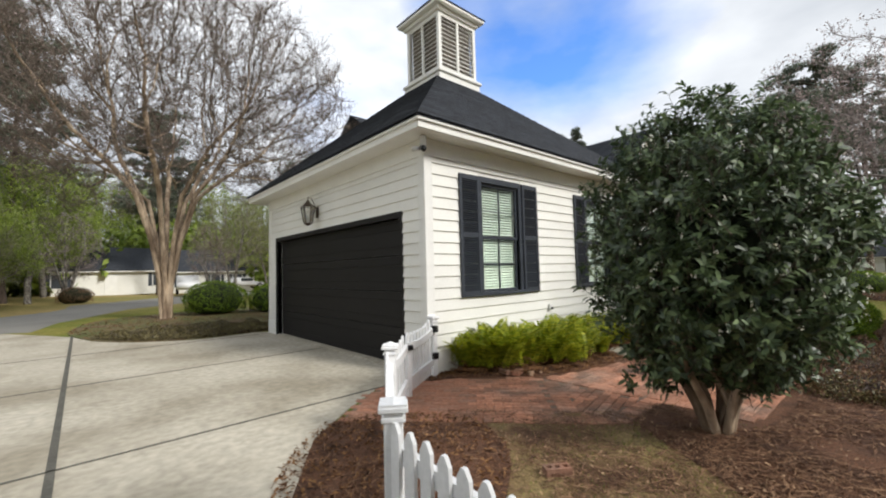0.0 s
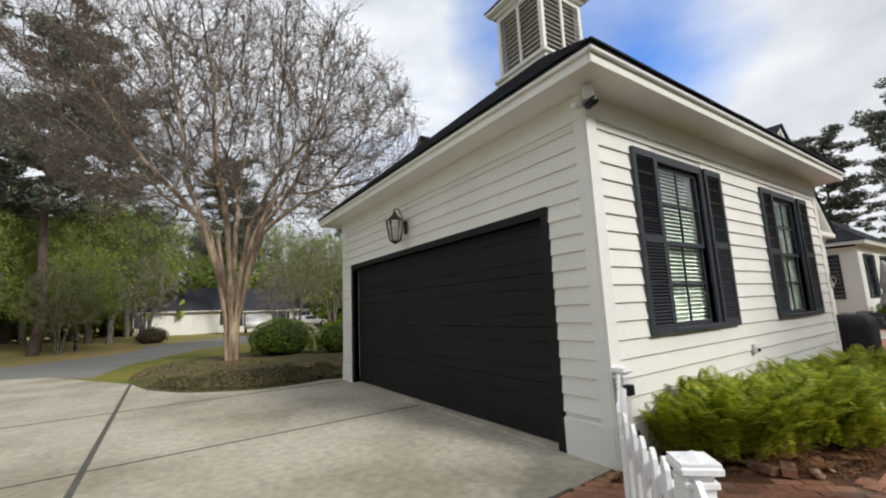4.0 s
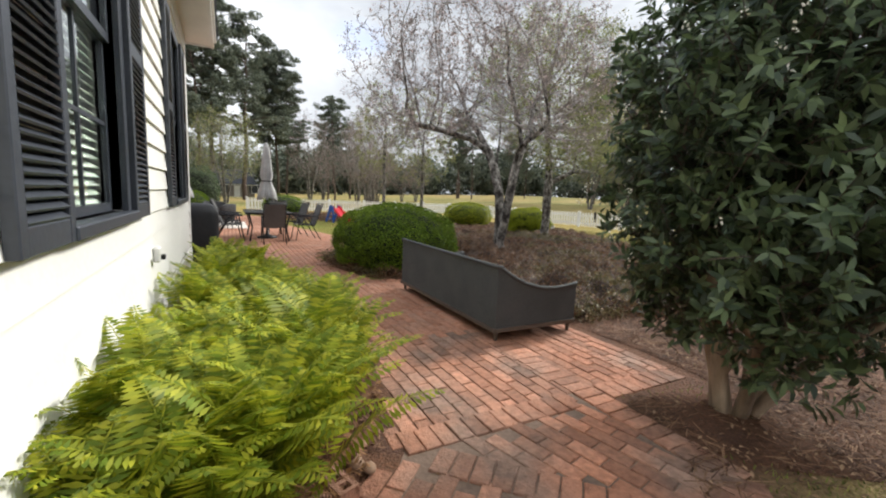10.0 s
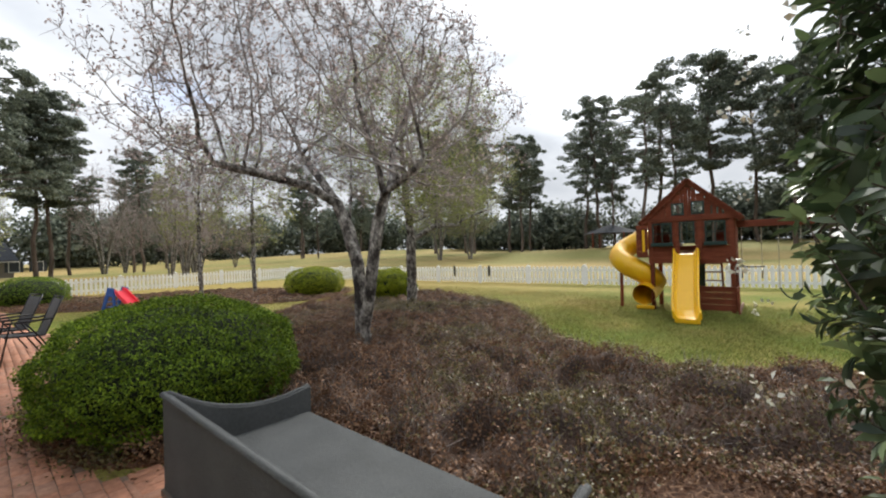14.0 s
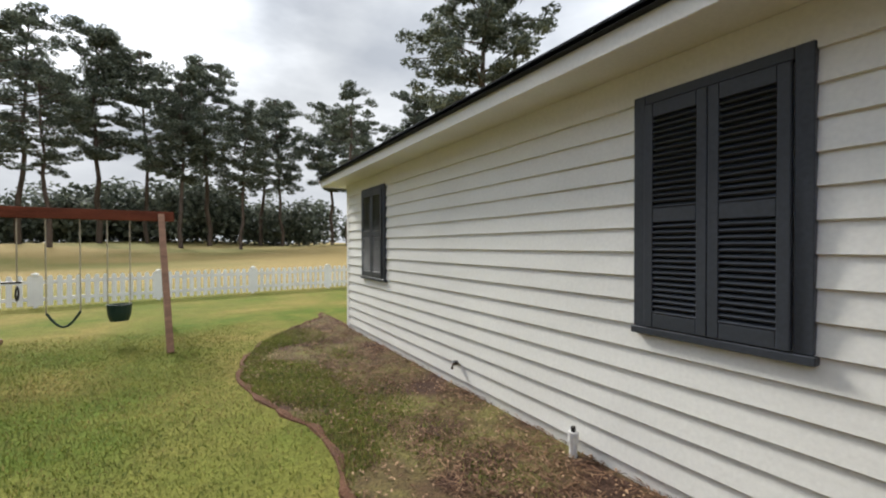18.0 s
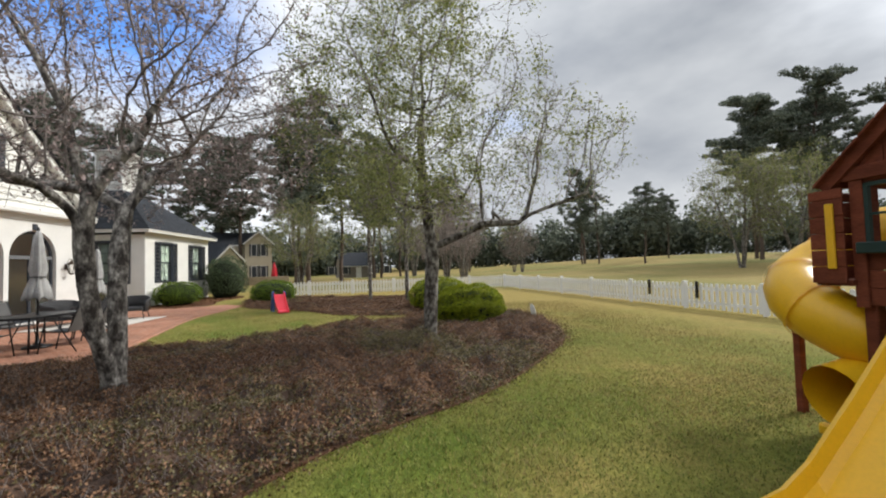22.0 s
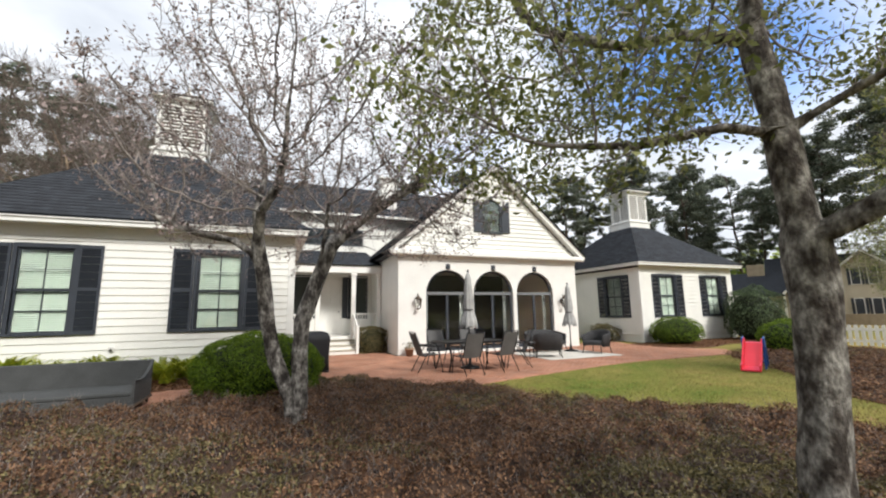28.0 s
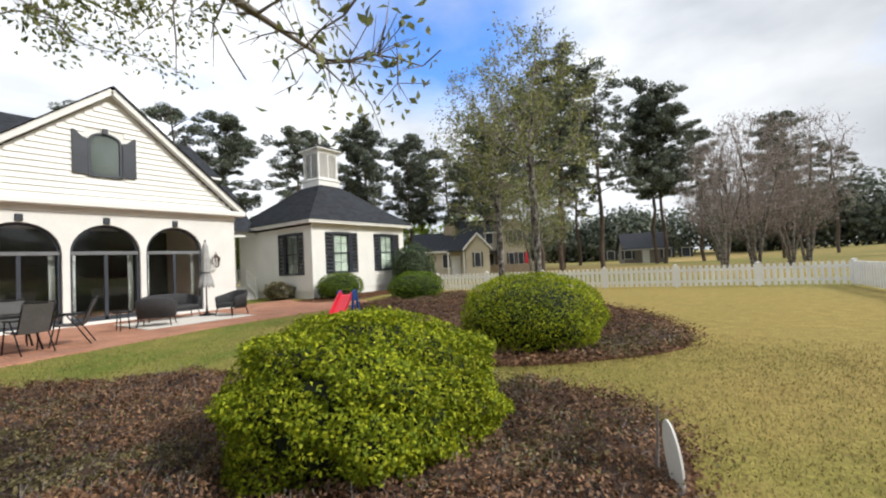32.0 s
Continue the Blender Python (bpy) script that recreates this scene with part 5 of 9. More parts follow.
def brick_slots():
    """Where the pavers lie: x, y, turn in degrees."""
    out = []
    L, W = 0.205, 0.102
    area = np.array(BRICK_AREA)
    band = [(0.93, -1.43), (-0.02, -2.34)]                      # soldier course across the walk
    bd = np.array(band[1]) - np.array(band[0])
    ang = math.degrees(math.atan2(bd[1], bd[0]))
    blen = np.linalg.norm(bd)
    bd = bd / blen
    bn = np.array([-bd[1], bd[0]])
    def west_of_band(p):
        return (p - np.array(band[0])) @ bn
    side0 = west_of_band(np.array([-0.5, -0.8]))
    sgn = 1.0 if side0 > 0 else -1.0
    # soldier border rows
    taken = []
    def soldier(a, b, inset):
        a, b = np.array(a, dtype=float), np.array(b, dtype=float)
        d = b - a
        n = int(np.linalg.norm(d) / W)
        d = d / np.linalg.norm(d)
        nrm = np.array([-d[1], d[0]])
        for k in range(n):
            p = a + d * (k + 0.5) * W + nrm * inset
            out.append((p[0], p[1], math.degrees(math.atan2(nrm[1], nrm[0])), 0.005))
        taken.append((a, d, np.linalg.norm(b - a), nrm, inset))
    soldier((0.93, -1.43), (-0.02, -2.34), 0.0)
    soldier((1.105, -1.32), (1.105, -2.62), 0.0)
    soldier((0.16, -2.725), (5.2, -2.725), 0.0)
    soldier((1.105, -2.84), (1.105, -3.74), 0.0)
    soldier((-1.76, -0.76), (0.10, -2.82), 0.11)
    soldier((10.0, -3.95), (11.2, -3.57), 0.11)
    soldier((11.2, -3.55), (14.7, -2.74), 0.11)
    soldier((14.7, -2.72), (16.4, -2.46), 0.11)
    soldier((16.4, -2.45), (20.6, -2.5), 0.11)
    def free(p, rad=-0.035):
        for a, d, ln, nrm, inset in taken:
            q = p - a - nrm * inset
            u, v = q @ d, q @ nrm
            if -0.02 < u < ln + 0.02 and abs(v) < 0.10 + rad:
                return False
        return True
    # running bond along x east of the band
    y = -3.86
    row = 0
    cand = []
    while y < 5.2:
        x = -2.0 + (0.5 * L if row % 2 else 0.0)
        while x < 22:
            cand.append((x, y, 0.0))
            x += L
        y += W
        row += 1
    # the wedge between band and border is laid askew
    ta = math.radians(13)
    f1, f2 = np.array([math.cos(ta), math.sin(ta)]), np.array([-math.sin(ta), math.cos(ta)])
    for i in range(-14, 8):
        for j in range(-10, 4):
            p = np.array([1.0, -1.9]) + f1 * (j + (0.5 if i % 2 else 0)) * L + f2 * i * W
            if p[0] < 0.985 and p[1] > -2.615 and west_of_band(p) * sgn < -0.10:
                cand.append((p[0], p[1], 13.0))
    # diagonal running bond between gate and band
    c0 = np.array([-1.0, -1.2])
    e1, e2 = bd, bn
    for i in range(-26, 27):
        for j in range(-16, 17):
            p = c0 + e2 * (j + (0.5 if i % 2 else 0)) * L + e1 * i * W
            if west_of_band(p) * sgn > 0.07:
                cand.append((p[0], p[1], ang + 90))
    cand = np.array(cand)
    pts = cand[:, :2]
    ok = inside(area, pts)
    ed = edge_distance(area, pts)
    west = (pts - np.array(band[0])) @ bn * sgn
    diag = np.abs(cand[:, 2]) > 0.01
    ok &= ed > 0.015
    ok &= diag | (west < -0.06) & (pts[:, 0] > 1.02)
    for k in np.nonzero(ok)[0]:
        if free(pts[k]):
            out.append((*cand[k], 0.0))
    return out


slots = brick_slots()
slots.sort(key=lambda s: (s[0] - 0.9) ** 2 + (s[1] + 2.3) ** 2)
rb = random.Random(4)
NEAR_BRICKS = slots[:300]
FAR_BRICKS = slots[300:]
fv, ff = [], []
for x, y, a, dz0 in FAR_BRICKS:
    c, s = math.cos(radians(a + rb.gauss(0, 0.7))), math.sin(radians(a + rb.gauss(0, 0.7)))
    z = 0.013 + dz0 + rb.uniform(-0.003, 0.002)
    i = len(fv)
    for hx, hy, dz in ((0.1005, 0.049, -0.03), (0.0995, 0.048, -0.004), (0.0955, 0.0445, 0.0)):
        for ux, uy in ((-1, -1), (1, -1), (1, 1), (-1, 1)):
            px, py = ux * hx, uy * hy
            fv.append((x + px * c - py * s, y + px * s + py * c, z + dz))
    for r in (0, 4):
        for k in range(4):
            ff.append((i + r + k, i + r + (k + 1) % 4, i + r + 4 + (k + 1) % 4, i + r + 4 + k))
    ff.append((i + 8, i + 9, i + 10, i + 11))
part("bricks", soup("bricks", fv, ff, M_BRICK_J), M_BRICK_J, walk_th, kind="stuff")


def lay_near_bricks():
    for x, y, a, dz0 in NEAR_BRICKS:
        ob = new("brick", paver(rb.randrange(4)))
        ob.parent = walk_th
        ob.matrix_basis = pose(x, y, 0.013 + dz0 + rb.uniform(-0.003, 0.002), rb.gauss(0, 0.5), rb.gauss(0, 0.5), a + rb.gauss(0, 0.8))


# ---- beds: mulch and soil ----
BED_A = smooth_outline([(4.95, -3.95), (5.2, -2.75), (6.2, -2.25), (7.6, -2.3), (8.9, -3.3), (10.0, -4.25), (11.0, -6.0), (12.3, -7.6), (13.4, -9.3), (14.0, -11.2), (13.9, -12.6), (12.6, -13.15), (9.8, -12.75), (7.9, -11.6), (6.3, -10.3),
                        (5.1, -8.75), (4.1, -7.95), (3.1, -7.25), (2.3, -7.35), (1.75, -7.85), (1.2, -8.05), (0.75, -7.5), (0.6, -6.4), (0.9, -5.6), (1.5, -5.25), (2.1, -5.15), (2.45, -4.6), (2.42, -4.1), (2.75, -3.9), (3.6, -3.9)], 6)
BED_B = smooth_outline([(20.6, -2.6), (19.3, -3.1), (17.2, -5.7), (15.4, -7.3), (14.6, -9.2), (14.6, -10.6), (15.4, -11.8), (16.9, -12.8), (19.0, -12.2), (21.2, -10.6), (23.4, -7.0), (24.4, -4.0), (23.5, -1.8)], 6)
BED_FERN = smooth_outline([(0.12, -0.02), (0.38, -0.5), (0.85, -0.93), (1.35, -1.32), (2.55, -1.55), (4.4, -1.57), (5.55, -1.30), (6.35, -0.70), (6.7, -0.02)], 4)
BED_OLIVE = smooth_outline([(0.3, -2.88), (0.97, -2.88), (0.97, -3.8), (4.6, -3.82), (3.6, -4.9), (3.0, -5.9), (1.6, -7.0), (0.2, -7.5), (-0.9, -6.2), (-0.9, -4.6), (-0.3, -3.6)], 5)
BED_GATE = smooth_outline([(-1.6, -0.75), (-0.85, -1.55), (-1.1, -2.4), (-2.2, -3.3), (-2.6, -4.6), (-4.0, -4.9), (-3.75, -3.4), (-3.1, -2.1), (-2.25, -0.95)], 5)
BED_SHED = smooth_outline([(-2.44, -5.5), (-1.6, -6.4), (-0.85, -7.7), (-0.9, -8.9), (-0.6, -9.9), (-0.45, -11.1), (-0.9, -12.6), (-1.75, -13.8), (-2.2, -14.3), (-2.46, -14.2)], 6)
BED_WING = smooth_outline([(20.5, 0.4), (20.6, 1.9), (21.7, 2.25), (28.0, 2.25), (28.6, 1.0), (27.0, -0.2), (24.0, 0.0), (21.8, -0.6)], 5)
BED_ISLAND = smooth_outline([(0.3, 7.2), (-0.8, 7.02), (-1.65, 7.0), (-2.45, 7.4), (-3.2, 8.15), (-3.8, 9.5), (-4.1, 12.0), (-3.2, 15.4), (0.0, 17.0), (4.0, 16.0), (5.0, 11.0), (3.0, 7.2)], 5)
for nm, o, z, lab in (("mulch_bed", BED_A, 0.016, "brown mulch under the groundcover"), ("mulch_bed", BED_B, 0.016, "brown mulch bed round clipped shrubs"), ("mulch_bed", BED_FERN, 0.024, "mulched bed of ferns along the garage wall"),
                      ("mulch_bed", BED_OLIVE, 0.011, "leaf-strewn soil round the evergreen"), ("mulch_bed", BED_GATE, 0.009, "bare soil beside the gate"), ("mulch_bed", BED_WING, 0.014, "mulched bed against the house wing"),
                      ):
    outline_sheet(nm, o, z, M_SOIL, 0.05, lab, "mulch bed")
WORN = smooth_outline([(0.40, -2.75), (-0.25, -2.0), (-0.85, -1.35), (-1.15, -2.4), (-2.1, -3.3), (-2.3, -4.8), (-1.9, -6.0), (-0.9, -6.6), (-0.4, -5.0), (0.0, -3.6)], 5)
UNDER = [(0.2, -2.7), (1.15, -2.7), (1.15, -3.7), (5.0, -3.7), (5.0, -4.6), (1.0, -4.8), (0.1, -4.2)]
outline_sheet("mulch_bed", UNDER, 0.0075, M_SOIL, 0.03, "brown soil strip along the brick edge", "mulch bed")
UNDER2 = [(-0.05, -0.02), (0.0, -0.2), (0.3, -0.68), (0.75, -1.1), (1.3, -1.5), (2.55, -1.75), (4.4, -1.77), (5.65, -1.5), (6.5, -0.9), (6.86, -0.02)]
outline_sheet("mulch_bed", UNDER2, 0.0075, M_SOIL, 0.03, "brown soil under the ferns", "mulch bed")
m_worn = material("worn_dormant_turf", (0.15, 0.078, 0.042), 0.95, var=0.35, scale=1.8, fine=36, bump=1.0, bump_scale=60, tint=(0.215, 0.16, 0.065))
outline_sheet("worn_turf", WORN, 0.006, m_worn, 0.03, "thin dormant turf with bare red-brown soil", "worn turf")
m_island = material("mossy_mulch", (0.115, 0.13, 0.034), 0.95, var=0.3, scale=0.9, fine=30, bump=1.0, bump_scale=50, tint=(0.12, 0.072, 0.042))
outline_sheet("mulch_bed", BED_ISLAND, 0.03, m_island, 0.05, "grassy mulched island round a tall crape myrtle", "mulch bed")
m_shedsoil = material("bare_mulchy_soil", (0.105, 0.052, 0.030), 0.95, var=0.4, scale=1.6, fine=48, bump=1.0, bump_scale=70, tint=(0.150, 0.135, 0.040))
outline_sheet("mulch_bed", BED_SHED, 0.010, m_shedsoil, 0.04, "mossy bare soil along the outbuilding", "soil bed")
bm = bmesh.new()
tube(bm, [(p[0] + 0.02 * math.sin(i * 1.7), p[1], -0.012) for i, p in enumerate(BED_SHED[2:56])], [0.042 + 0.016 * math.sin(i * 2.3) for i in range(54)], 6)
tagged(part("soil_edge", bm, M_SOIL), "dug dark soil edge of the bed beside the lawn", "bed edge", kind="structure")

# ---- picket fences ----
picket_me = {}


def picket(h, w=0.075):
    key = (round(h, 2), w)
    if key not in picket_me:
        bm = bmesh.new()
        c = 0.022
        prism(bm, [(-w / 2, 0.0), (w / 2, 0.0), (w / 2, h - 0.045), (w / 2 - c, h - 0.008), (w / 2 - c - 0.006, h), (-w / 2 + c + 0.006, h), (-w / 2 + c, h - 0.008), (-w / 2, h - 0.045)], -0.011, 0.011, "y")
        picket_me[key] = mesh_of("picket", bm, M_FENCE)
    return picket_me[key]


def fence_post(parent, x, y, h, w=0.10, turn=0.0):
    p = new("post")
    p.parent = parent
    p.matrix_basis = pose(x, y, 0, 0, 0, turn)
    part("shaft", bx(-w / 2, -w / 2, -0.05, w / 2, w / 2, h - 0.06, 0.006), M_FENCE, p)
    bm = bmesh.new()
    box(bm, -w / 2 - 0.012, -w / 2 - 0.012, h - 0.11, w / 2 + 0.012, w / 2 + 0.012, h - 0.085, 0.004)
    box(bm, -w / 2 - 0.026, -w / 2 - 0.026, h - 0.06, w / 2 + 0.026, w / 2 + 0.026, h - 0.03, 0.006)
    prism(bm, [(-w / 2 - 0.02, -w / 2 - 0.02), (w / 2 + 0.02, -w / 2 - 0.02), (w / 2 + 0.02, w / 2 + 0.02), (-w / 2 - 0.02, w / 2 + 0.02)], h - 0.03, h - 0.018)
    lathe(bm, [(w * 0.66, h - 0.018), (w * 0.1, h + 0.006)], 4)
    part("cap", bm, M_FENCE, p)
    return p


def fence_run(parent, a, b, h0, h1, pitch=0.125, sag=0.0, w=0.075, z0=0.06):
    """Rails and pickets from a to b; heights run from h0 to h1 and dip by sag in the middle."""
    a, b = np.array(a, dtype=float), np.array(b, dtype=float)
    d = b - a
    ln = np.linalg.norm(d)
    turn = math.degrees(math.atan2(d[1], d[0]))
    n = max(2, int(round(ln / pitch)))
    for rz, k in ((0.22, 0.0), (0.78, 1.0)):
        bm = bmesh.new()
        pts = []
        for i in range(9):
            t = i / 8
            top = h0 + (h1 - h0) * t - sag * math.sin(math.pi * t) * k
            pts.append((a[0] + d[0] * t, a[1] + d[1] * t, z0 + (top - z0) * rz))
        sx, sy = -d[1] / ln * 0.018, d[0] / ln * 0.018
        pts = pts if sag * k else [pts[0], pts[-1]]
        rings = [[bm.verts.new((p[0] + sx * i, p[1] + sy * i, p[2] + 0.0425 * j)) for i, j in ((-1, -1), (1, -1), (1, 1), (-1, 1))] for p in pts]
        for r0, r1 in zip(rings, rings[1:]):
            for e in range(4):
                bm.faces.new((r0[e], r0[(e + 1) % 4], r1[(e + 1) % 4], r1[e]))
        bm.faces.new(rings[0][::-1])
        bm.faces.new(rings[-1])
        part("rail", bm, M_FENCE, parent)
    nx, ny = -d[1] / ln, d[0] / ln
    for i in range(n):
        t = (i + 0.5) / n
        h = h0 + (h1 - h0) * t - sag * math.sin(math.pi * t)
        o = new("picket", picket(h - z0, w))
        o.parent = parent
        o.matrix_basis = pose(a[0] + d[0] * t - nx * 0.030, a[1] + d[1] * t - ny * 0.030, z0, 0, 0, turn)


P_GAR, P_STILE, P_A, P_B, P_C = (0.03, -0.085), (-0.90, -0.70), (-1.655, -1.476), (-2.60, -2.90), (-2.62, -5.50)
gate = thing("garden_gate", "white picket garden gate, closed, with black hinges and latch", "gate")
fence_run(gate, (-0.04, -0.14), (-0.86, -0.665), 0.86, 0.80, 0.118, 0.06)
bm = bmesh.new()
beam(bm, (-0.87, -0.675, 0.05), (-0.87, -0.675, 0.60), 0.05, 0.07)
part("stile", bm, M_FENCE, gate)
for z in (0.28, 0.66):
    part("hinge", bx(-0.05, -0.20, z, 0.03, -0.135, z + 0.09, 0.006), M_DARKMETAL, gate, "black strap hinge")
part("latch", bx(-0.92, -0.76, 0.60, -0.84, -0.70, 0.66, 0.01), M_DARKMETAL, gate, "black gate latch")
nfence = thing("picket_fence", "white picket fence with capped posts beside the driveway", "fence")
fence_post(nfence, *P_GAR, 0.90, 0.085)
fence_run(nfence, (-0.93, -0.73), P_A, 0.80, 0.82, 0.165, 0.05)
fence_post(nfence, *P_A, 0.88, 0.10, 48)
fence_run(nfence, P_A, P_B, 0.82, 0.80, 0.122, 0.07)
fence_post(nfence, *P_B, 0.88, 0.10, 55)
fence_run(nfence, P_B, P_C, 0.78, 0.80, 0.122, 0.10)

F_N, F_E, F_S, F_W = (26.0, -1.6), (28.5, -16.5), (3.4, -19.5), (-14.0, -21.6)
def long_fence(name, label, a, b, bay=2.4):
    th = thing(name, label, "fence")
    a, b = np.array(a, dtype=float), np.array(b, dtype=float)
    k = int(np.linalg.norm(b - a) / bay)
    for i in range(k):
        p, q = a + (b - a) * i / k, a + (b - a) * (i + 1) / k
        fence_post(th, p[0], p[1], 0.87, 0.085, math.degrees(math.atan2(b[1] - a[1], b[0] - a[0])))
        fence_run(th, p, q, 0.80, 0.80, 0.185, 0.0, w=0.105, z0=0.05)
    return th
long_fence("picket_fence", "white picket fence along the east side of the yard", F_N, F_E)
long_fence("picket_fence", "white picket fence between lawn and golf course", F_E, F_S)
long_fence("picket_fence", "white picket fence running on behind the outbuilding", F_S, F_W)
for x, y in ((14.87, -18.08), (12.9, -18.32)):
    tagged(part("fence_bracket", bx(x - 0.05, y + 0.02, 0.35, x + 0.05, y + 0.075, 0.86, 0.01), M_DARKMETAL), "black gate hardware on a white fence post", "gate hardware")

# ---- plants ----
def ellipsoid_points(n, rng, c, r, power=2.3, low=-0.55):
    """Points and normals on a rounded, slightly boxy shell."""
    d = unit(rng.normal(0, 1, (n * 2, 3)))
    d = d[d[:, 2] > low][:n]
    k = (np.abs(d) ** power).sum(axis=1) ** (-1 / power)
    p = d * k[:, None]
    return np.asarray(c) + p * np.asarray(r), unit(d / np.asarray(r)), d


def core_mesh(name, c, r, mat, rng, low=-0.6, rough=0.05):
    bm = bmesh.new()
    bmesh.ops.create_icosphere(bm, subdivisions=4, radius=1.0)
    for v in bm.verts:
        d = v.co.normalized()
        k = 1 + rough * noise.noise(d * 4.0) + rough * 0.6 * noise.noise(d * 9.0)
        v.co = Vector((c[0] + d.x * r[0] * k, c[1] + d.y * r[1] * k, max(c[2] + d.z * r[2] * k, 0.03)))
    return mesh_of(name, bm, mat, True)


# near-black colour of an added core, standing for the shade deep in a shrub
M_CORE = material("shrub_core_shade", (0.012, 0.018, 0.006), 0.9, var=0.3, bump=0.5)


def boxwood(x, y, r, h, n, seed, mat, leaf=0.034, label="clipped round green boxwood shrub in the bed", rough=0.05, tuft=6.0, power=2.3):
    rng = np.random.default_rng(seed)
    th = thing("boxwood_shrub", label, "shrub", (x, y, 0))
    rz = h * 0.56
    c, rr = (0, 0, h - rz), (r * 0.97, r * 0.97, rz)
    # added solid core, coloured as the shade between the leaves
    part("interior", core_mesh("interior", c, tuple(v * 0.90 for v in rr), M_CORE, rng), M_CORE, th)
    p, nrm, d = ellipsoid_points(n, rng, c, rr, power)
    lump = 1 + rough * np.sin(d[:, 0] * 5 + seed) * np.cos(d[:, 1] * 6 + seed * 2) + rough * 0.8 * np.sin(d[:, 2] * 9 + d[:, 0] * 7) + rng.normal(0, 0.022, len(p))
    # leaves gather in small tufts with shade between them
    tufts = unit(rng.normal(0, 1, (int(9 * (r / 0.11) ** 2 * 0.5), 3))).astype(np.float32)
    near = np.concatenate([(chunk @ tufts.T).max(axis=1) for chunk in np.array_split(d.astype(np.float32), 24)])
    gap = np.arccos(np.clip(near, -1, 1)) * r / 0.11
    lump = lump + 0.03 - 0.085 * (0.11 / r) * np.clip(gap, 0, 1.3) ** 2 * tuft
    p = np.asarray(c) + (p - np.asarray(c)) * lump[:, None]
    keep = p[:, 2] > 0.03
    me = leaves("foliage", p[keep], nrm[keep] * 0.8 + np.array([0, 0, 0.35]), leaf, leaf * 0.55, mat, rng, jitter=0.75)
    part("foliage", me, mat, th)
    # twigs that stick out
    k = int(n * 0.10)
    q, nq, _ = ellipsoid_points(k, rng, c, tuple(v * 1.045 for v in rr), low=-0.2)
    part("sprig_layer", leaves("sprig_layer", q, nq + rng.normal(0, 0.4, q.shape), leaf * 1.1, leaf * 0.5, mat, rng, jitter=0.9), mat, th, kind="stuff")
    return th


boxwood(6.20, -3.25, 1.06, 1.13, 42000, 11, M_BOX, 0.030)
boxwood(12.13, -11.13, 0.9, 1.0, 42000, 12, M_BOXY, 0.032, "bright yellow-green boxwood shrub, loosely clipped, in the groundcover", 0.085)
boxwood(16.05, -10.75, 1.06, 1.10, 20000, 13, M_BOXY, 0.036, "bright green round boxwood shrub on a mulched mound", 0.05)
boxwood(22.3, 1.15, 0.98, 1.12, 7000, 14, M_BOX, 0.05, "clipped round boxwood shrub against the house wing")
boxwood(22.4, -3.2, 1.02, 1.05, 7000, 15, M_BOX, 0.05, "clipped round boxwood shrub at the end of the bed")
boxwood(0.4, 14.6, 1.15, 1.35, 7000, 16, M_BOX, 0.055, "dark green clipped shrub under the crape myrtle")
boxwood(2.4, 13.4, 1.0, 1.2, 6000, 17, M_BOX, 0.055, "dark green clipped shrub beside the garage")
boxwood(27.2, 0.9, 1.1, 2.35, 9000, 18, M_OLIVE, 0.07, "tall dark evergreen shrub at the wing's corner", 0.10)
loose = boxwood(21.05, 4.0, 0.62, 0.80, 4000, 19, M_JASMG, 0.055, "low loose shrub with a few white flowers against the wing", 0.16)
rng = np.random.default_rng(190)
part("flowers", leaves("flowers", np.array((0.05, -0.5, 0.35)) + rng.normal(0, 1, (60, 3)) * (0.2, 0.15, 0.15), unit(rng.normal(0, 1, (60, 3))), 0.06, 0.05, M_WHITEF, rng), M_WHITEF, loose, "white flowers")
boxwood(30.5, 4.5, 1.0, 1.1, 3000, 20, M_JASM, 0.06, "red-brown shrub beyond the wing", 0.1)
boxwood(-4.2, 33.0, 1.0, 1.1, 2500, 21, M_JASM, 0.06, "purple-leaved round shrub by the lane", 0.08)
boxwood(9.95, 4.40, 0.52, 0.95, 9000, 22, M_JASMG, 0.04, "small boxy olive hedge beside the porch steps", 0.05, 3.0, 6.0)


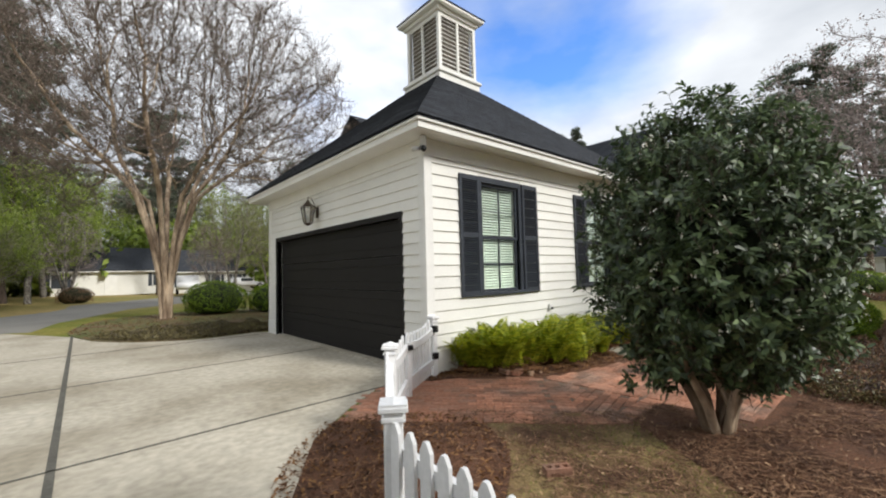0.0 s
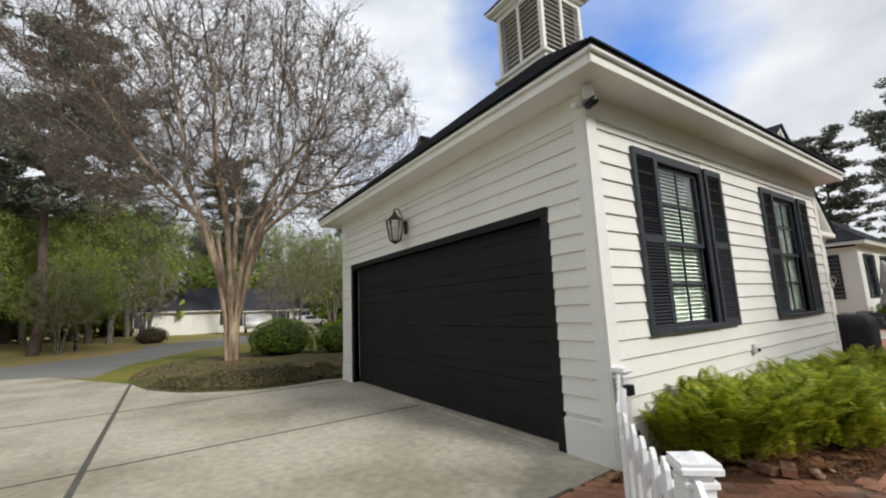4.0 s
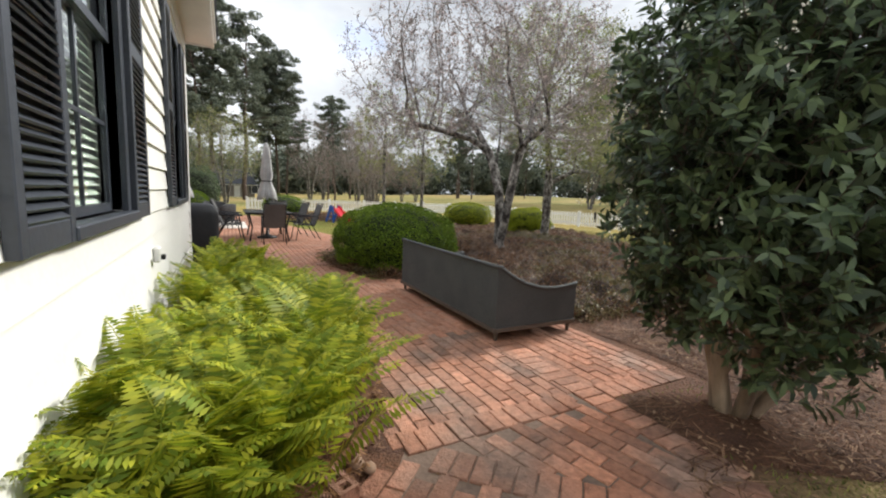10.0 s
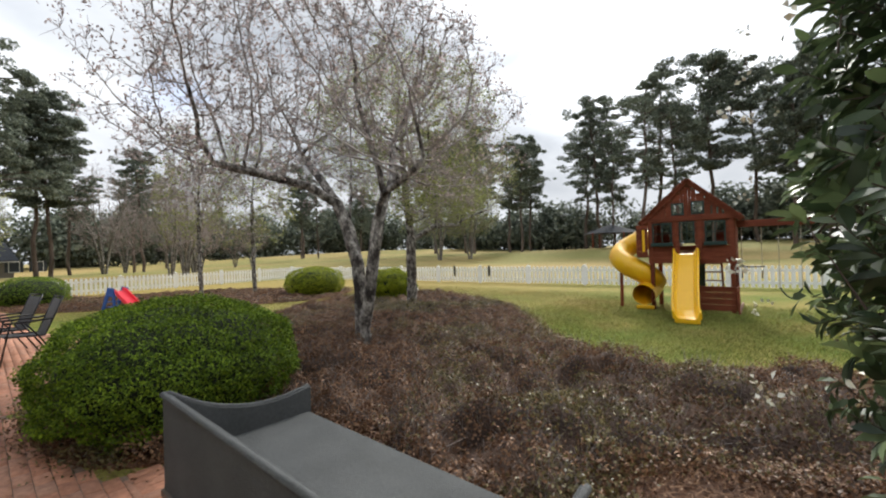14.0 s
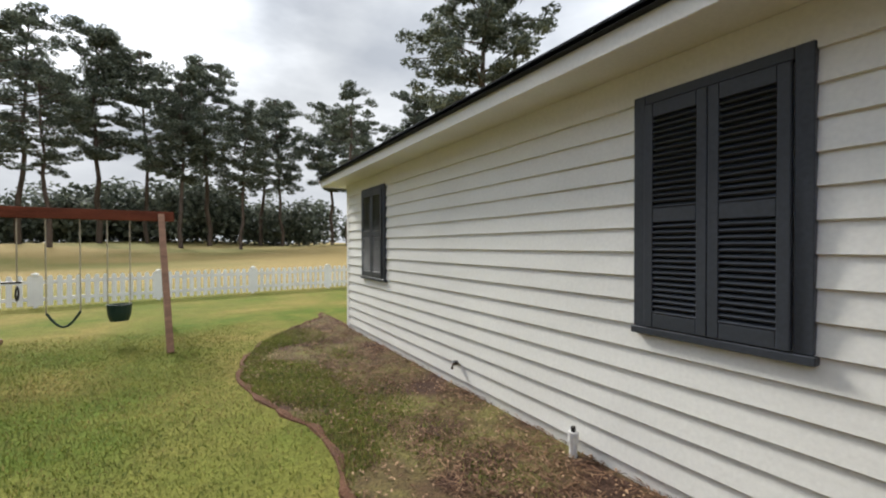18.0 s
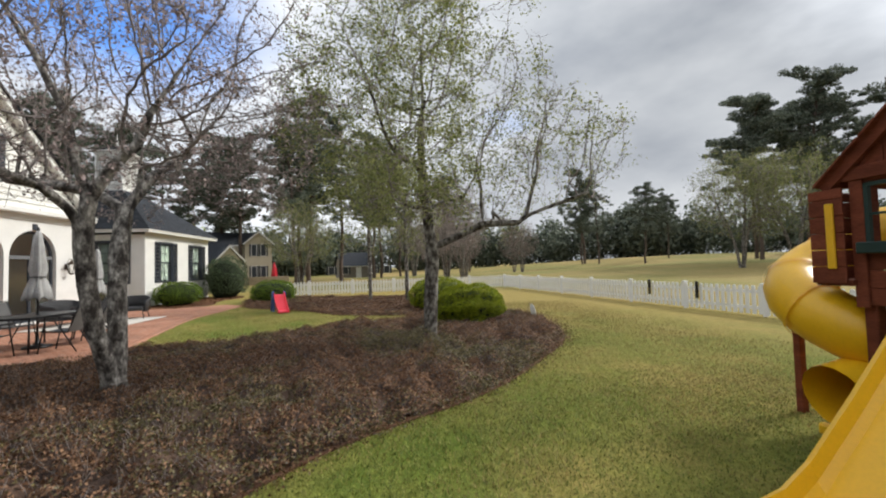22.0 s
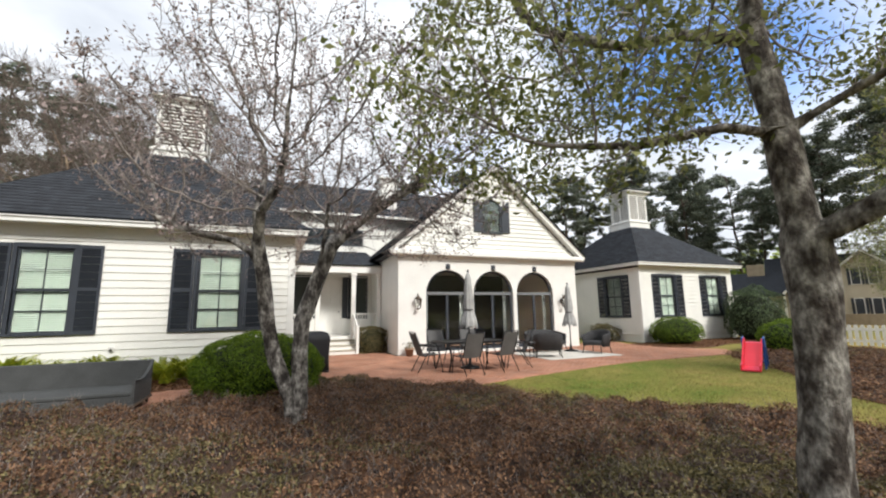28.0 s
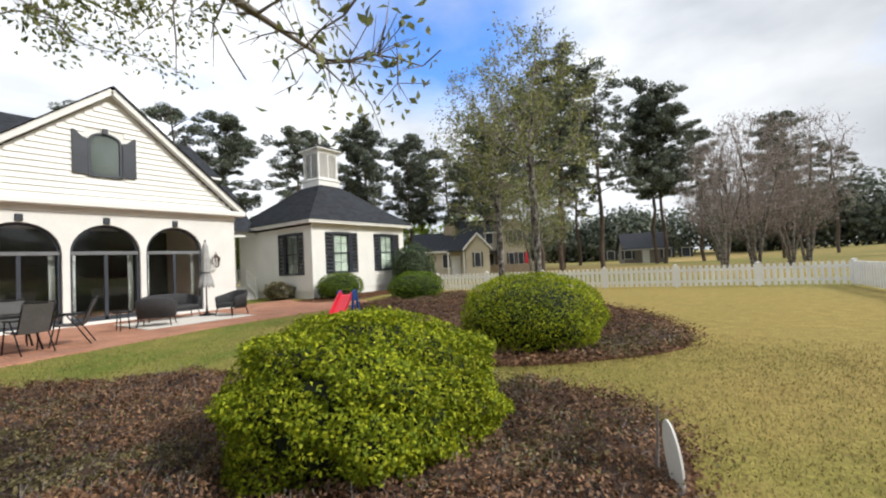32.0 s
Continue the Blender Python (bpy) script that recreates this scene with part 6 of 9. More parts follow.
def fern_mesh(seed, fronds, dry):
    rng = np.random.default_rng(seed)
    vs, fs, n = [], [], 0
    for f in range(fronds):
        az = rng.uniform(0, 2 * math.pi)
        ln = rng.uniform(0.60, 1.0) if not dry else rng.uniform(0.3, 0.55)
        lean = rng.uniform(0.05, 0.70) if not dry else rng.uniform(0.9, 1.5)
        base = rng.normal(0, 0.10, 2)
        h = np.array([math.cos(az), math.sin(az)])
        side = np.array([-h[1], h[0], 0])
        m = 32
        t = np.linspace(0.10, 1.0, m)
        # the rachis arches over
        out = ln * (np.sin(lean) * t * 0.75 + 0.22 * t ** 2.4)
        up = ln * (np.cos(lean * 0.8) * t * 1.05 - 0.30 * t ** 3)
        if dry:
            up = np.maximum(up * (1.15 if f % 4 == 0 else 0.4), 0.03)
        pts = np.stack([base[0] + h[0] * out, base[1] + h[1] * out, 0.04 + up], axis=1)
        w = 0.100 * np.sin(np.pi * np.clip(t * 0.93 + 0.07, 0, 1)) ** 0.8 * (ln / 0.8) + 0.006
        for i in range(m - 1):
            d = pts[i + 1] - pts[i]
            d = d / np.linalg.norm(d)
            nr = np.cross(side, d)
            for s in (-1, 1):
                tip = pts[i] + side * s * w[i] + d * w[i] * 0.35 - np.array([0, 0, 0.25]) * w[i] * (1 if not dry else 2.2) + rng.normal(0, 0.004, 3)
                q = 0.0095 * ln / 0.8
                mid = (pts[i] + tip) / 2 + nr * 0.004
                vs += [pts[i] - d * q * 0.7, mid - d * q, tip, mid + d * q]
                fs.append((n, n + 1, n + 2, n + 3))
                n += 4
        for i in range(0, m - 1, 3):
            j = min(i + 3, m - 1)
            vs += [pts[i] - side * 0.003, pts[i] + side * 0.003, pts[j] + side * 0.002, pts[j] - side * 0.002]
            fs.append((n, n + 1, n + 2, n + 3))
            n += 4
    return vs, fs


fern_src = []
for k in range(4):
    v, f = fern_mesh(30 + k, 44, False)
    v2, f2 = fern_mesh(50 + k, 13, True)
    th = thing("fern", "bright yellow-green fern with arching fronds and dry undergrowth", "fern", (0, 0, 0), group="ferns along the garage wall")
    part("fronds", soup("fronds", v, f, M_FERN), M_FERN, th)
    part("dry_fronds", soup("dry_fronds", v2, f2, M_FERN_DRY), M_FERN_DRY, th)
    fern_src.append(th)
rf = random.Random(8)
FERN_AT = [(0.95, -0.45), (1.25, -0.80), (1.65, -0.40), (1.70, -0.98), (2.05, -0.65), (2.25, -1.10), (2.45, -0.38), (2.70, -0.85), (1.35, -0.28), (2.85, -1.18), (2.05, -0.22), (3.05, -0.45), (0.74, -0.30), (0.58, -0.20), (0.92, -0.14), (1.3, -0.12), (0.80, -0.56), (2.0, -1.15), (3.2, -0.9), (1.0, -0.72),
           (3.75, -0.95), (4.0, -0.45), (4.35, -0.95), (4.55, -0.40), (4.9, -0.8), (5.2, -0.45), (5.45, -0.85), (5.8, -0.45)]
for k, (x, y) in enumerate(FERN_AT):
    s = rf.uniform(0.82, 1.05) * (1.0 if x < 3.2 else 0.88)
    m = pose(x, y, 0.02, 0, 0, rf.uniform(0, 360)) @ Matrix.Scale(s, 4)
    if k < 4:
        fern_src[k].matrix_basis = m
    else:
        copy_thing(fern_src[k % 4], m)


def scatter(poly, n, rng):
    poly = np.asarray(poly)
    lo, hi = poly.min(axis=0), poly.max(axis=0)
    p = rng.uniform(lo, hi, (int(n * 2.2), 2))
    return p[inside(poly, p)][:n]


def groundcover(name, poly, n, seed, height, mat, label, leaf=0.042, green=0.06, soft=0.5):
    """A low dense mat of small leaves over stems, higher in the middle, with an uneven top."""
    rng = np.random.default_rng(seed)
    def top(p):
        e = np.clip(edge_distance(poly, p) / soft, 0, 1)
        low = 1.0 - 0.42 * np.clip((p[:, 0] - 4.0) / 4.0, 0, 1)          # the mat is thinner under the trees
        pillow = np.abs(fnoise(p, 4.2, seed + 4)) ** 0.6 + 0.6 * np.abs(fnoise(p, 8.5, seed + 1)) ** 0.6
        return height * low * (0.35 + 0.65 * e ** 0.7) * np.clip(-0.10 + 0.40 * fnoise(p, 1.1, seed) + 0.35 * fnoise(p, 2.2, seed + 2) + 1.25 * pillow, 0.18, 2.0)
    th = thing(name, label, "groundcover", kind="stuff")
    # ragged mass underneath, its dark colour painting the shade between leaves
    lo, hi = np.asarray(poly).min(axis=0), np.asarray(poly).max(axis=0)
    st = 0.11
    xs, ys = np.arange(lo[0], hi[0] + st, st), np.arange(lo[1], hi[1] + st, st)
    gx, gy = np.meshgrid(xs, ys, indexing="ij")
    P = np.stack([gx.ravel(), gy.ravel()], axis=1)
    P = P + rng.uniform(-0.028, 0.028, P.shape)
    isin = inside(poly, P) & (edge_distance(poly, P) > 0.05)
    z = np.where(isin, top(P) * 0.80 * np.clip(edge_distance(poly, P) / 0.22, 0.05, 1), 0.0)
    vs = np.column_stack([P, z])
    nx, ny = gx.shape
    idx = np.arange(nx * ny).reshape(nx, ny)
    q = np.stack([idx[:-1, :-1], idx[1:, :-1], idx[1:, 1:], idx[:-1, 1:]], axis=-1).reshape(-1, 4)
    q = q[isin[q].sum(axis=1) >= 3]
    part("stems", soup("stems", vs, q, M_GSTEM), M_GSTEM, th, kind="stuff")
    p = scatter(poly, n, rng)
    h = top(p)
    p = p + rng.normal(0, 0.02, p.shape)
    pos = np.column_stack([p, h * rng.uniform(0.86, 1.06, len(p)) + 0.01])
    # a ragged fringe where the mat meets the edge
    ring = np.asarray(poly)
    k = rng.integers(0, len(ring), n // 12)
    fr = ring[k] + (np.roll(ring, -1, axis=0)[k] - ring[k]) * rng.uniform(0, 1, (len(k), 1)) + rng.normal(0, 0.11, (len(k), 2))
    pos = np.concatenate([pos, np.column_stack([fr, rng.uniform(0.02, 0.15, len(fr))])])
    p = np.concatenate([p, fr])
    # leaves lean with the slope of the mat
    d = 0.05
    gx1 = (top(p + np.array([d, 0.0])) - top(p - np.array([d, 0.0]))) / (2 * d) * 1.3
    gy1 = (top(p + np.array([0.0, d])) - top(p - np.array([0.0, d]))) / (2 * d)
    nr = np.column_stack([-gx1, -gy1, np.full(len(p), 0.8)])
    nr = nr / np.linalg.norm(nr, axis=1)[:, None]
    g = (fnoise(p, 0.9, seed + 9) + 0.5 * fnoise(p, 3.0, seed) + rng.normal(0, 0.30, len(p))) > (1.0 - green * 6)
    # pale flecks lying on top: fallen petals and painted glints of glossy leaves
    fp = scatter(poly, n // 450, rng)
    part("petals", leaves("petals", np.column_stack([fp, top(fp) * 1.06 + 0.01]), np.tile(np.array([[0, 0, 1.0]]), (len(fp), 1)), 0.017, 0.012, M_FLECK, rng, jitter=0.5), M_FLECK, th, kind="stuff")
    # thin upright stalks between the leaves
    sp = scatter(poly, n // 12, rng)
    sh = top(sp)
    az = rng.normal(0, 0.06, (len(sp), 2))
    part("stalks", tubes("stalks", np.column_stack([sp, sh * 0.6, sp + az, sh * rng.uniform(1.0, 1.35, len(sp)), np.full(len(sp), 0.0035), np.full(len(sp), 0.0015)]), M_TWIG, 3), M_TWIG, th, kind="stuff")
    part("foliage", leaves("foliage", pos[~g], nr[~g], leaf, leaf * 0.55, mat, rng, jitter=0.42), mat, th, kind="stuff")
    if g.any():
        part("green_foliage", leaves("green_foliage", pos[g], nr[g], leaf, leaf * 0.55, M_JASMG, rng, jitter=0.75), M_JASMG, th, kind="stuff")
    return th


M_FLECK = material("pale_fleck", (0.45, 0.40, 0.34), 0.8, var=0.15, bump=0)
# stem brown darkened to the shade seen through gaps in the leaves
M_GSTEM = material("shaded_stem_mat", (0.045, 0.026, 0.018), 0.95, var=0.4, scale=3, fine=50, bump=1.0, bump_scale=50, tint=(0.075, 0.045, 0.03))
groundcover("groundcover", BED_A, 240000, 3, 0.27, M_JASM, "purple-brown winter groundcover filling the bed", 0.033, green=0.115)
ISLAND_RIM = smooth_outline([(0.2, 7.25), (-0.8, 7.1), (-1.65, 7.08), (-2.4, 7.5), (-3.1, 8.2), (-3.55, 9.3), (-2.7, 9.6), (-1.7, 9.2), (-0.6, 8.6), (0.3, 8.1)], 4)
groundcover("groundcover", ISLAND_RIM, 22000, 7, 0.17, M_JASMG, "low olive-green groundcover round the island's edge", 0.045, green=0.5)
groundcover("groundcover", BED_B, 60000, 5, 0.20, M_JASM, "low purple-brown groundcover in the far bed", 0.05, green=0.03)


def litter(name, poly, n, seed, mat, size, label, cat):
    rng = np.random.default_rng(seed)
    p = scatter(poly, n, rng)
    pos = np.column_stack([p, np.full(len(p), 0.026) + rng.uniform(0, 0.015, len(p))])
    nr = np.tile(np.array([[0, 0, 1.0]]), (len(p), 1))
    return tagged(new(name, leaves(name, pos, nr, size, size * 0.45, mat, rng, jitter=0.35)), label, cat, kind="stuff")


litter("leaf_litter", BED_OLIVE, 1500, 61, M_STRAW, 0.036, "dry fallen leaves under the evergreen", "leaf litter")
litter("leaf_litter", WORN, 1200, 65, M_STRAW, 0.035, "dry leaves on the worn turf", "leaf litter")
litter("leaf_litter", BED_SHED, 3500, 64, M_STRAW, 0.035, "dry leaf bits on the soil beside the outbuilding", "leaf litter")
litter("leaf_litter", BED_FERN, 5000, 62, M_FERN_DRY, 0.06, "dry brown fern litter on the bed", "leaf litter")
litter("leaf_litter", BED_GATE, 3500, 63, M_FERN_DRY, 0.05, "dry leaves on the soil by the gate", "leaf litter")
litter("leaf_litter", BED_ISLAND, 3500, 65, M_FERN_DRY, 0.08, "pine straw under the crape myrtle", "leaf litter")
litter("leaf_litter", BED_WING, 4000, 66, M_FERN_DRY, 0.07, "dry leaves in the bed by the wing", "leaf litter")


def pine_straw(poly, n, seed, label, length=0.11, keep=None):
    """Fallen needles lying criss-cross in drifts."""
    rng = np.random.default_rng(seed)
    p = scatter(poly, n, rng)
    p = p[fnoise(p, 3.1, seed) + 0.5 * fnoise(p, 8.0, seed + 2) + rng.normal(0, 0.35, len(p)) > -0.25]
    if keep is not None:
        p = p[keep(p)]
    k = len(p)
    a = rng.uniform(0, 2 * math.pi, k)
    d = np.stack([np.cos(a), np.sin(a)], axis=1)
    ln = length * rng.uniform(0.5, 1.3, k)[:, None]
    w = 0.0022
    side = np.stack([-d[:, 1], d[:, 0]], axis=1) * w
    z0 = 0.014 + rng.uniform(0.0, 0.03, k)
    z1 = 0.014 + rng.uniform(0.0, 0.03, k)
    v = np.empty((k, 4, 3))
    v[:, 0] = np.column_stack([p - d * ln / 2 - side, z0])
    v[:, 1] = np.column_stack([p - d * ln / 2 + side, z0 + 0.002])
    v[:, 2] = np.column_stack([p + d * ln / 2 + side, z1 + 0.002])
    v[:, 3] = np.column_stack([p + d * ln / 2 - side, z1])
    return tagged(new("pine_straw", soup("pine_straw", v.reshape(-1, 3), np.arange(k * 4).reshape(k, 4), M_NEEDLE)), label, "pine straw", kind="stuff")


M_NEEDLE = leaf_material("fallen_brown_needle", (0.10, 0.045, 0.024), (0.235, 0.135, 0.075), 0.8, translucent=0.05)
pine_straw(BED_OLIVE, 26000, 161, "brown pine straw under the evergreen")
pine_straw(WORN, 9000, 162, "thin pine straw on the worn turf")
pine_straw(BED_FERN, 9000, 163, "brown fern stalks and straw on the fern bed", 0.14)
pine_straw(BED_GATE, 5000, 164, "brown straw on the soil by the gate")
pine_straw(BED_SHED, 16000, 165, "brown pine straw along the outbuilding's wall", 0.10, lambda p: p[:, 0] < SX + 1.1)


def lawn_blades(seed, n, region, keep_out, size, only=None):
    """Grass blades over a region, some green and some dormant, thinning at the rim."""
    rng = np.random.default_rng(seed)
    p = rng.uniform(region[0], region[1], (n, 2))
    ok = np.ones(len(p), dtype=bool)
    for k in keep_out:
        ok &= ~inside(k, p)
    if only is not None:
        ok &= inside(only, p) & (fnoise(p, 2.1, 3.0) + 0.7 * fnoise(p, 5.5, 1.0) + rng.normal(0, 0.25, len(p)) > -0.12)
        ok &= rng.uniform(0.3, 1.3, len(p)) < (p[:, 0] - SX) - 0.15
    else:
        lo, hi = np.array(region[0]), np.array(region[1])
        ok &= rng.uniform(0, 1.6, len(p)) < np.minimum(p - lo, hi - p).min(axis=1) + 0.05
    p = p[ok]
    dry = 0.30 * fnoise(p, 0.7, 5.0) + 0.25 * fnoise(p, 2.3, 2.0) + np.clip((p[:, 0] - 0.8 * p[:, 1] - 12) / 14, -0.1, 0.65) + rng.normal(0, 0.30, len(p)) > 0.33
    for mat, sel, label in ((M_GRASS, ~dry, "short patchy spring grass on the lawn"), (M_GRASS_DRY, dry, "dormant straw-coloured grass in the lawn")):
        q = p[sel]
        n = len(q)
        h = rng.uniform(0.4, 1.1, n) * size * (1 + 0.35 * fnoise(q, 1.3, seed))
        az = rng.uniform(0, 2 * math.pi, n)
        lean = rng.uniform(0.3, 1.1, n)
        d = np.stack([np.cos(az), np.sin(az)], axis=1)
        w = 0.0045
        v = np.empty((n, 3, 3))
        v[:, 0] = np.column_stack([q[:, 0] - d[:, 1] * w, q[:, 1] + d[:, 0] * w, np.zeros(n)])
        v[:, 1] = np.column_stack([q[:, 0] + d[:, 1] * w, q[:, 1] - d[:, 0] * w, np.zeros(n)])
        v[:, 2] = np.column_stack([q + d * (h * lean)[:, None], h])
        if only is not None:
            v[:, :, 2] += 0.010
        tagged(new("grass", soup("grass", v.reshape(-1, 3), np.arange(n * 3).reshape(n, 3), mat)), label, "grass", kind="stuff")


SHED_BOX = [(SX - 6, SY0), (SX, SY0), (SX, SY1), (SX - 6, SY1)]
lawn_blades(71, 190000, ((-1.2, -14.8), (7.0, -5.5)), (BED_A, BED_SHED, BED_OLIVE, SHED_BOX), 0.030)
lawn_blades(72, 130000, ((4.0, -16.5), (18.0, -8.5)), (BED_A, BED_B), 0.030)
lawn_blades(73, 60000, ((8.5, -10.0), (20.5, -2.4)), (BED_A, BED_B, BRICK_AREA), 0.030)
lawn_blades(74, 26000, ((-2.6, -6.5), (1.2, -2.2)), (BRICK_AREA, BED_GATE, BED_OLIVE, DRIVE, SHED_BOX), 0.035)
lawn_blades(75, 200000, ((-2.4, -14.0), (-0.3, -5.5)), (SHED_BOX,), 0.042, BED_SHED)


# ---- trees ----
def grow(segs, tips, p, d, length, radius, depth, rng, cfg):
    """One limb in a few bent pieces, then its children."""
    bits = 3 if depth > 1 else 2
    a = np.array(p, dtype=float)
    d = d / np.linalg.norm(d)
    r0 = radius
    for i in range(bits):
        d = d + rng.normal(0, cfg["kink"], 3) + np.array([0, 0, cfg["up"]])
        d = d / np.linalg.norm(d)
        b = a + d * length / bits
        r1 = radius * (1 - (1 - cfg["taper"]) * (i + 1) / bits)
        segs.append((*a, *b, r0, r1))
        if depth > 0 and i < bits - 1 and rng.random() < cfg["side"]:
            s = d + rng.normal(0, 1, 3) * cfg["spread"] * 1.15
            grow(segs, tips, b, s, length * cfg["ratio"] * rng.uniform(0.6, 0.95), r1 * 0.55, depth - 1, rng, cfg)
        a, r0 = b, r1
    if depth == 0:
        tips.append((*a, *d))
        return
    for k in range(cfg["fork"] if rng.random() > 0.25 else cfg["fork"] + 1):
        s = d + rng.normal(0, 1, 3) * cfg["spread"]
        grow(segs, tips, a, s, length * cfg["ratio"] * rng.uniform(0.8, 1.15), r1 * (0.78 if k == 0 else 0.66), depth - 1, rng, cfg)


def limbs(name, segs, mat, sides):
    """Joined limbs: one ring at every knot, shared by the pieces that meet there."""
    ring_of, vs, fs = {}, [], []
    def ring(p, d, r):
        key = tuple(np.round(p, 4))
        if key not in ring_of:
            x = np.array([1.0, 0, 0]) if abs(d[0]) < 0.93 else np.array([0, 1.0, 0])
            s = x - d * (x @ d)
            s = s / np.linalg.norm(s)
            u = np.cross(d, s)
            ring_of[key] = len(vs)
            for k in range(sides):
                a = 2 * math.pi * k / sides
                q = r * (1 + 0.10 * math.sin(3 * a + p[2] * 4) + 0.05 * math.sin(5 * a + p[2] * 9))
                vs.append(p + (s * math.cos(a) + u * math.sin(a)) * q)
        return ring_of[key]
    for g in segs:
        d = g[3:6] - g[0:3]
        d = d / max(np.linalg.norm(d), 1e-9)
        i, j = ring(g[0:3], d, g[6]), ring(g[3:6], d, g[7])
        for k in range(sides):
            fs.append((i + k, i + (k + 1) % sides, j + (k + 1) % sides, j + k))
    return soup(name, np.array(vs), np.array(fs), mat, smooth=True)


def build_tree(name, label, category, at, trunk_mat, twig_mat, segs, tips, leaf_mat, leaf, per_tip, seed, spread=0.12, thick=0.022, group=""):
    rng = np.random.default_rng(seed)
    th = thing(name, label, category, at, group=group)
    segs = np.array(segs)
    big = segs[:, 6] > thick
    part("trunk", limbs("trunk", segs[big], trunk_mat, 9), trunk_mat, th)
    if (~big).any():
        part("branchwork", tubes("branchwork", segs[~big], twig_mat, 3), twig_mat, th)
    if leaf_mat is not None and len(tips):
        t = np.array(tips)
        k = np.repeat(np.arange(len(t)), per_tip)
        pos = t[k, :3] + rng.normal(0, spread, (len(k), 3))
        part("crown", leaves("crown", pos, t[k, 3:6], leaf, leaf * 0.5, leaf_mat, rng, jitter=1.0), leaf_mat, th)
    return th


def dome(n, rng, c, r, low=-0.6, hollow=0.0):
    """Points that fill a rounded, uneven crown."""
    d = unit(rng.normal(0, 1, (n * 3, 3)))
    d = d[d[:, 2] > low][:n]
    k = 1 + 0.10 * np.sin(d[:, 0] * 4 + c[0]) * np.cos(d[:, 1] * 5) + 0.08 * np.sin(d[:, 2] * 6 + d[:, 0] * 5)
    q = rng.uniform(hollow ** 3, 1, len(d)) ** (1 / 3)
    return np.asarray(c) + d * (k * q)[:, None] * np.asarray(r)


def colonize(stems, goals, rng, step, kill, base_r, tip_r=0.004, rise=0.10, wander=0.12, rounds=160, reach=9.0):
    """Limbs that grow from the given stems towards a cloud of goals; returns limbs, twig ends and their directions."""
    node, parent = [], []
    for s in stems:
        s = np.asarray(s, dtype=float)
        # a stem that starts on another one is a fork of it
        last = next((k for k, q in enumerate(node) if np.linalg.norm(q - s[0]) < 1e-4), -1)
        for a, b in zip(s, s[1:]):
            m = max(1, int(np.linalg.norm(b - a) / step))
            for t in np.arange(0 if last < 0 else 1, m + 1) / m:
                node.append(a + (b - a) * t)
                parent.append(last)
                last = len(node) - 1
    node = np.array(node)
    parent = list(parent)
    live = np.asarray(goals, dtype=float)
    dist = np.full(len(live), 1e9)
    near = np.zeros(len(live), dtype=int)
    kids = np.zeros(len(node), dtype=int)
    fresh = np.arange(len(node))
    for _ in range(rounds):
        d2 = np.linalg.norm(live[:, None, :] - node[fresh][None, :, :], axis=2)
        j = d2.argmin(axis=1)
        m = d2[np.arange(len(live)), j]
        better = m < dist
        dist = np.where(better, m, dist)
        near = np.where(better, fresh[j], near)
        keep = dist > kill
        live, dist, near = live[keep], dist[keep], near[keep]
        if not len(live):
            break
        pull = np.zeros((len(node), 3))
        use = dist < reach
        np.add.at(pull, near[use], unit(live[use] - node[near[use]]))
        grow_at = np.nonzero((np.abs(pull).sum(axis=1) > 1e-6) & (kids < 3))[0]
        if not len(grow_at):
            break
        d = unit(unit(pull[grow_at]) + rng.normal(0, wander, (len(grow_at), 3)) + np.array([0, 0, rise]))
        kids[grow_at] += 1
        n0 = len(node)
        node = np.concatenate([node, node[grow_at] + d * step])
        kids = np.concatenate([kids, np.zeros(len(grow_at), dtype=int)])
        parent += list(grow_at)
        fresh = np.arange(n0, len(node))
    par = np.array(parent)
    w = np.zeros(len(node))
    has = np.bincount(par[par >= 0], minlength=len(node)) > 0
    w[~has] = 1
    for k in range(len(node) - 1, -1, -1):
        if par[k] >= 0:
            w[par[k]] += w[k]
    power = math.log(base_r / tip_r) / math.log(max(w.max(), 2))
    r = tip_r * np.maximum(w, 1) ** power
    ok = np.nonzero(par >= 0)[0]
    segs = np.column_stack([node[par[ok]], node[ok], np.minimum(r[par[ok]], r[ok] * 1.5), r[ok]])
    ends = np.nonzero(~has & (par >= 0))[0]
    thin = ok[r[ok] < tip_r * 3.2]
    tips = np.column_stack([node[ends], unit(node[ends] - node[par[ends]])])
    shoots = np.column_stack([node[thin], unit(node[thin] - node[par[thin]])])
    return segs, tips, shoots


def sprigs(at, rng, n, length, r=0.003, up=0.35, spread=0.8):
    """Short side twigs on the thin limbs; returns limbs and their ends."""
    k = rng.integers(0, len(at), n)
    d = unit(at[k, 3:6] + rng.normal(0, spread, (n, 3)) + np.array([0, 0, up]))
    ln = length * rng.uniform(0.5, 1.3, n)
    e = at[k, :3] + d * ln[:, None]
    return np.column_stack([at[k, :3], e, np.full(n, r), np.full(n, r * 0.5)]), np.column_stack([e, d])


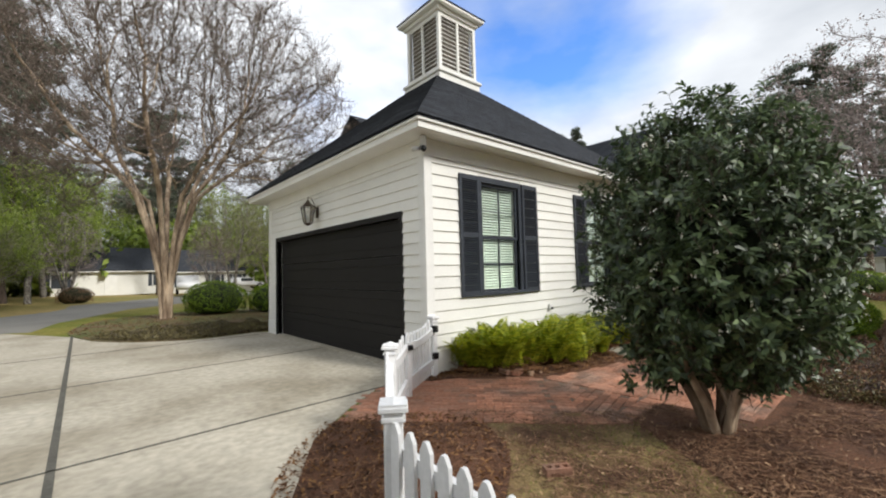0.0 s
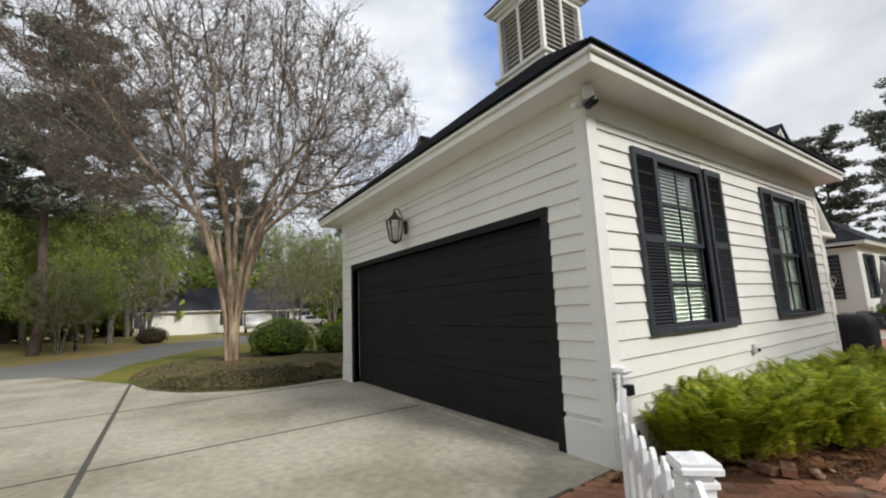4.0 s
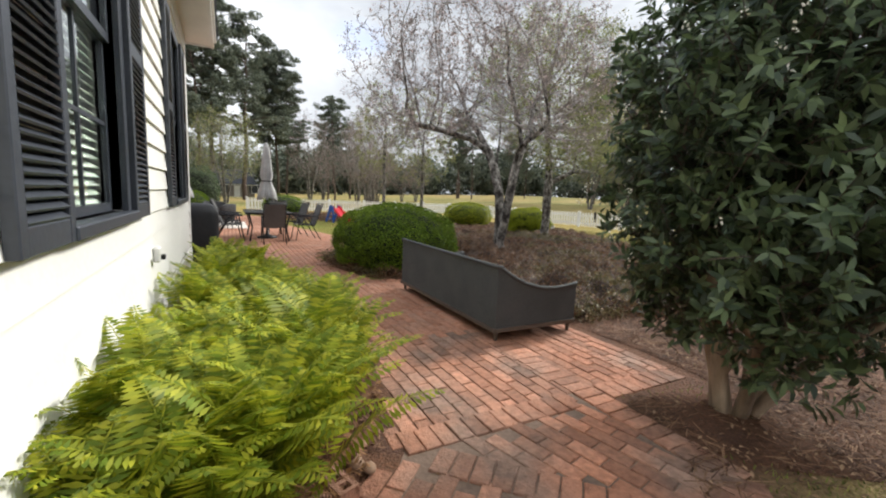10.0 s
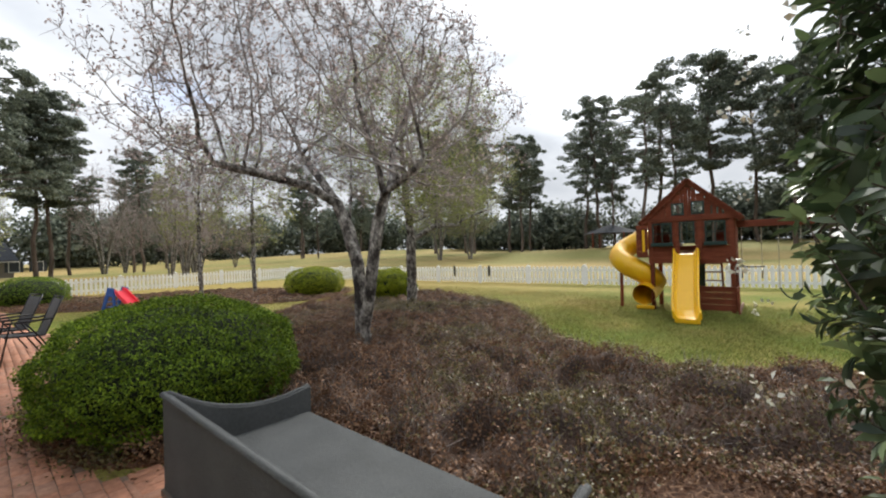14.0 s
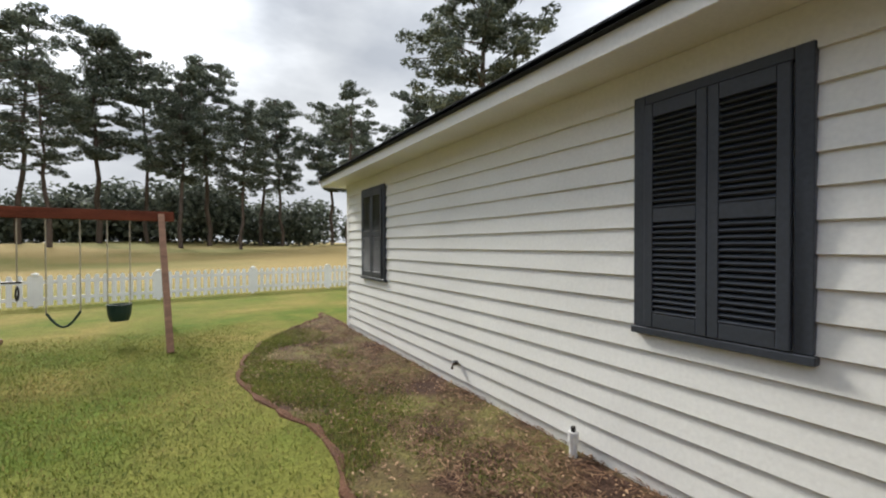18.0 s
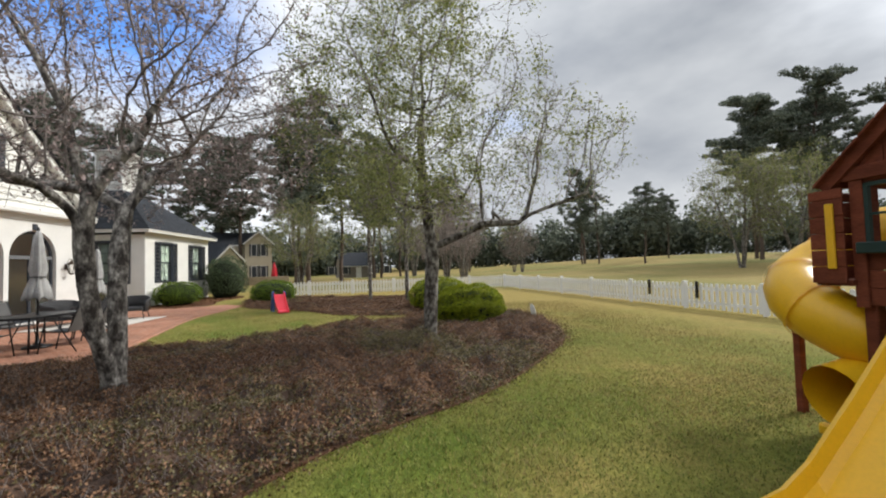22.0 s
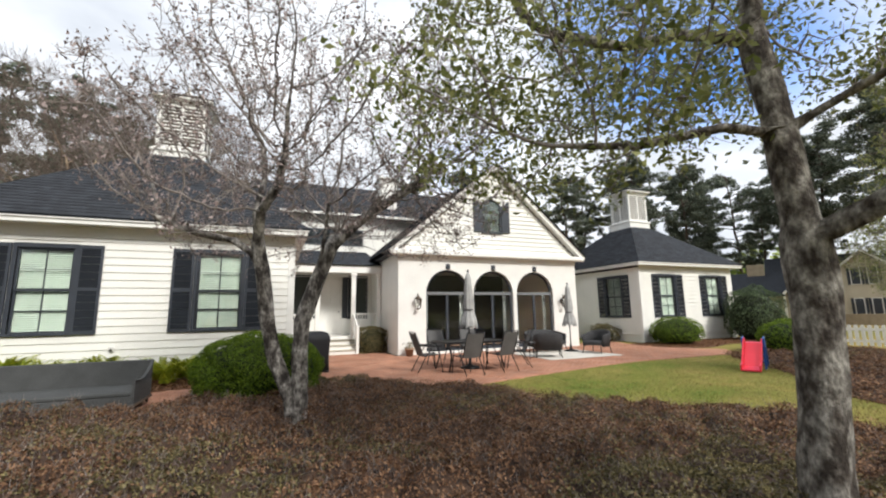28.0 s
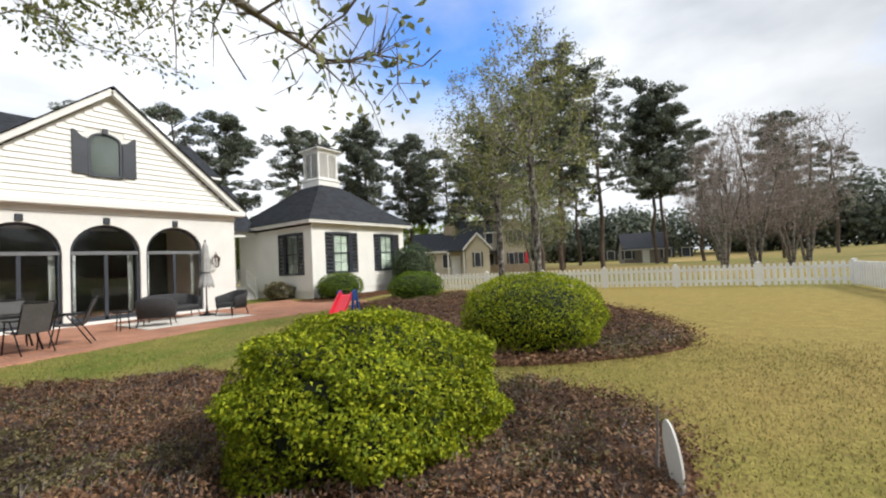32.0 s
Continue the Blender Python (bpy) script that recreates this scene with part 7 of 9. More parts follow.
# twin-stemmed crape myrtle in the groundcover, with red-brown buds
rng = np.random.default_rng(101)
segs, tips, sh = colonize([[(0, 0, -0.03), (-0.05, 0.02, 0.42), (-0.24, 0.05, 0.90), (-0.37, 0.06, 1.46), (-0.45, 0.03, 2.02), (-0.51, -0.06, 2.36), (-0.48, -0.28, 2.73), (-0.32, -0.42, 3.0), (-0.24, -0.52, 3.4)],
                           [(-0.45, 0.03, 2.02), (-0.58, 0.10, 2.25), (-0.80, 0.16, 2.42), (-1.25, 0.25, 2.52), (-1.7, 0.3, 2.7)],
                           [(-0.51, -0.06, 2.36), (-0.56, 0.05, 2.75), (-0.48, 0.2, 3.3)],
                           [(0.03, 0.01, -0.03), (0.05, 0.0, 0.42), (0.04, 0.0, 0.90), (0.06, 0.02, 1.38), (0.21, 0.07, 1.89), (0.39, 0.14, 2.36), (0.88, 0.14, 2.85), (1.31, 0.08, 3.17), (1.8, 0.0, 3.5)],
                           [(0.39, 0.14, 2.36), (0.50, 0.55, 2.62), (0.66, 1.20, 2.76), (0.78, 1.85, 2.85)],
                           [(0.21, 0.07, 1.89), (0.30, -0.05, 2.5), (0.34, -0.1, 3.1)]],
                          dome(2600, rng, (0.30, 0.42, 3.65), (2.85, 2.95, 2.1), -0.7), rng, 0.13, 0.20, 0.100, 0.0042, 0.06)
tw, te = sprigs(sh, rng, 9000, 0.16, 0.0034)
segs = np.concatenate([segs, tw, [(0, 0, -0.05, 0, 0, 0.30, 0.165, 0.125)]])
build_tree("crape_myrtle", "twin-stemmed crape myrtle with pale lichened bark and budding twigs", "tree", (6.69, -5.92, 0.0), M_BARK_CRAPE, M_TWIG, segs, np.concatenate([tips, te[::2]]), M_BUD, 0.050, 3, 102, spread=0.035)

# single-trunk tree with a heavy low limb
rng = np.random.default_rng(105)
segs, tips, sh = colonize([[(-0.02, 0.01, -0.03), (0.01, -0.05, 1.0), (0.03, -0.08, 1.9), (0.03, -0.01, 2.7), (0.06, 0.08, 3.5), (0.15, 0.07, 4.4), (0.18, 0.0, 5.0)],
                           [(0.03, -0.08, 1.9), (0.05, -0.45, 2.06), (0.05, -0.85, 2.24), (0.05, -1.18, 2.37), (-0.10, -1.58, 2.38), (-0.22, -1.84, 2.37), (-0.24, -2.0, 2.50), (-0.18, -2.42, 2.66), (-0.35, -2.85, 2.80), (-0.40, -3.25, 2.95)],
                           [(0.05, -1.18, 2.37), (-0.03, -1.12, 2.75), (-0.06, -1.12, 3.1), (0.0, -1.05, 3.6)], [(-0.24, -2.0, 2.50), (-0.26, -2.1, 2.9), (-0.28, -2.25, 3.4)],
                           [(-0.10, -1.58, 2.38), (0.10, -1.58, 2.46), (0.38, -1.45, 2.68), (0.80, -1.55, 2.72), (1.30, -1.70, 2.64), (1.9, -1.65, 2.58)],
                           [(0.03, -0.01, 2.7), (0.22, -0.35, 2.88), (0.22, -0.8, 2.98), (0.26, -1.05, 3.4)], [(0.03, -0.01, 2.7), (-0.50, 0.04, 2.68), (-0.95, 0.33, 2.60), (-1.5, 0.6, 2.62)],
                           [(0.06, 0.08, 3.5), (-0.45, 0.3, 3.56), (-0.85, 0.48, 3.48), (-1.4, 0.7, 3.6)]],
                          np.concatenate([dome(1300, rng, (-0.1, 0.2, 4.75), (2.65, 2.65, 2.35), -0.8), dome(650, rng, (0.0, -2.3, 3.95), (1.9, 1.9, 1.4), -0.9), dome(190, rng, (1.55, -2.05, 2.45), (0.80, 0.65, 0.42), -0.9), dome(300, rng, (-1.55, 0.55, 2.85), (1.35, 1.2, 0.75), -0.9)]), rng, 0.15, 0.24, 0.136, 0.0045, 0.05)
tw, te = sprigs(sh, rng, 5000, 0.18, 0.0035)
# the side limbs on the house side stay slender
slim = (np.hypot(segs[:, 3], segs[:, 4]) > 0.22) & (segs[:, 4] > -0.2) & (segs[:, 5] < 4.2)
segs[slim, 6:8] = np.minimum(segs[slim, 6:8], 0.040)
segs = np.concatenate([segs, tw, [(0, 0, -0.05, 0, 0, 0.12, 0.17, 0.13)]])
tips = np.concatenate([tips, te[::2]])
# the low limb is only just coming into leaf
tips = tips[(tips[:, 1] > -1.0) | (rng.random(len(tips)) < 0.35)]
shade = build_tree("shade_tree", "slender grey-barked tree with a heavy low limb and small new leaves", "tree", (9.68, -9.88, 0.0), M_BARK_GREY, M_TWIG, segs, tips, M_SPRING, 0.062, 14, 106, spread=0.095)
part("lichen_patch", prism(bmesh.new(), [(-0.05, 0.925), (-0.03, 0.945), (0.0, 0.93), (0.045, 0.938), (0.05, 0.915), (0.01, 0.905), (-0.02, 0.912)], -0.114, -0.104, "y"), M_FLECK, shade, "pale lichen patch on the bark")

# slender young trees in the far bed
for k, (x, y, h, s) in enumerate(((20.3, -8.05, 7.2, 111), (18.98, -9.68, 7.0, 113))):
    rng = np.random.default_rng(s)
    segs, tips, sh = colonize([[(0, 0, -0.03), (0.03, 0.02, h * 0.25), (0.0, 0.04, h * 0.55)]], dome(500, rng, (0, 0, h * 0.62), (h * 0.26, h * 0.26, h * 0.38), -0.9), rng, 0.16, 0.26, 0.085, 0.005, 0.18)
    tw, te = sprigs(sh, rng, 1500, 0.2, 0.004)
    build_tree("young_tree", "slender young tree with pale bark and sparse new leaves", "tree", (x, y, 0.0), M_BARK_GREY, M_TWIG, np.concatenate([segs, tw]), np.concatenate([tips, te[::2]]), M_SPRING, 0.085, 6, s + 30, spread=0.07)

# big multi-stemmed crape myrtle in the drive's island
rng = np.random.default_rng(121)
stems = []
for k in range(9):
    a = 2 * math.pi * k / 9 + rng.uniform(-0.2, 0.2)
    u = np.array((math.cos(a), math.sin(a), 0))
    q = rng.uniform(0.75, 1.1)
    stems.append([u * 0.14 + np.array((0, 0, -0.02)), u * 0.22 * q + np.array((0, 0, 1.3)), u * 0.55 * q + np.array((0, 0, 2.9)), u * 1.15 * q + np.array((0, 0, 4.6))])
segs, tips, sh = colonize(stems, dome(4600, rng, (0.3, 0.0, 8.3), (6.8, 6.8, 5.0), -0.8, 0.3), rng, 0.26, 0.34, 0.088, 0.008, 0.05)
tw, te = sprigs(sh, rng, 26000, 0.36, 0.0075, 0.5, 0.6)
tw2, te2 = sprigs(te, rng, 24000, 0.30, 0.0065, 0.3, 0.6)
segs = np.concatenate([segs, tw, tw2])
build_tree("crape_myrtle", "tall many-stemmed crape myrtle with smooth tan bark and bare twigs", "tree", (-1.44, 14.0, 0.0), M_BARK_PALE, M_TWIG_PALE, segs, te2, M_BUD, 0.06, 1, 122, spread=0.03, thick=0.03)

# the dark glossy evergreen beside the walk, standing on several stems
def evergreen():
    rng = np.random.default_rng(131)
    th = thing("evergreen_shrub", "large dark glossy evergreen shrub with tiny white flowers on pale stems", "shrub", (0.585, -3.48, 0.0))
    for k in range(8):
        segs = []
        a = 2 * math.pi * k / 8 + rng.uniform(-0.3, 0.3)
        p = np.array([0.085 * math.cos(a), 0.085 * math.sin(a), -0.02])
        d = np.array([0.28 * math.cos(a), 0.28 * math.sin(a), 1.0])
        grow(segs, [], p, d, 0.62, rng.uniform(0.036, 0.062), 1, rng, dict(kink=0.10, up=0.04, taper=0.75, side=0.3, spread=0.35, ratio=0.8, fork=2))
        part("stem", limbs("stem", np.array(segs), M_BARK_PALE, 8), M_BARK_PALE, th)
    c, r = np.array([0.0, 0.0, 1.68]), np.array([1.06, 1.06, 1.36])
    # same near-black core, in place of shade behind the sprays
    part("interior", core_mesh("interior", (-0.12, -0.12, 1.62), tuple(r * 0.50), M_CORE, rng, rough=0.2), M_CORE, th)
    # sprays: a twig pointing out and up, set with narrow leaves towards its end
    tip, nr, d = ellipsoid_points(3300, rng, c, r, power=2.0, low=-0.95)
    lump = 1 + 0.07 * np.sin(d[:, 0] * 6 + 1) * np.cos(d[:, 1] * 5) + 0.06 * np.sin(d[:, 2] * 8 + d[:, 1] * 6) + 0.05 * np.sin(d[:, 0] * 15 + d[:, 2] * 13)
    face = np.clip(d @ np.array([0.62, 0.78, 0.0]), 0, 1)
    east = np.clip(d @ np.array([0.995, -0.10, 0.0]), 0, 1)
    depth = np.where(rng.uniform(0, 1, len(d)) < 0.07, rng.uniform(1.03, 1.12, len(d)), 1.02 - 0.42 * rng.uniform(0, 1, len(d)) ** 1.6)
    tip = c + (tip - c) * (depth * lump * (1 - 0.15 * face ** 1.3 - 0.14 * east ** 3))[:, None]
    ok = (tip[:, 2] > 0.42 + 0.14 * np.sin(d[:, 0] * 9 + d[:, 1] * 4)) & (rng.uniform(0, 1, len(d)) > np.maximum(0.42 * face ** 2, 0.55 * east ** 3))
    tip, nr = tip[ok], nr[ok]
    way = unit(nr * 0.8 + np.array([0, 0, 0.45]) + rng.normal(0, 0.35, nr.shape))
    root = tip - way * rng.uniform(0.20, 0.34, len(tip))[:, None]
    part("branchwork", tubes("branchwork", np.column_stack([root, tip, np.full(len(tip), 0.0035), np.full(len(tip), 0.0015)]), M_BARK_PINE, 3), M_BARK_PINE, th)
    k = np.repeat(np.arange(len(tip)), 12)
    u = rng.uniform(0.35, 1.04, len(k))
    ax = way[k]
    rad = rng.normal(0, 1, ax.shape)
    rad = unit(rad - ax * (rad * ax).sum(axis=1, keepdims=True))
    t = unit(ax * 0.55 + rad * 0.85 - np.array([0, 0, 0.12]))
    nm = unit(ax - t * (ax * t).sum(axis=1, keepdims=True))
    side = np.cross(nm, t)
    L = (0.084 * rng.uniform(0.65, 1.2, len(k)))[:, None]
    W = L * 0.33
    at = root[k] + (tip - root)[k] * u[:, None]
    v = np.empty((len(k), 6, 3))
    v[:, 0] = at
    v[:, 1] = at + t * L * 0.34 + side * W * 0.5 + nm * W * 0.16
    v[:, 2] = at + t * L * 0.70 + side * W * 0.40 + nm * W * 0.08
    v[:, 3] = at + t * L - nm * L * 0.14
    v[:, 4] = at + t * L * 0.70 - side * W * 0.40 + nm * W * 0.08
    v[:, 5] = at + t * L * 0.34 - side * W * 0.5 + nm * W * 0.16
    part("foliage", soup("foliage", v.reshape(-1, 3), np.arange(len(k) * 6).reshape(-1, 6), M_OLIVE), M_OLIVE, th)
    q, nq, _ = ellipsoid_points(170, rng, c, r * 1.0, low=-0.5)
    fp = np.repeat(q, 5, axis=0) + rng.normal(0, 0.012, (len(q) * 5, 3))
    part("blossoms", leaves("blossoms", fp, np.repeat(nq, 5, axis=0), 0.018, 0.012, M_WHITEF, rng, jitter=1.0), M_WHITEF, th)
    return th


evergreen()


# far trees: a few made once, then copied
def pine(seed, h, sparse=1.0):
    rng = np.random.default_rng(seed)
    segs, pos, nrm = [], [], []
    p = np.array([0.0, 0, 0])
    lean = rng.normal(0, 0.02, 2)
    nseg = 10
    rads = np.linspace(0.30, 0.06, nseg + 1) * h / 24
    prev = p
    axis = [p]
    for i in range(nseg):
        q = np.array([lean[0] * h * (i + 1) / nseg + rng.normal(0, 0.12), lean[1] * h * (i + 1) / nseg + rng.normal(0, 0.12), h * (i + 1) / nseg])
        segs.append((*prev, *q, rads[i], rads[i + 1]))
        prev = q
        axis.append(q)
    axis = np.array(axis)
    nb = int(40 * sparse)
    for b in range(nb):
        t = 0.38 + 0.61 * (b + rng.uniform(0, 1)) / nb
        c = np.array([np.interp(t * h, axis[:, 2], axis[:, k]) for k in range(3)])
        az = rng.uniform(0, 2 * math.pi)
        reach = h * 0.19 * (1.05 - ((t - 0.60) / 0.42) ** 2 * 0.62) * rng.uniform(0.55, 1.15)
        d = np.array([math.cos(az), math.sin(az), rng.uniform(-0.05, 0.42)])
        e = c + d * reach
        m = c + d * reach * 0.5 + np.array([0, 0, reach * 0.07])
        segs += [(*c, *m, 0.07 * h / 24, 0.05 * h / 24), (*m, *e, 0.05 * h / 24, 0.02)]
        for j in range(int(5 * sparse) + 1):
            u = rng.uniform(0.25, 1.08)
            cc = c + d * reach * u + rng.normal(0, 0.10 * reach + 0.10, 3) * np.array([1.3, 1.3, 0.8])
            s = rng.uniform(0.38, 0.88) * h / 24
            k = int(100 * s) + 20
            dd = unit(rng.normal(0, 1, (k, 3))) * rng.uniform(0.35, 1.0, (k, 1)) ** 0.6 * np.array([1.1, 1.1, 0.75]) * s
            dd[:, 2] = np.where(dd[:, 2] < 0, dd[:, 2] * 0.5, dd[:, 2])
            pos.append(cc + dd)
            nrm.append(unit(dd + np.array([0, 0, 0.5])))
    return segs, np.concatenate(pos), np.concatenate(nrm)


pine_src = []
for k in range(4):
    s, pos, nr = pine(201 + k, 24.0, (1.0, 0.75, 1.2, 0.85)[k])
    th = thing("pine_tree", "tall dark loblolly pine with a bare trunk and layered crown", "tree", (0, 0, 0), group="pines round the golf course")
    part("trunk", tubes("trunk", s, M_BARK_PINE, 6), M_BARK_PINE, th)
    part("crown", leaves("crown", pos, nr, 0.36, 0.15, M_PINE, np.random.default_rng(k), jitter=0.8), M_PINE, th)
    pine_src.append(th)


def round_tree(seed, h, mat, twig, per, leaf, group, label, stems=1, wide=0.36, low=-0.85):
    rng = np.random.default_rng(seed)
    st = [[(0, 0, -0.1), (rng.normal(0, 0.1), rng.normal(0, 0.1), h * 0.15), (rng.normal(0, 0.2), rng.normal(0, 0.2), h * 0.32)]] if stems == 1 else \
         [[(0.15 * math.cos(k * 6.28 / stems), 0.15 * math.sin(k * 6.28 / stems), -0.1), (0.5 * math.cos(k * 6.28 / stems), 0.5 * math.sin(k * 6.28 / stems), h * 0.2), (1.1 * math.cos(k * 6.28 / stems), 1.1 * math.sin(k * 6.28 / stems), h * 0.40)] for k in range(stems)]
    segs, tips, sh = colonize(st, dome(650, rng, (0, 0, h * 0.60), (h * wide, h * wide, h * 0.42), low), rng, 0.32, 0.50, 0.018 * h / stems ** 0.4, 0.012, 0.12)
    tw, te = sprigs(sh, rng, 2600, 0.5, 0.010)
    return build_tree("broadleaf_tree", label, "tree", (0, 0, 0), M_BARK_GREY, twig, np.concatenate([segs, tw]), np.concatenate([tips, te]), mat, leaf, per, seed + 1, spread=h * 0.018, thick=0.05, group=group)


green_src = [round_tree(301, 12.0, M_SPRING2, M_TWIG, 6, 0.19, "spring trees in the distance", "broadleaf tree in fresh spring green"), round_tree(303, 12.0, M_SPRING, M_TWIG, 3, 0.17, "spring trees in the distance", "broadleaf tree with thin yellow-green leaves", 3)]
bare_src = [round_tree(310, 12.0, M_BUD, M_TWIG, 1, 0.14, "bare trees in the distance", "bare brown-twigged tree, not yet in leaf", 5, 0.30), round_tree(312, 12.0, M_BUD, M_TWIG_PALE, 1, 0.13, "bare trees in the distance", "bare brown-twigged tree, not yet in leaf", 4, 0.33)]
placed = {}


def plant(src, x, y, h, base_h, seed):
    r = random.Random(seed)
    z = float(ground_height(x, y)) - 0.1
    s = h / base_h
    m = pose(x, y, z, 0, 0, r.uniform(0, 360)) @ Matrix.Diagonal((s * r.uniform(0.9, 1.1), s * r.uniform(0.9, 1.1), s, 1))
    if id(src) not in placed:
        placed[id(src)] = True
        src.matrix_basis = m
        return src
    return copy_thing(src, m)


PINES_EAST = [(51, 1, 22), (60, 4, 22), (63, -6, 21), (75, -10, 19), (79, -19, 21), (53, -2.5, 21), (57, 13, 22), (63, 16, 24), (55, 24, 22), (65, 24, 22), (62, -7, 22), (85, -19, 21), (42, 31, 21), (50, 29, 24), (61, 27, 23), (61, 19, 21), (47, 1.5, 19.5), (94, -26, 18), (48, 26, 23), (46, 33, 24), (54, 10, 20), (70, 5, 20)]
PINES_SOUTH = [(79, -46, 17), (42, -67, 24), (66, -51, 13), (-19, -64, 22), (48, -64, 25), (39, -66, 22), (32, -85, 30), (21, -84, 31), (13, -88, 34), (7, -90, 36), (-2, -87, 31), (-11, -94, 27), (-21, -79, 25), (-25, -75, 25), (-22, -36, 31), (20, -71, 26), (54, -61, 24), (54, -69, 26), (74, -61, 12), (76, -48, 14), (59, -65, 26), (51, -67, 25), (92, -72, 14), (80, -47, 19)]
PINES_SOUTH2 = [(2, -80, 27), (27, -78, 24), (-6, -77, 22), (16, -76, 23), (-33, -70, 26), (-40, -60, 24), (-14, -88, 27), (37, -90, 26), (45, -80, 24)]
PINES_NORTH = [(-9, 27, 24), (-8, 37, 22), (-16, 32, 24), (2, 46, 22), (16, 44, 21), (24, 42, 23), (30, 36, 22), (36, 38, 24), (-24, 24, 22), (-14, 44, 23)]
for k, (x, y, h) in enumerate(PINES_EAST + PINES_SOUTH + PINES_SOUTH2 + PINES_NORTH):
    plant(pine_src[k % 4], x, y, h * (1.12 if y < -40 else 1.0), 24.0, k)
GREEN_THIN = [(40, -0.5, 8), (-8, 27, 7), (12, 43, 16), (39, -44, 18), (36, -47, 17), (7.5, 40, 15), (-10.5, 41, 12), (-20, 36, 12)]
GREEN_FULL = [(-6.6, 35, 10), (-1, 67, 19), (-12, 40, 13), (-16, 28, 11), (-7.6, 29, 7), (-9.5, 31, 9), (-12, 24, 9), (-10, 44, 15), (-6.5, 48, 16), (-16, 40, 15), (-21, 30, 14), (4, 69, 20), (11, 68, 20), (17, 62, 18), (-15, 34, 11)]
for k, (x, y, h) in enumerate(GREEN_THIN + GREEN_FULL):
    plant(green_src[k < len(GREEN_THIN)], x, y, h, 12.0, 500 + k)
for k, (x, y, h) in enumerate(((53, -18, 12), (61, -28, 8), (65, -12, 13), (70, -15, 12), (44, -14.5, 10.5), (46.5, -16.5, 10), (42, -12.8, 9), (72, -30, 12), (-4.6, 33, 6.5), (3.6, 31, 8.5))):
    plant(bare_src[k % 2], x, y, h, 12.0, 600 + k)


def far_wood(name, arc0, arc1, dist, height, n, seed, mat, label):
    """The closed edge of the woods far off: overlapping crowns as one mass of leaf clumps."""
    rng = np.random.default_rng(seed)
    crowns = int((arc1 - arc0) * dist / 1.2)
    ca = rng.uniform(arc0, arc1, crowns)
    cr = dist + rng.uniform(-5, 9, crowns)
    ch = height * rng.uniform(0.5, 1.0, crowns)
    cw = rng.uniform(3.0, 7.0, crowns)
    k = rng.integers(0, crowns, n)
    d = unit(rng.normal(0, 1, (n, 3)))
    rad = rng.uniform(0.55, 1.0, n)
    x = 10 + cr[k] * np.cos(ca[k]) + d[:, 0] * cw[k] * rad
    y = -6 + cr[k] * np.sin(ca[k]) + d[:, 1] * cw[k] * rad
    z = ch[k] * 0.5 + d[:, 2] * ch[k] * 0.52 * rad
    ok = z > 0
    pos = np.column_stack([x, y, z + ground_height(x, y) - 0.2])[ok]
    return tagged(new(name, leaves(name, pos, d[ok] + np.array([0, 0, 0.3]), 1.05, 0.65, mat, rng, jitter=0.6)), label, "woods", kind="stuff")


far_wood("far_woods", -2.45, -0.95, 96, 13, 60000, 401, M_PINE, "dark edge of pine woods across the course")
far_wood("far_woods", -0.98, 0.55, 112, 15, 70000, 402, M_PINE, "distant tree line beyond the fairway")
far_wood("far_woods", 0.45, 2.9, 64, 12, 40000, 403, M_SPRING2, "green woods behind the neighbouring houses")
far_wood("far_woods", 2.7, 4.1, 72, 12, 20000, 404, M_PINE, "woods beyond the drive")

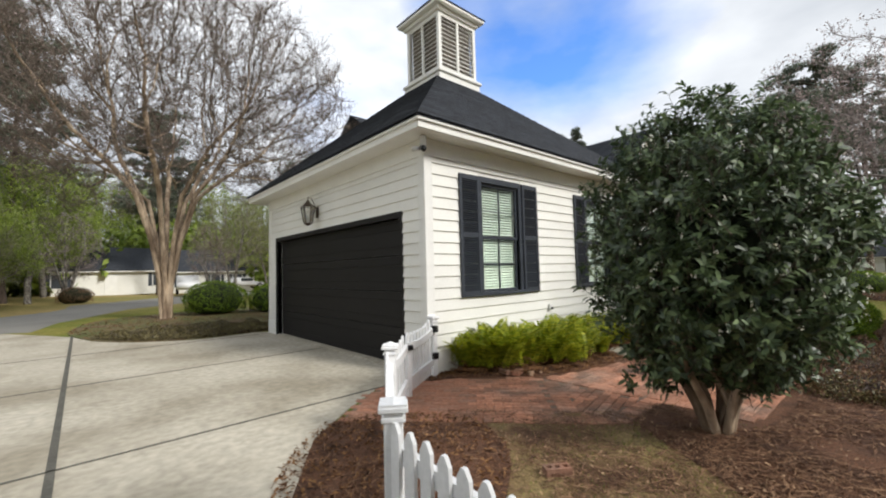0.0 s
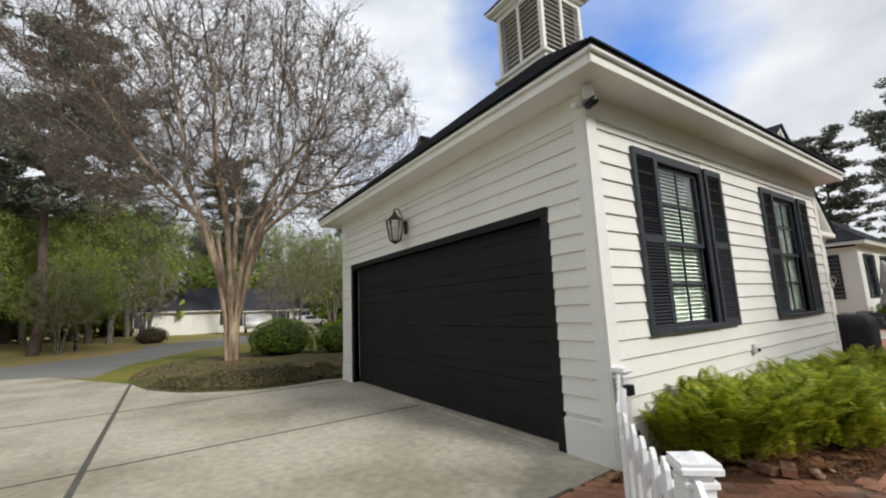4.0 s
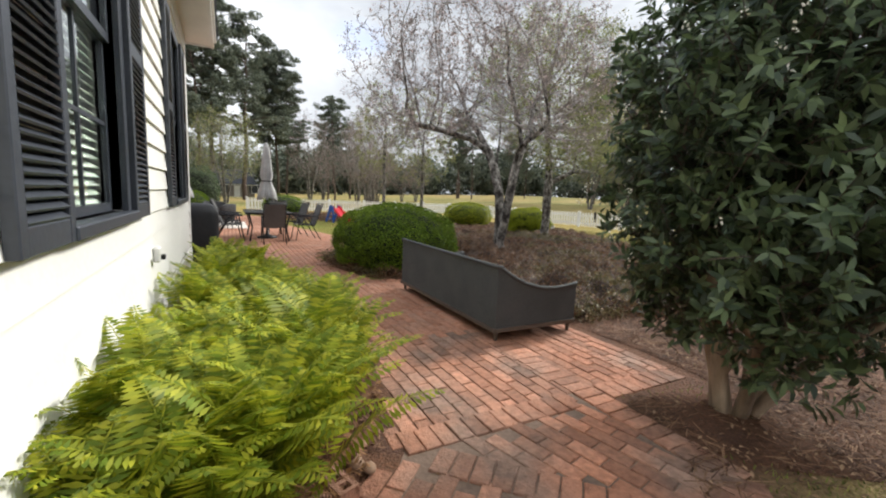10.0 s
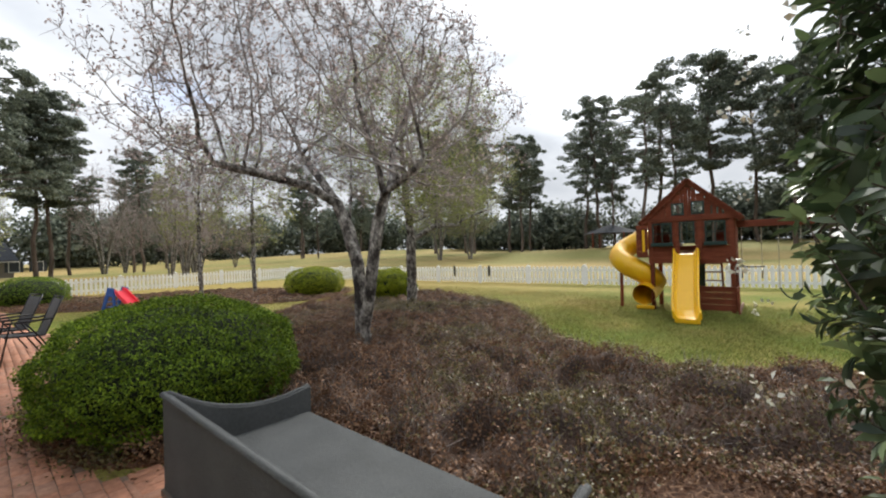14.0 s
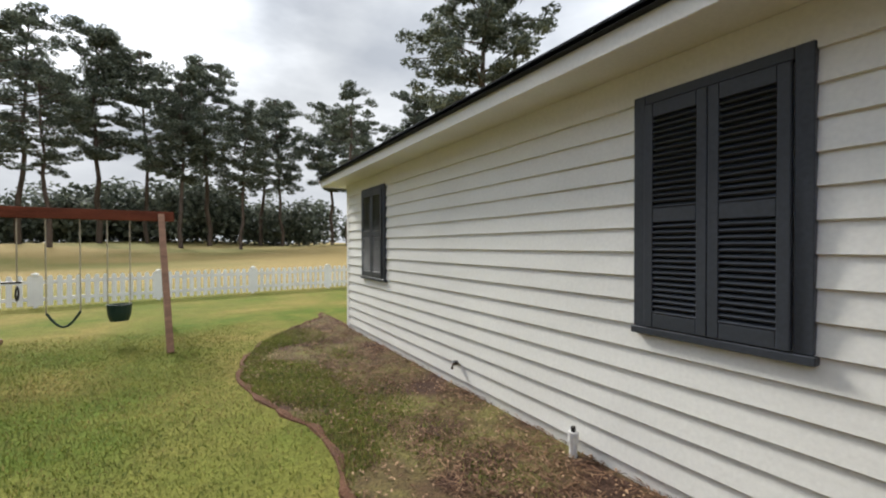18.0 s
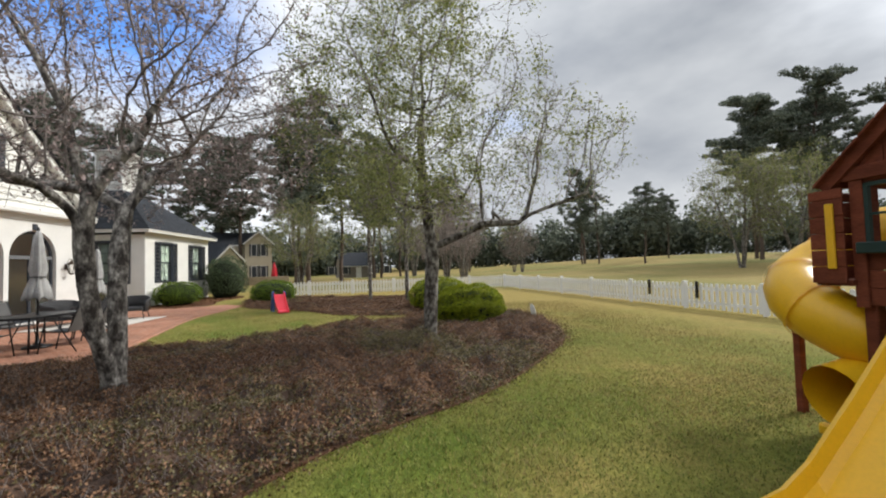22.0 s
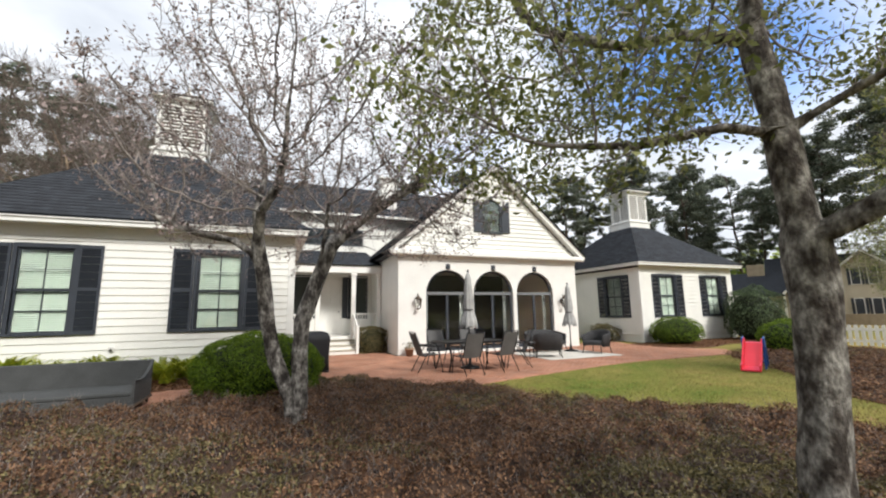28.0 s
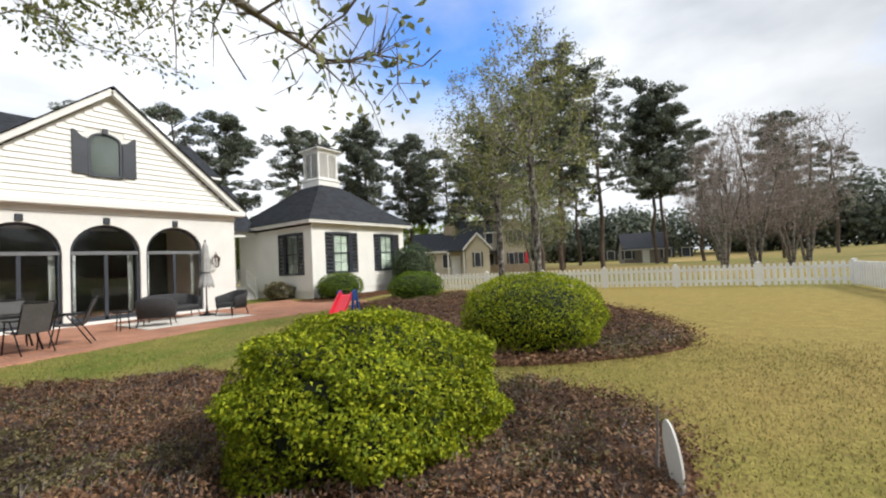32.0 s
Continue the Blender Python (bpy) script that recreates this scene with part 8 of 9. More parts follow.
# ---- furniture and fittings ----
def garden_sofa():
    th = thing("garden_sofa", "long grey woven garden sofa with scooped arms on bronze feet", "sofa", (2.20, -3.66, 0.0))
    L, D = 2.26, 0.98          # along x; the back stands on the +y side
    bm = bmesh.new()
    # the back and both arms are one thin bent shell, high behind and scooped down at the arms
    def shell(pts, tops, t=0.035):
        ins, outs = [], []
        for i, (p, h) in enumerate(zip(pts, tops)):
            q = Vector(pts[min(i + 1, len(pts) - 1)]) - Vector(pts[max(i - 1, 0)])
            nr = Vector((-q.y, q.x)).normalized() * t
            outs.append((bm.verts.new((p[0], p[1], 0.13)), bm.verts.new((p[0], p[1], h))))
            ins.append((bm.verts.new((p[0] + nr.x, p[1] + nr.y, 0.13)), bm.verts.new((p[0] + nr.x, p[1] + nr.y, h))))
        for k in range(len(pts) - 1):
            for a, b in ((outs[k], outs[k + 1]), (ins[k + 1], ins[k])):
                bm.faces.new((a[0], b[0], b[1], a[1]))
            bm.faces.new((outs[k][1], outs[k + 1][1], ins[k + 1][1], ins[k][1]))
            bm.faces.new((outs[k][0], ins[k][0], ins[k + 1][0], outs[k + 1][0]))
        for e in (0, -1):
            bm.faces.new((outs[e][0], outs[e][1], ins[e][1], ins[e][0]))
    def arm_top(t):            # t: 0 at the front, 1 at the back
        return 0.515 - 0.035 * math.sin(min(t, 0.6) / 0.6 * math.pi) + 0.20 * max(0.0, (t - 0.55) / 0.45) ** 1.6
    pts, tops = [], []
    for i in range(11):
        t = i / 10
        pts.append((L, t * (D - 0.03)))
        tops.append(arm_top(t))
    for i in range(11):
        t = i / 10
        pts.append((L - t * L, D - 0.0))
        tops.append(0.715)
    for i in range(11):
        t = i / 10
        pts.append((0.0, (1 - t) * (D - 0.03)))
        tops.append(arm_top(1 - t))
    shell(pts, tops)
    bmesh.ops.recalc_face_normals(bm, faces=bm.faces)
    part("shell", bm, M_WICKER, th, "woven back and arms")
    bm = bmesh.new()
    tube(bm, [(p[0], p[1], h) for p, h in zip(pts, tops)], 0.019, 8)
    part("top_rail", bm, M_WICKER, th, smooth=True)
    part("seat", bx(0.04, 0.02, 0.27, L - 0.04, D - 0.04, 0.335, 0.015), M_CUSHION, th, "taut pale grey seat")
    bm = bmesh.new()
    for a, b in (((0, 0, 0.125), (L, 0, 0.125)), ((0, D, 0.125), (L, D, 0.125)), ((0, 0, 0.125), (0, D, 0.125)), ((L, 0, 0.125), (L, D, 0.125))):
        beam(bm, a, b, 0.04, 0.035)
    part("base_frame", bm, M_BRONZE, th)
    part("front_apron", bx(0.03, -0.01, 0.14, L - 0.03, 0.015, 0.27, 0.004), M_WICKER, th)
    for x in (0.04, L - 0.04):
        for y in (0.04, D - 0.04):
            part("leg", lathe(bmesh.new(), [(0.016, 0.012), (0.02, 0.05), (0.034, 0.12)], 8, (x, y, 0)), M_BRONZE, th, "tapered bronze foot")


garden_sofa()


def dining_chair(x, y, turn, first=[]):
    """A sling chair facing its +y."""
    m = pose(x, y, 0.014, 0, 0, turn)
    if first:
        return copy_thing(first[0], m)
    th = thing("patio_chair", "dark metal patio chair with grey sling seat", "chair", group="chairs round the patio table")
    th.matrix_basis = m
    def sling(p, w):
        bm = bmesh.new()
        rows = [[bm.verts.new((-w / 2 + w * i / 4, q[0], q[1] - 0.012 * math.sin(math.pi * i / 4))) for i in range(5)] for q in p]
        lows = [[bm.verts.new(v.co + Vector((0, 0.004, -0.008))) for v in r] for r in rows]
        for r0, r1, s0, s1 in zip(rows, rows[1:], lows, lows[1:]):
            for k in range(4):
                bm.faces.new((r0[k], r0[k + 1], r1[k + 1], r1[k]))
                bm.faces.new((s0[k], s1[k], s1[k + 1], s0[k + 1]))
        return bm
    seat = [(0.24, 0.43), (0.12, 0.425), (-0.05, 0.40), (-0.20, 0.40)]
    back = [(-0.20, 0.40), (-0.26, 0.55), (-0.34, 0.78), (-0.41, 0.96)]
    part("seat", sling(seat, 0.46), M_SLING, th)
    part("backrest", sling(back, 0.46), M_SLING, th)
    for s in (-1, 1):
        part("side_frame", tube(bmesh.new(), [(s * 0.245, 0.25, 0.43), (s * 0.245, -0.20, 0.40), (s * 0.245, -0.30, 0.66), (s * 0.245, -0.42, 0.98)], 0.014, 6), M_DARKMETAL, th, smooth=True)
        part("front_leg", tube(bmesh.new(), [(s * 0.26, 0.30, 0.0), (s * 0.255, 0.22, 0.43), (s * 0.26, 0.18, 0.63)], 0.013, 6), M_DARKMETAL, th, smooth=True)
        part("rear_leg", tube(bmesh.new(), [(s * 0.25, -0.36, 0.0), (s * 0.25, -0.12, 0.41), (s * 0.255, 0.02, 0.62)], 0.013, 6), M_DARKMETAL, th, smooth=True)
        part("armrest", tube(bmesh.new(), [(s * 0.262, 0.26, 0.635), (s * 0.265, 0.0, 0.64), (s * 0.25, -0.30, 0.655)], 0.018, 6), M_DARKMETAL, th, smooth=True)
    part("top_bar", tube(bmesh.new(), [(-0.245, -0.42, 0.98), (0.245, -0.42, 0.98)], 0.013, 6), M_DARKMETAL, th, smooth=True)
    first.append(th)
    return th


for x, y, a in ((10.05, -1.55, -90), (10.75, -2.40, 6), (11.78, -2.22, 14), (10.75, -0.62, 180), (11.75, -0.60, 172), (12.50, -1.80, 68)):
    dining_chair(x, y, a)
tb = thing("patio_table", "dark metal patio table with glass top under an umbrella", "table", (11.25, -1.50, 0.014))
part("tabletop", bx(-0.85, -0.52, 0.70, 0.85, 0.52, 0.715, 0.006), M_DARKMETAL, tb)
bm = bmesh.new()
for a, b in (((-0.87, -0.54, 0.70), (0.87, -0.54, 0.70)), ((-0.87, 0.54, 0.70), (0.87, 0.54, 0.70)), ((-0.87, -0.54, 0.70), (-0.87, 0.54, 0.70)), ((0.87, -0.54, 0.70), (0.87, 0.54, 0.70))):
    beam(bm, a, b, 0.035, 0.045)
part("table_frame", bm, M_DARKMETAL, tb)
for sx in (-1, 1):
    for sy in (-1, 1):
        part("leg", tube(bmesh.new(), [(sx * 0.78, sy * 0.46, 0), (sx * 0.70, sy * 0.40, 0.35), (sx * 0.80, sy * 0.48, 0.70)], 0.02, 6), M_DARKMETAL, tb, smooth=True)


def umbrella(x, y, top, label):
    th = thing("patio_umbrella", label, "umbrella", (x, y, 0.014))
    part("pole", tube(bmesh.new(), [(0, 0, 0.05), (0, 0, top)], 0.02, 10), M_DARKMETAL, th, smooth=True)
    part("base", lathe(bmesh.new(), [(0.25, 0.0), (0.25, 0.04), (0.10, 0.07), (0.04, 0.12), (0.03, 0.3)], 18), M_DARKMETAL, th, smooth=True)
    bm = bmesh.new()
    seg, rings = 24, []
    prof = [(0.02, top + 0.02), (0.07, top - 0.10), (0.10, top - 0.45), (0.13, top - 0.85), (0.10, top - 1.0), (0.17, top - 1.25), (0.21, top - 1.42), (0.19, top - 1.46)]
    for i, (r, z) in enumerate(prof):
        ring = []
        for k in range(seg):
            a = 2 * math.pi * k / seg
            f = 1 + 0.26 * math.cos(8 * a) * min(1, i / 3) + 0.06 * math.sin(3 * a + i)
            ring.append(bm.verts.new((r * f * math.cos(a), r * f * math.sin(a), z - 0.05 * math.cos(8 * a) * (i > 5))))
        rings.append(ring)
    for r0, r1 in zip(rings, rings[1:]):
        for k in range(seg):
            bm.faces.new((r0[k], r1[k], r1[(k + 1) % seg], r0[(k + 1) % seg]))
    bm.faces.new(rings[0])
    part("canopy", bm, M_UMB, th, "folded grey canvas canopy", smooth=True)
    part("tie", lathe(bmesh.new(), [(0.125, top - 1.02), (0.13, top - 0.98)], 16), M_SLING, th)
    part("finial", lathe(bmesh.new(), [(0.02, top), (0.03, top + 0.04), (0.008, top + 0.10)], 8), M_DARKMETAL, th)


umbrella(11.25, -1.50, 2.52, "closed grey umbrella standing through the patio table")
umbrella(16.40, 0.75, 2.40, "closed grey umbrella beside the lounge chairs")
rug = part("outdoor_rug", bx(14.10, -1.15, 0.020, 16.95, 1.35, 0.030, 0.004), M_RUG)
tagged(rug, "pale outdoor rug on the brick terrace", "rug")


def lounge(name, label, x, y, turn, w):
    """A low tub seat, open towards its -y, its shell sloping from the back down to the arms."""
    th = thing(name, label, "chair" if w < 1 else "loveseat", (x, y, 0.03), turn)
    bm = bmesh.new()
    box(bm, -w / 2 + 0.07, -0.33, 0.27, w / 2 - 0.07, 0.27, 0.40, 0.035)
    part("seat", bm, M_TUB, th)
    bm = bmesh.new()
    cols, n = [], 22
    for k in range(n + 1):
        a = -1.0 + 2.0 * k / n
        # squared oval that runs round the back from arm to arm
        c, q = math.sin(a * 2.1), math.cos(a * 2.1)
        e = 0.62
        px, py = math.copysign(abs(c) ** e, c), math.copysign(abs(q) ** e, q)
        top = 0.58 + 0.19 * max(0.0, math.cos(a * 1.45)) ** 1.5
        cols.append([bm.verts.new((px * (w / 2 + o), py * (0.36 + o), z)) for o, z in ((-0.05, 0.24), (0.0, 0.22), (0.045, top - 0.03), (0.035, top), (0.0, top), (-0.02, top - 0.03))])
    for c0, c1 in zip(cols, cols[1:]):
        for k in range(6):
            bm.faces.new((c0[k], c0[(k + 1) % 6], c1[(k + 1) % 6], c1[k]))
    bm.faces.new(cols[0])
    bm.faces.new(cols[-1][::-1])
    bmesh.ops.recalc_face_normals(bm, faces=bm.faces)
    part("shell", bm, M_TUB, th, "dark woven wrap-round back and arms", smooth=True)
    for s in (-1, 1):
        for yy in (-0.24, 0.26):
            part("leg", tube(bmesh.new(), [(s * (w / 2 - 0.09), yy, 0.28), (s * (w / 2 - 0.04), yy * 1.25, 0.0)], 0.016, 6), M_DARKMETAL, th)


lounge("lounge_chair", "dark woven tub chair on the rug", 14.60, -0.35, 148, 0.86)
lounge("lounge_chair", "dark woven tub chair beside the umbrella", 16.72, -0.20, -75, 0.80)
lounge("loveseat", "dark woven loveseat in front of the arched doors", 15.45, 0.95, 0, 1.5)
st = thing("side_table", "small round dark side table beside the loveseat", "table", (13.75, -0.55, 0.03))
part("tabletop", lathe(bmesh.new(), [(0.20, 0.46), (0.21, 0.48), (0.20, 0.50)], 16), M_DARKMETAL, st)
for k in range(3):
    a = 2.1 * k
    part("leg", tube(bmesh.new(), [(0.16 * math.cos(a), 0.16 * math.sin(a), 0), (0.13 * math.cos(a), 0.13 * math.sin(a), 0.46)], 0.012, 6), M_DARKMETAL, st)

gr = thing("covered_grill", "grill under a black fabric cover beside the garage corner", "grill", (7.45, -0.10, 0.013))
bm = bmesh.new()
prof = [(0.33, 0.30, 0.0), (0.32, 0.30, 0.35), (0.34, 0.31, 0.80), (0.33, 0.30, 0.88), (0.28, 0.25, 0.98), (0.18, 0.15, 1.02)]
rings = []
for i, (a, b, z) in enumerate(prof):
    rings.append([bm.verts.new((a * (abs(math.cos(t)) ** 0.28) * math.copysign(1, math.cos(t)) * (1 + 0.025 * math.sin(9 * t + i)), b * (abs(math.sin(t)) ** 0.28) * math.copysign(1, math.sin(t)) * (1 + 0.025 * math.sin(7 * t + i)), z)) for t in [2 * math.pi * k / 32 for k in range(32)]])
for r0, r1 in zip(rings, rings[1:]):
    for k in range(32):
        bm.faces.new((r0[k], r0[(k + 1) % 32], r1[(k + 1) % 32], r1[k]))
bm.faces.new(rings[-1])
bm.faces.new(rings[0][::-1])
part("cover", bm, M_COVER, gr, smooth=True)
part("wheel", lathe(bmesh.new(), [(0.05, 0.0), (0.06, 0.02), (0.05, 0.04)], 10, (0.26, -0.32, 0.0)), M_TYRE, gr)

# toy slide
toy = thing("toy_slide", "red and blue plastic toddler slide on the grass", "toy slide", (17.5, -4.8, 0.0), 205)
bm = bmesh.new()
path = [(-0.05, 0.62), (0.10, 0.60), (0.40, 0.36), (0.75, 0.10), (0.98, 0.04)]
sec = [(-0.195, 0.11), (-0.165, 0.11), (-0.16, 0.015), (0.16, 0.015), (0.165, 0.11), (0.195, 0.11), (0.195, -0.015), (-0.195, -0.015)]
rows = [[bm.verts.new((u, v, z + w)) for v, w in sec] for u, z in path]
for r0, r1 in zip(rows, rows[1:]):
    for k in range(8):
        bm.faces.new((r0[k], r0[(k + 1) % 8], r1[(k + 1) % 8], r1[k]))
bm.faces.new(rows[0][::-1])
bm.faces.new(rows[-1])
bmesh.ops.recalc_face_normals(bm, faces=bm.faces)
part("slide", bm, M_RED, toy, "red slide chute")
for s in (-1, 1):
    bm = bmesh.new()
    prism(bm, [(-0.42, 0.0), (-0.34, 0.0), (-0.10, 0.50), (0.06, 0.50), (0.10, 0.0), (0.18, 0.0), (0.12, 0.72), (-0.12, 0.76)], s * 0.21 - 0.02, s * 0.21 + 0.02, "y")
    part("side_panel", bm, M_BLUE, toy, "blue side panel")
for k in range(3):
    part("step", bx(-0.36 + 0.09 * k, -0.19, 0.12 + 0.17 * k, -0.24 + 0.09 * k, 0.19, 0.15 + 0.17 * k, 0.006), M_BLUE, toy)

# marker sign and small finds
slab = thing("stepping_stone", "flat pale stone slab at the edge of the fern bed", "stone", (3.35, -1.28, 0.02), 8)
bm = bmesh.new()
prism(bm, [(-0.33, -0.15), (0.05, -0.19), (0.34, -0.14), (0.36, 0.12), (0.02, 0.18), (-0.31, 0.13)], 0.0, 0.055)
bmesh.ops.bevel(bm, geom=list(bm.edges), offset=0.012, segments=2, affect='EDGES')
part("body", bm, M_CONCRETE, slab)
for sx, sy, sr in ((1.02, -1.05, 0.045), (0.96, -1.10, 0.032), (1.10, -1.02, 0.036), (1.16, -1.12, 0.028)):
    rk = thing("pebble", "small tan stone in the mulch", "stone", (sx, sy, 0.02))
    bm = bmesh.new()
    bmesh.ops.create_icosphere(bm, subdivisions=2, radius=sr)
    for v in bm.verts:
        k = 1 + 0.22 * noise.noise(v.co * 28 + Vector((sx * 9, 0, 0)))
        v.co = Vector((v.co.x * 1.25 * k, v.co.y * k, v.co.z * 0.7 * k + sr * 0.5))
    part("body", bm, M_TERRA, rk, smooth=True)
sg = thing("yard_sign", "small white oval sign leaning on a stake in the bed", "sign", (12.62, -13.08, -0.06), 35)
bm = bmesh.new()
lathe(bm, [(0.006, 0.0), (0.006, 0.2)], 6)
part("stake", bm, M_DARKMETAL, sg)
bm = bmesh.new()
prism(bm, [(0.085 * math.cos(t), 0.27 + 0.20 * math.sin(t)) for t in [2 * math.pi * k / 24 for k in range(24)]], -0.006, 0.006, "y")
bmesh.ops.rotate(bm, verts=bm.verts, cent=(0, 0, 0.05), matrix=Matrix.Rotation(radians(16), 3, 'Y'))
part("face", bm, M_PVC, sg)
for z in (0.24, 0.29):
    part("print_bar", bx(-0.02, -0.009, z, 0.09, -0.0065, z + 0.012), M_UMB, sg)
bk = thing("cored_brick", "loose red brick with three round holes in the mulch", "brick", (0.88, -0.93, 0.03), 20)
bm = bmesh.new()
# a brick standing on its face, its holes sunk into the top
for y0, y1 in ((-0.048, -0.022), (0.022, 0.048)):
    box(bm, -0.10, y0, 0, 0.10, y1, 0.06)
for x0, x1 in ((-0.10, -0.082), (-0.043, -0.020), (0.020, 0.043), (0.082, 0.10)):
    box(bm, x0, -0.0219, 0, x1, 0.0219, 0.06)
box(bm, -0.0995, -0.0475, 0, 0.0995, 0.0475, 0.02)
part("body", bm, M_BRICK, bk)
copy_thing(bk, pose(0.78, -0.78, 0.03, 10, 0, 75))
copy_thing(bk, pose(-1.15, -2.9, 0.0, 0, 0, -35))


def lantern(parent_pose, s, label):
    th = new("wall_lantern")
    th.matrix_world = parent_pose
    tagged(th, label, "lantern", "wall lanterns")
    def p(nm, bm, mt, smooth=False):
        return part(nm, bm, mt, th, smooth=smooth)
    p("back_plate", bx(-0.05 * s, -0.02, -0.10 * s, 0.05 * s, 0.0, 0.12 * s, 0.005), M_LANTERN)
    p("arm", tube(bmesh.new(), [(0, -0.02, 0.06 * s), (0, -0.12 * s, 0.30 * s), (0, -0.20 * s, 0.30 * s), (0, -0.20 * s, 0.22 * s)], 0.010 * s, 6), M_LANTERN, True)
    c = -0.20 * s
    bm = bmesh.new()
    lathe(bm, [(0.155 * s, 0.10 * s), (0.11 * s, 0.14 * s), (0.04 * s, 0.21 * s), (0.015 * s, 0.26 * s)], 6, (0, c, 0))
    p("roof", bm, M_LANTERN)
    bm = bmesh.new()
    for k in range(6):
        a = 2 * math.pi * k / 6
        beam(bm, (0.14 * s * math.cos(a), c + 0.14 * s * math.sin(a), 0.10 * s), (0.085 * s * math.cos(a), c + 0.085 * s * math.sin(a), -0.22 * s), 0.014 * s)
    p("cage", bm, M_LANTERN)
    bm = bmesh.new()
    lathe(bm, [(0.082 * s, -0.215 * s), (0.135 * s, 0.098 * s)], 6, (0, c, 0))
    p("glass", bm, M_LGLASS).visible_shadow = False
    p("bottom", lathe(bmesh.new(), [(0.02 * s, -0.27 * s), (0.05 * s, -0.25 * s), (0.09 * s, -0.22 * s)], 6, (0, c, 0)), M_LANTERN)
    p("candle", lathe(bmesh.new(), [(0.018 * s, -0.21 * s), (0.018 * s, -0.05 * s)], 8, (0, c, 0)), M_PVC)


lantern(pose(-0.03, 3.67, 2.86, 0, 0, -90), 1.05, "aged bronze wall lantern above the garage door")
lantern(pose(11.12, MY, 1.86), 1.0, "aged bronze wall lantern beside the arched door")
lantern(pose(17.50, MY, 1.86), 1.0, "aged bronze wall lantern beside the arched door")

sc = thing("security_camera", "small white and black camera under the garage eave", "camera", (-0.12, -0.14, 3.36), -45)
part("mount", bx(-0.05, -0.05, 0.0, 0.05, 0.05, 0.15, 0.01), M_PVC, sc)
part("head", tube(bmesh.new(), [(0.0, 0.03, -0.03), (0.02, -0.15, -0.07)], 0.042, 10), M_DARKMETAL, sc, smooth=True)
part("head", tube(bmesh.new(), [(-0.05, 0.03, -0.02), (-0.16, -0.05, -0.05)], 0.036, 10), M_PVC, sc, smooth=True)
ol = thing("outdoor_outlet", "small grey outdoor outlet on the garage wall", "outlet", (3.06, -0.022, 0.72))
part("cover", bx(-0.05, -0.05, 0.0, 0.05, 0.0, 0.12, 0.012), M_PVC, ol)
part("plug", bx(-0.02, -0.08, 0.02, 0.02, -0.05, 0.06, 0.005), M_DARKMETAL, ol)
fa = thing("hose_tap", "small brass hose tap on the outbuilding wall", "tap", (SX, -9.31, 0.27))
part("body", tube(bmesh.new(), [(0.0, 0, 0), (0.09, 0, 0.0), (0.11, 0, -0.05)], 0.013, 8), M_LANTERN, fa, smooth=True)
part("handle", lathe(bmesh.new(), [(0.03, 0.02), (0.03, 0.03)], 8, (0.06, 0, 0)), M_DARKMETAL, fa)
pp = thing("drain_pipe", "short white capped pipe in the soil by the wall", "pipe", (SX + 0.10, -7.68, 0.0))
part("pipe", lathe(bmesh.new(), [(0.030, 0.0), (0.030, 0.12), (0.038, 0.12), (0.038, 0.19)], 12), M_PVC, pp, smooth=False)
part("cap", lathe(bmesh.new(), [(0.018, 0.19), (0.018, 0.225)], 8), M_DARKMETAL, pp)
pot = thing("flower_pot", "small clay pot at the corner of the house", "pot", (10.75, 2.2, 0.013))
part("pot", lathe(bmesh.new(), [(0.11, 0.0), (0.15, 0.22), (0.17, 0.22), (0.17, 0.27)], 16), M_TERRA, pot, smooth=True)
stp = np.random.default_rng(77)
ep = new("pot_plant", leaves("pot_plant", np.column_stack([stp.normal(10.75, 0.09, 120), stp.normal(2.2, 0.09, 120), stp.uniform(0.27, 0.48, 120)]), np.tile([[0, 0, 1.0]], (120, 1)), 0.07, 0.03, M_JASMG, stp))
tagged(ep, "small green plant in the clay pot", "plant")
tagged(part("dead_stick", tube(bmesh.new(), [(12.83, -12.93, 0.0), (12.80, -12.95, 0.25), (12.74, -12.97, 0.46)], [0.012, 0.009, 0.004], 6), M_TWIG), "bare dry stick standing at the bed's edge", "stick")

# ---- playset ----
ps = thing("playset", "red-stained cedar playset with yellow slides and swing beam", "playset", (3.55, -13.0, 0.0), 3.0)
PX0, PX1, PD = -0.95, 0.77, -1.05        # tower: x from PX0 to PX1, y from 0 back to PD
DECK, EAVE, PEAK, XC = 1.27, 2.16, 3.08, -0.07
for x in (PX0, PX1 - 0.09):
    for y in (0.0, PD + 0.09):
        part("post", bx(x, y - 0.09, 0.0, x + 0.09, y, EAVE + 0.1, 0.006), M_CEDAR, ps)
part("deck", bx(PX0, PD, DECK - 0.06, PX1, -0.02, DECK, 0.006), M_CEDAR, ps)
def plank_wall(name, axis, at, u0, u1, z0, z1, holes=(), pitch=0.14):
    """Horizontal planks between u0 and u1; holes are (ua, ub, za, zb)."""
    z = z0
    while z < z1 - 0.02:
        zt = min(z + pitch - 0.006, z1)
        cuts = sorted((h[0], h[1]) for h in holes if h[2] < zt - 0.03 and h[3] > z + 0.03)
        u = u0
        for ua, ub in [*cuts, (u1, u1)]:
            if ua - u > 0.02:
                if axis == "y":
                    part("plank", bx(u, at - 0.022, z, ua, at, zt, 0.003), M_CEDAR, ps)
                else:
                    part("plank", bx(at, u, z, at + 0.022, ua, zt, 0.003), M_CEDAR, ps)
            u = ub
        z += pitch
wins = [(-0.80, -0.40, 1.60, 2.10), (-0.20, 0.12, DECK, 2.12), (0.27, 0.70, 1.60, 2.10)]
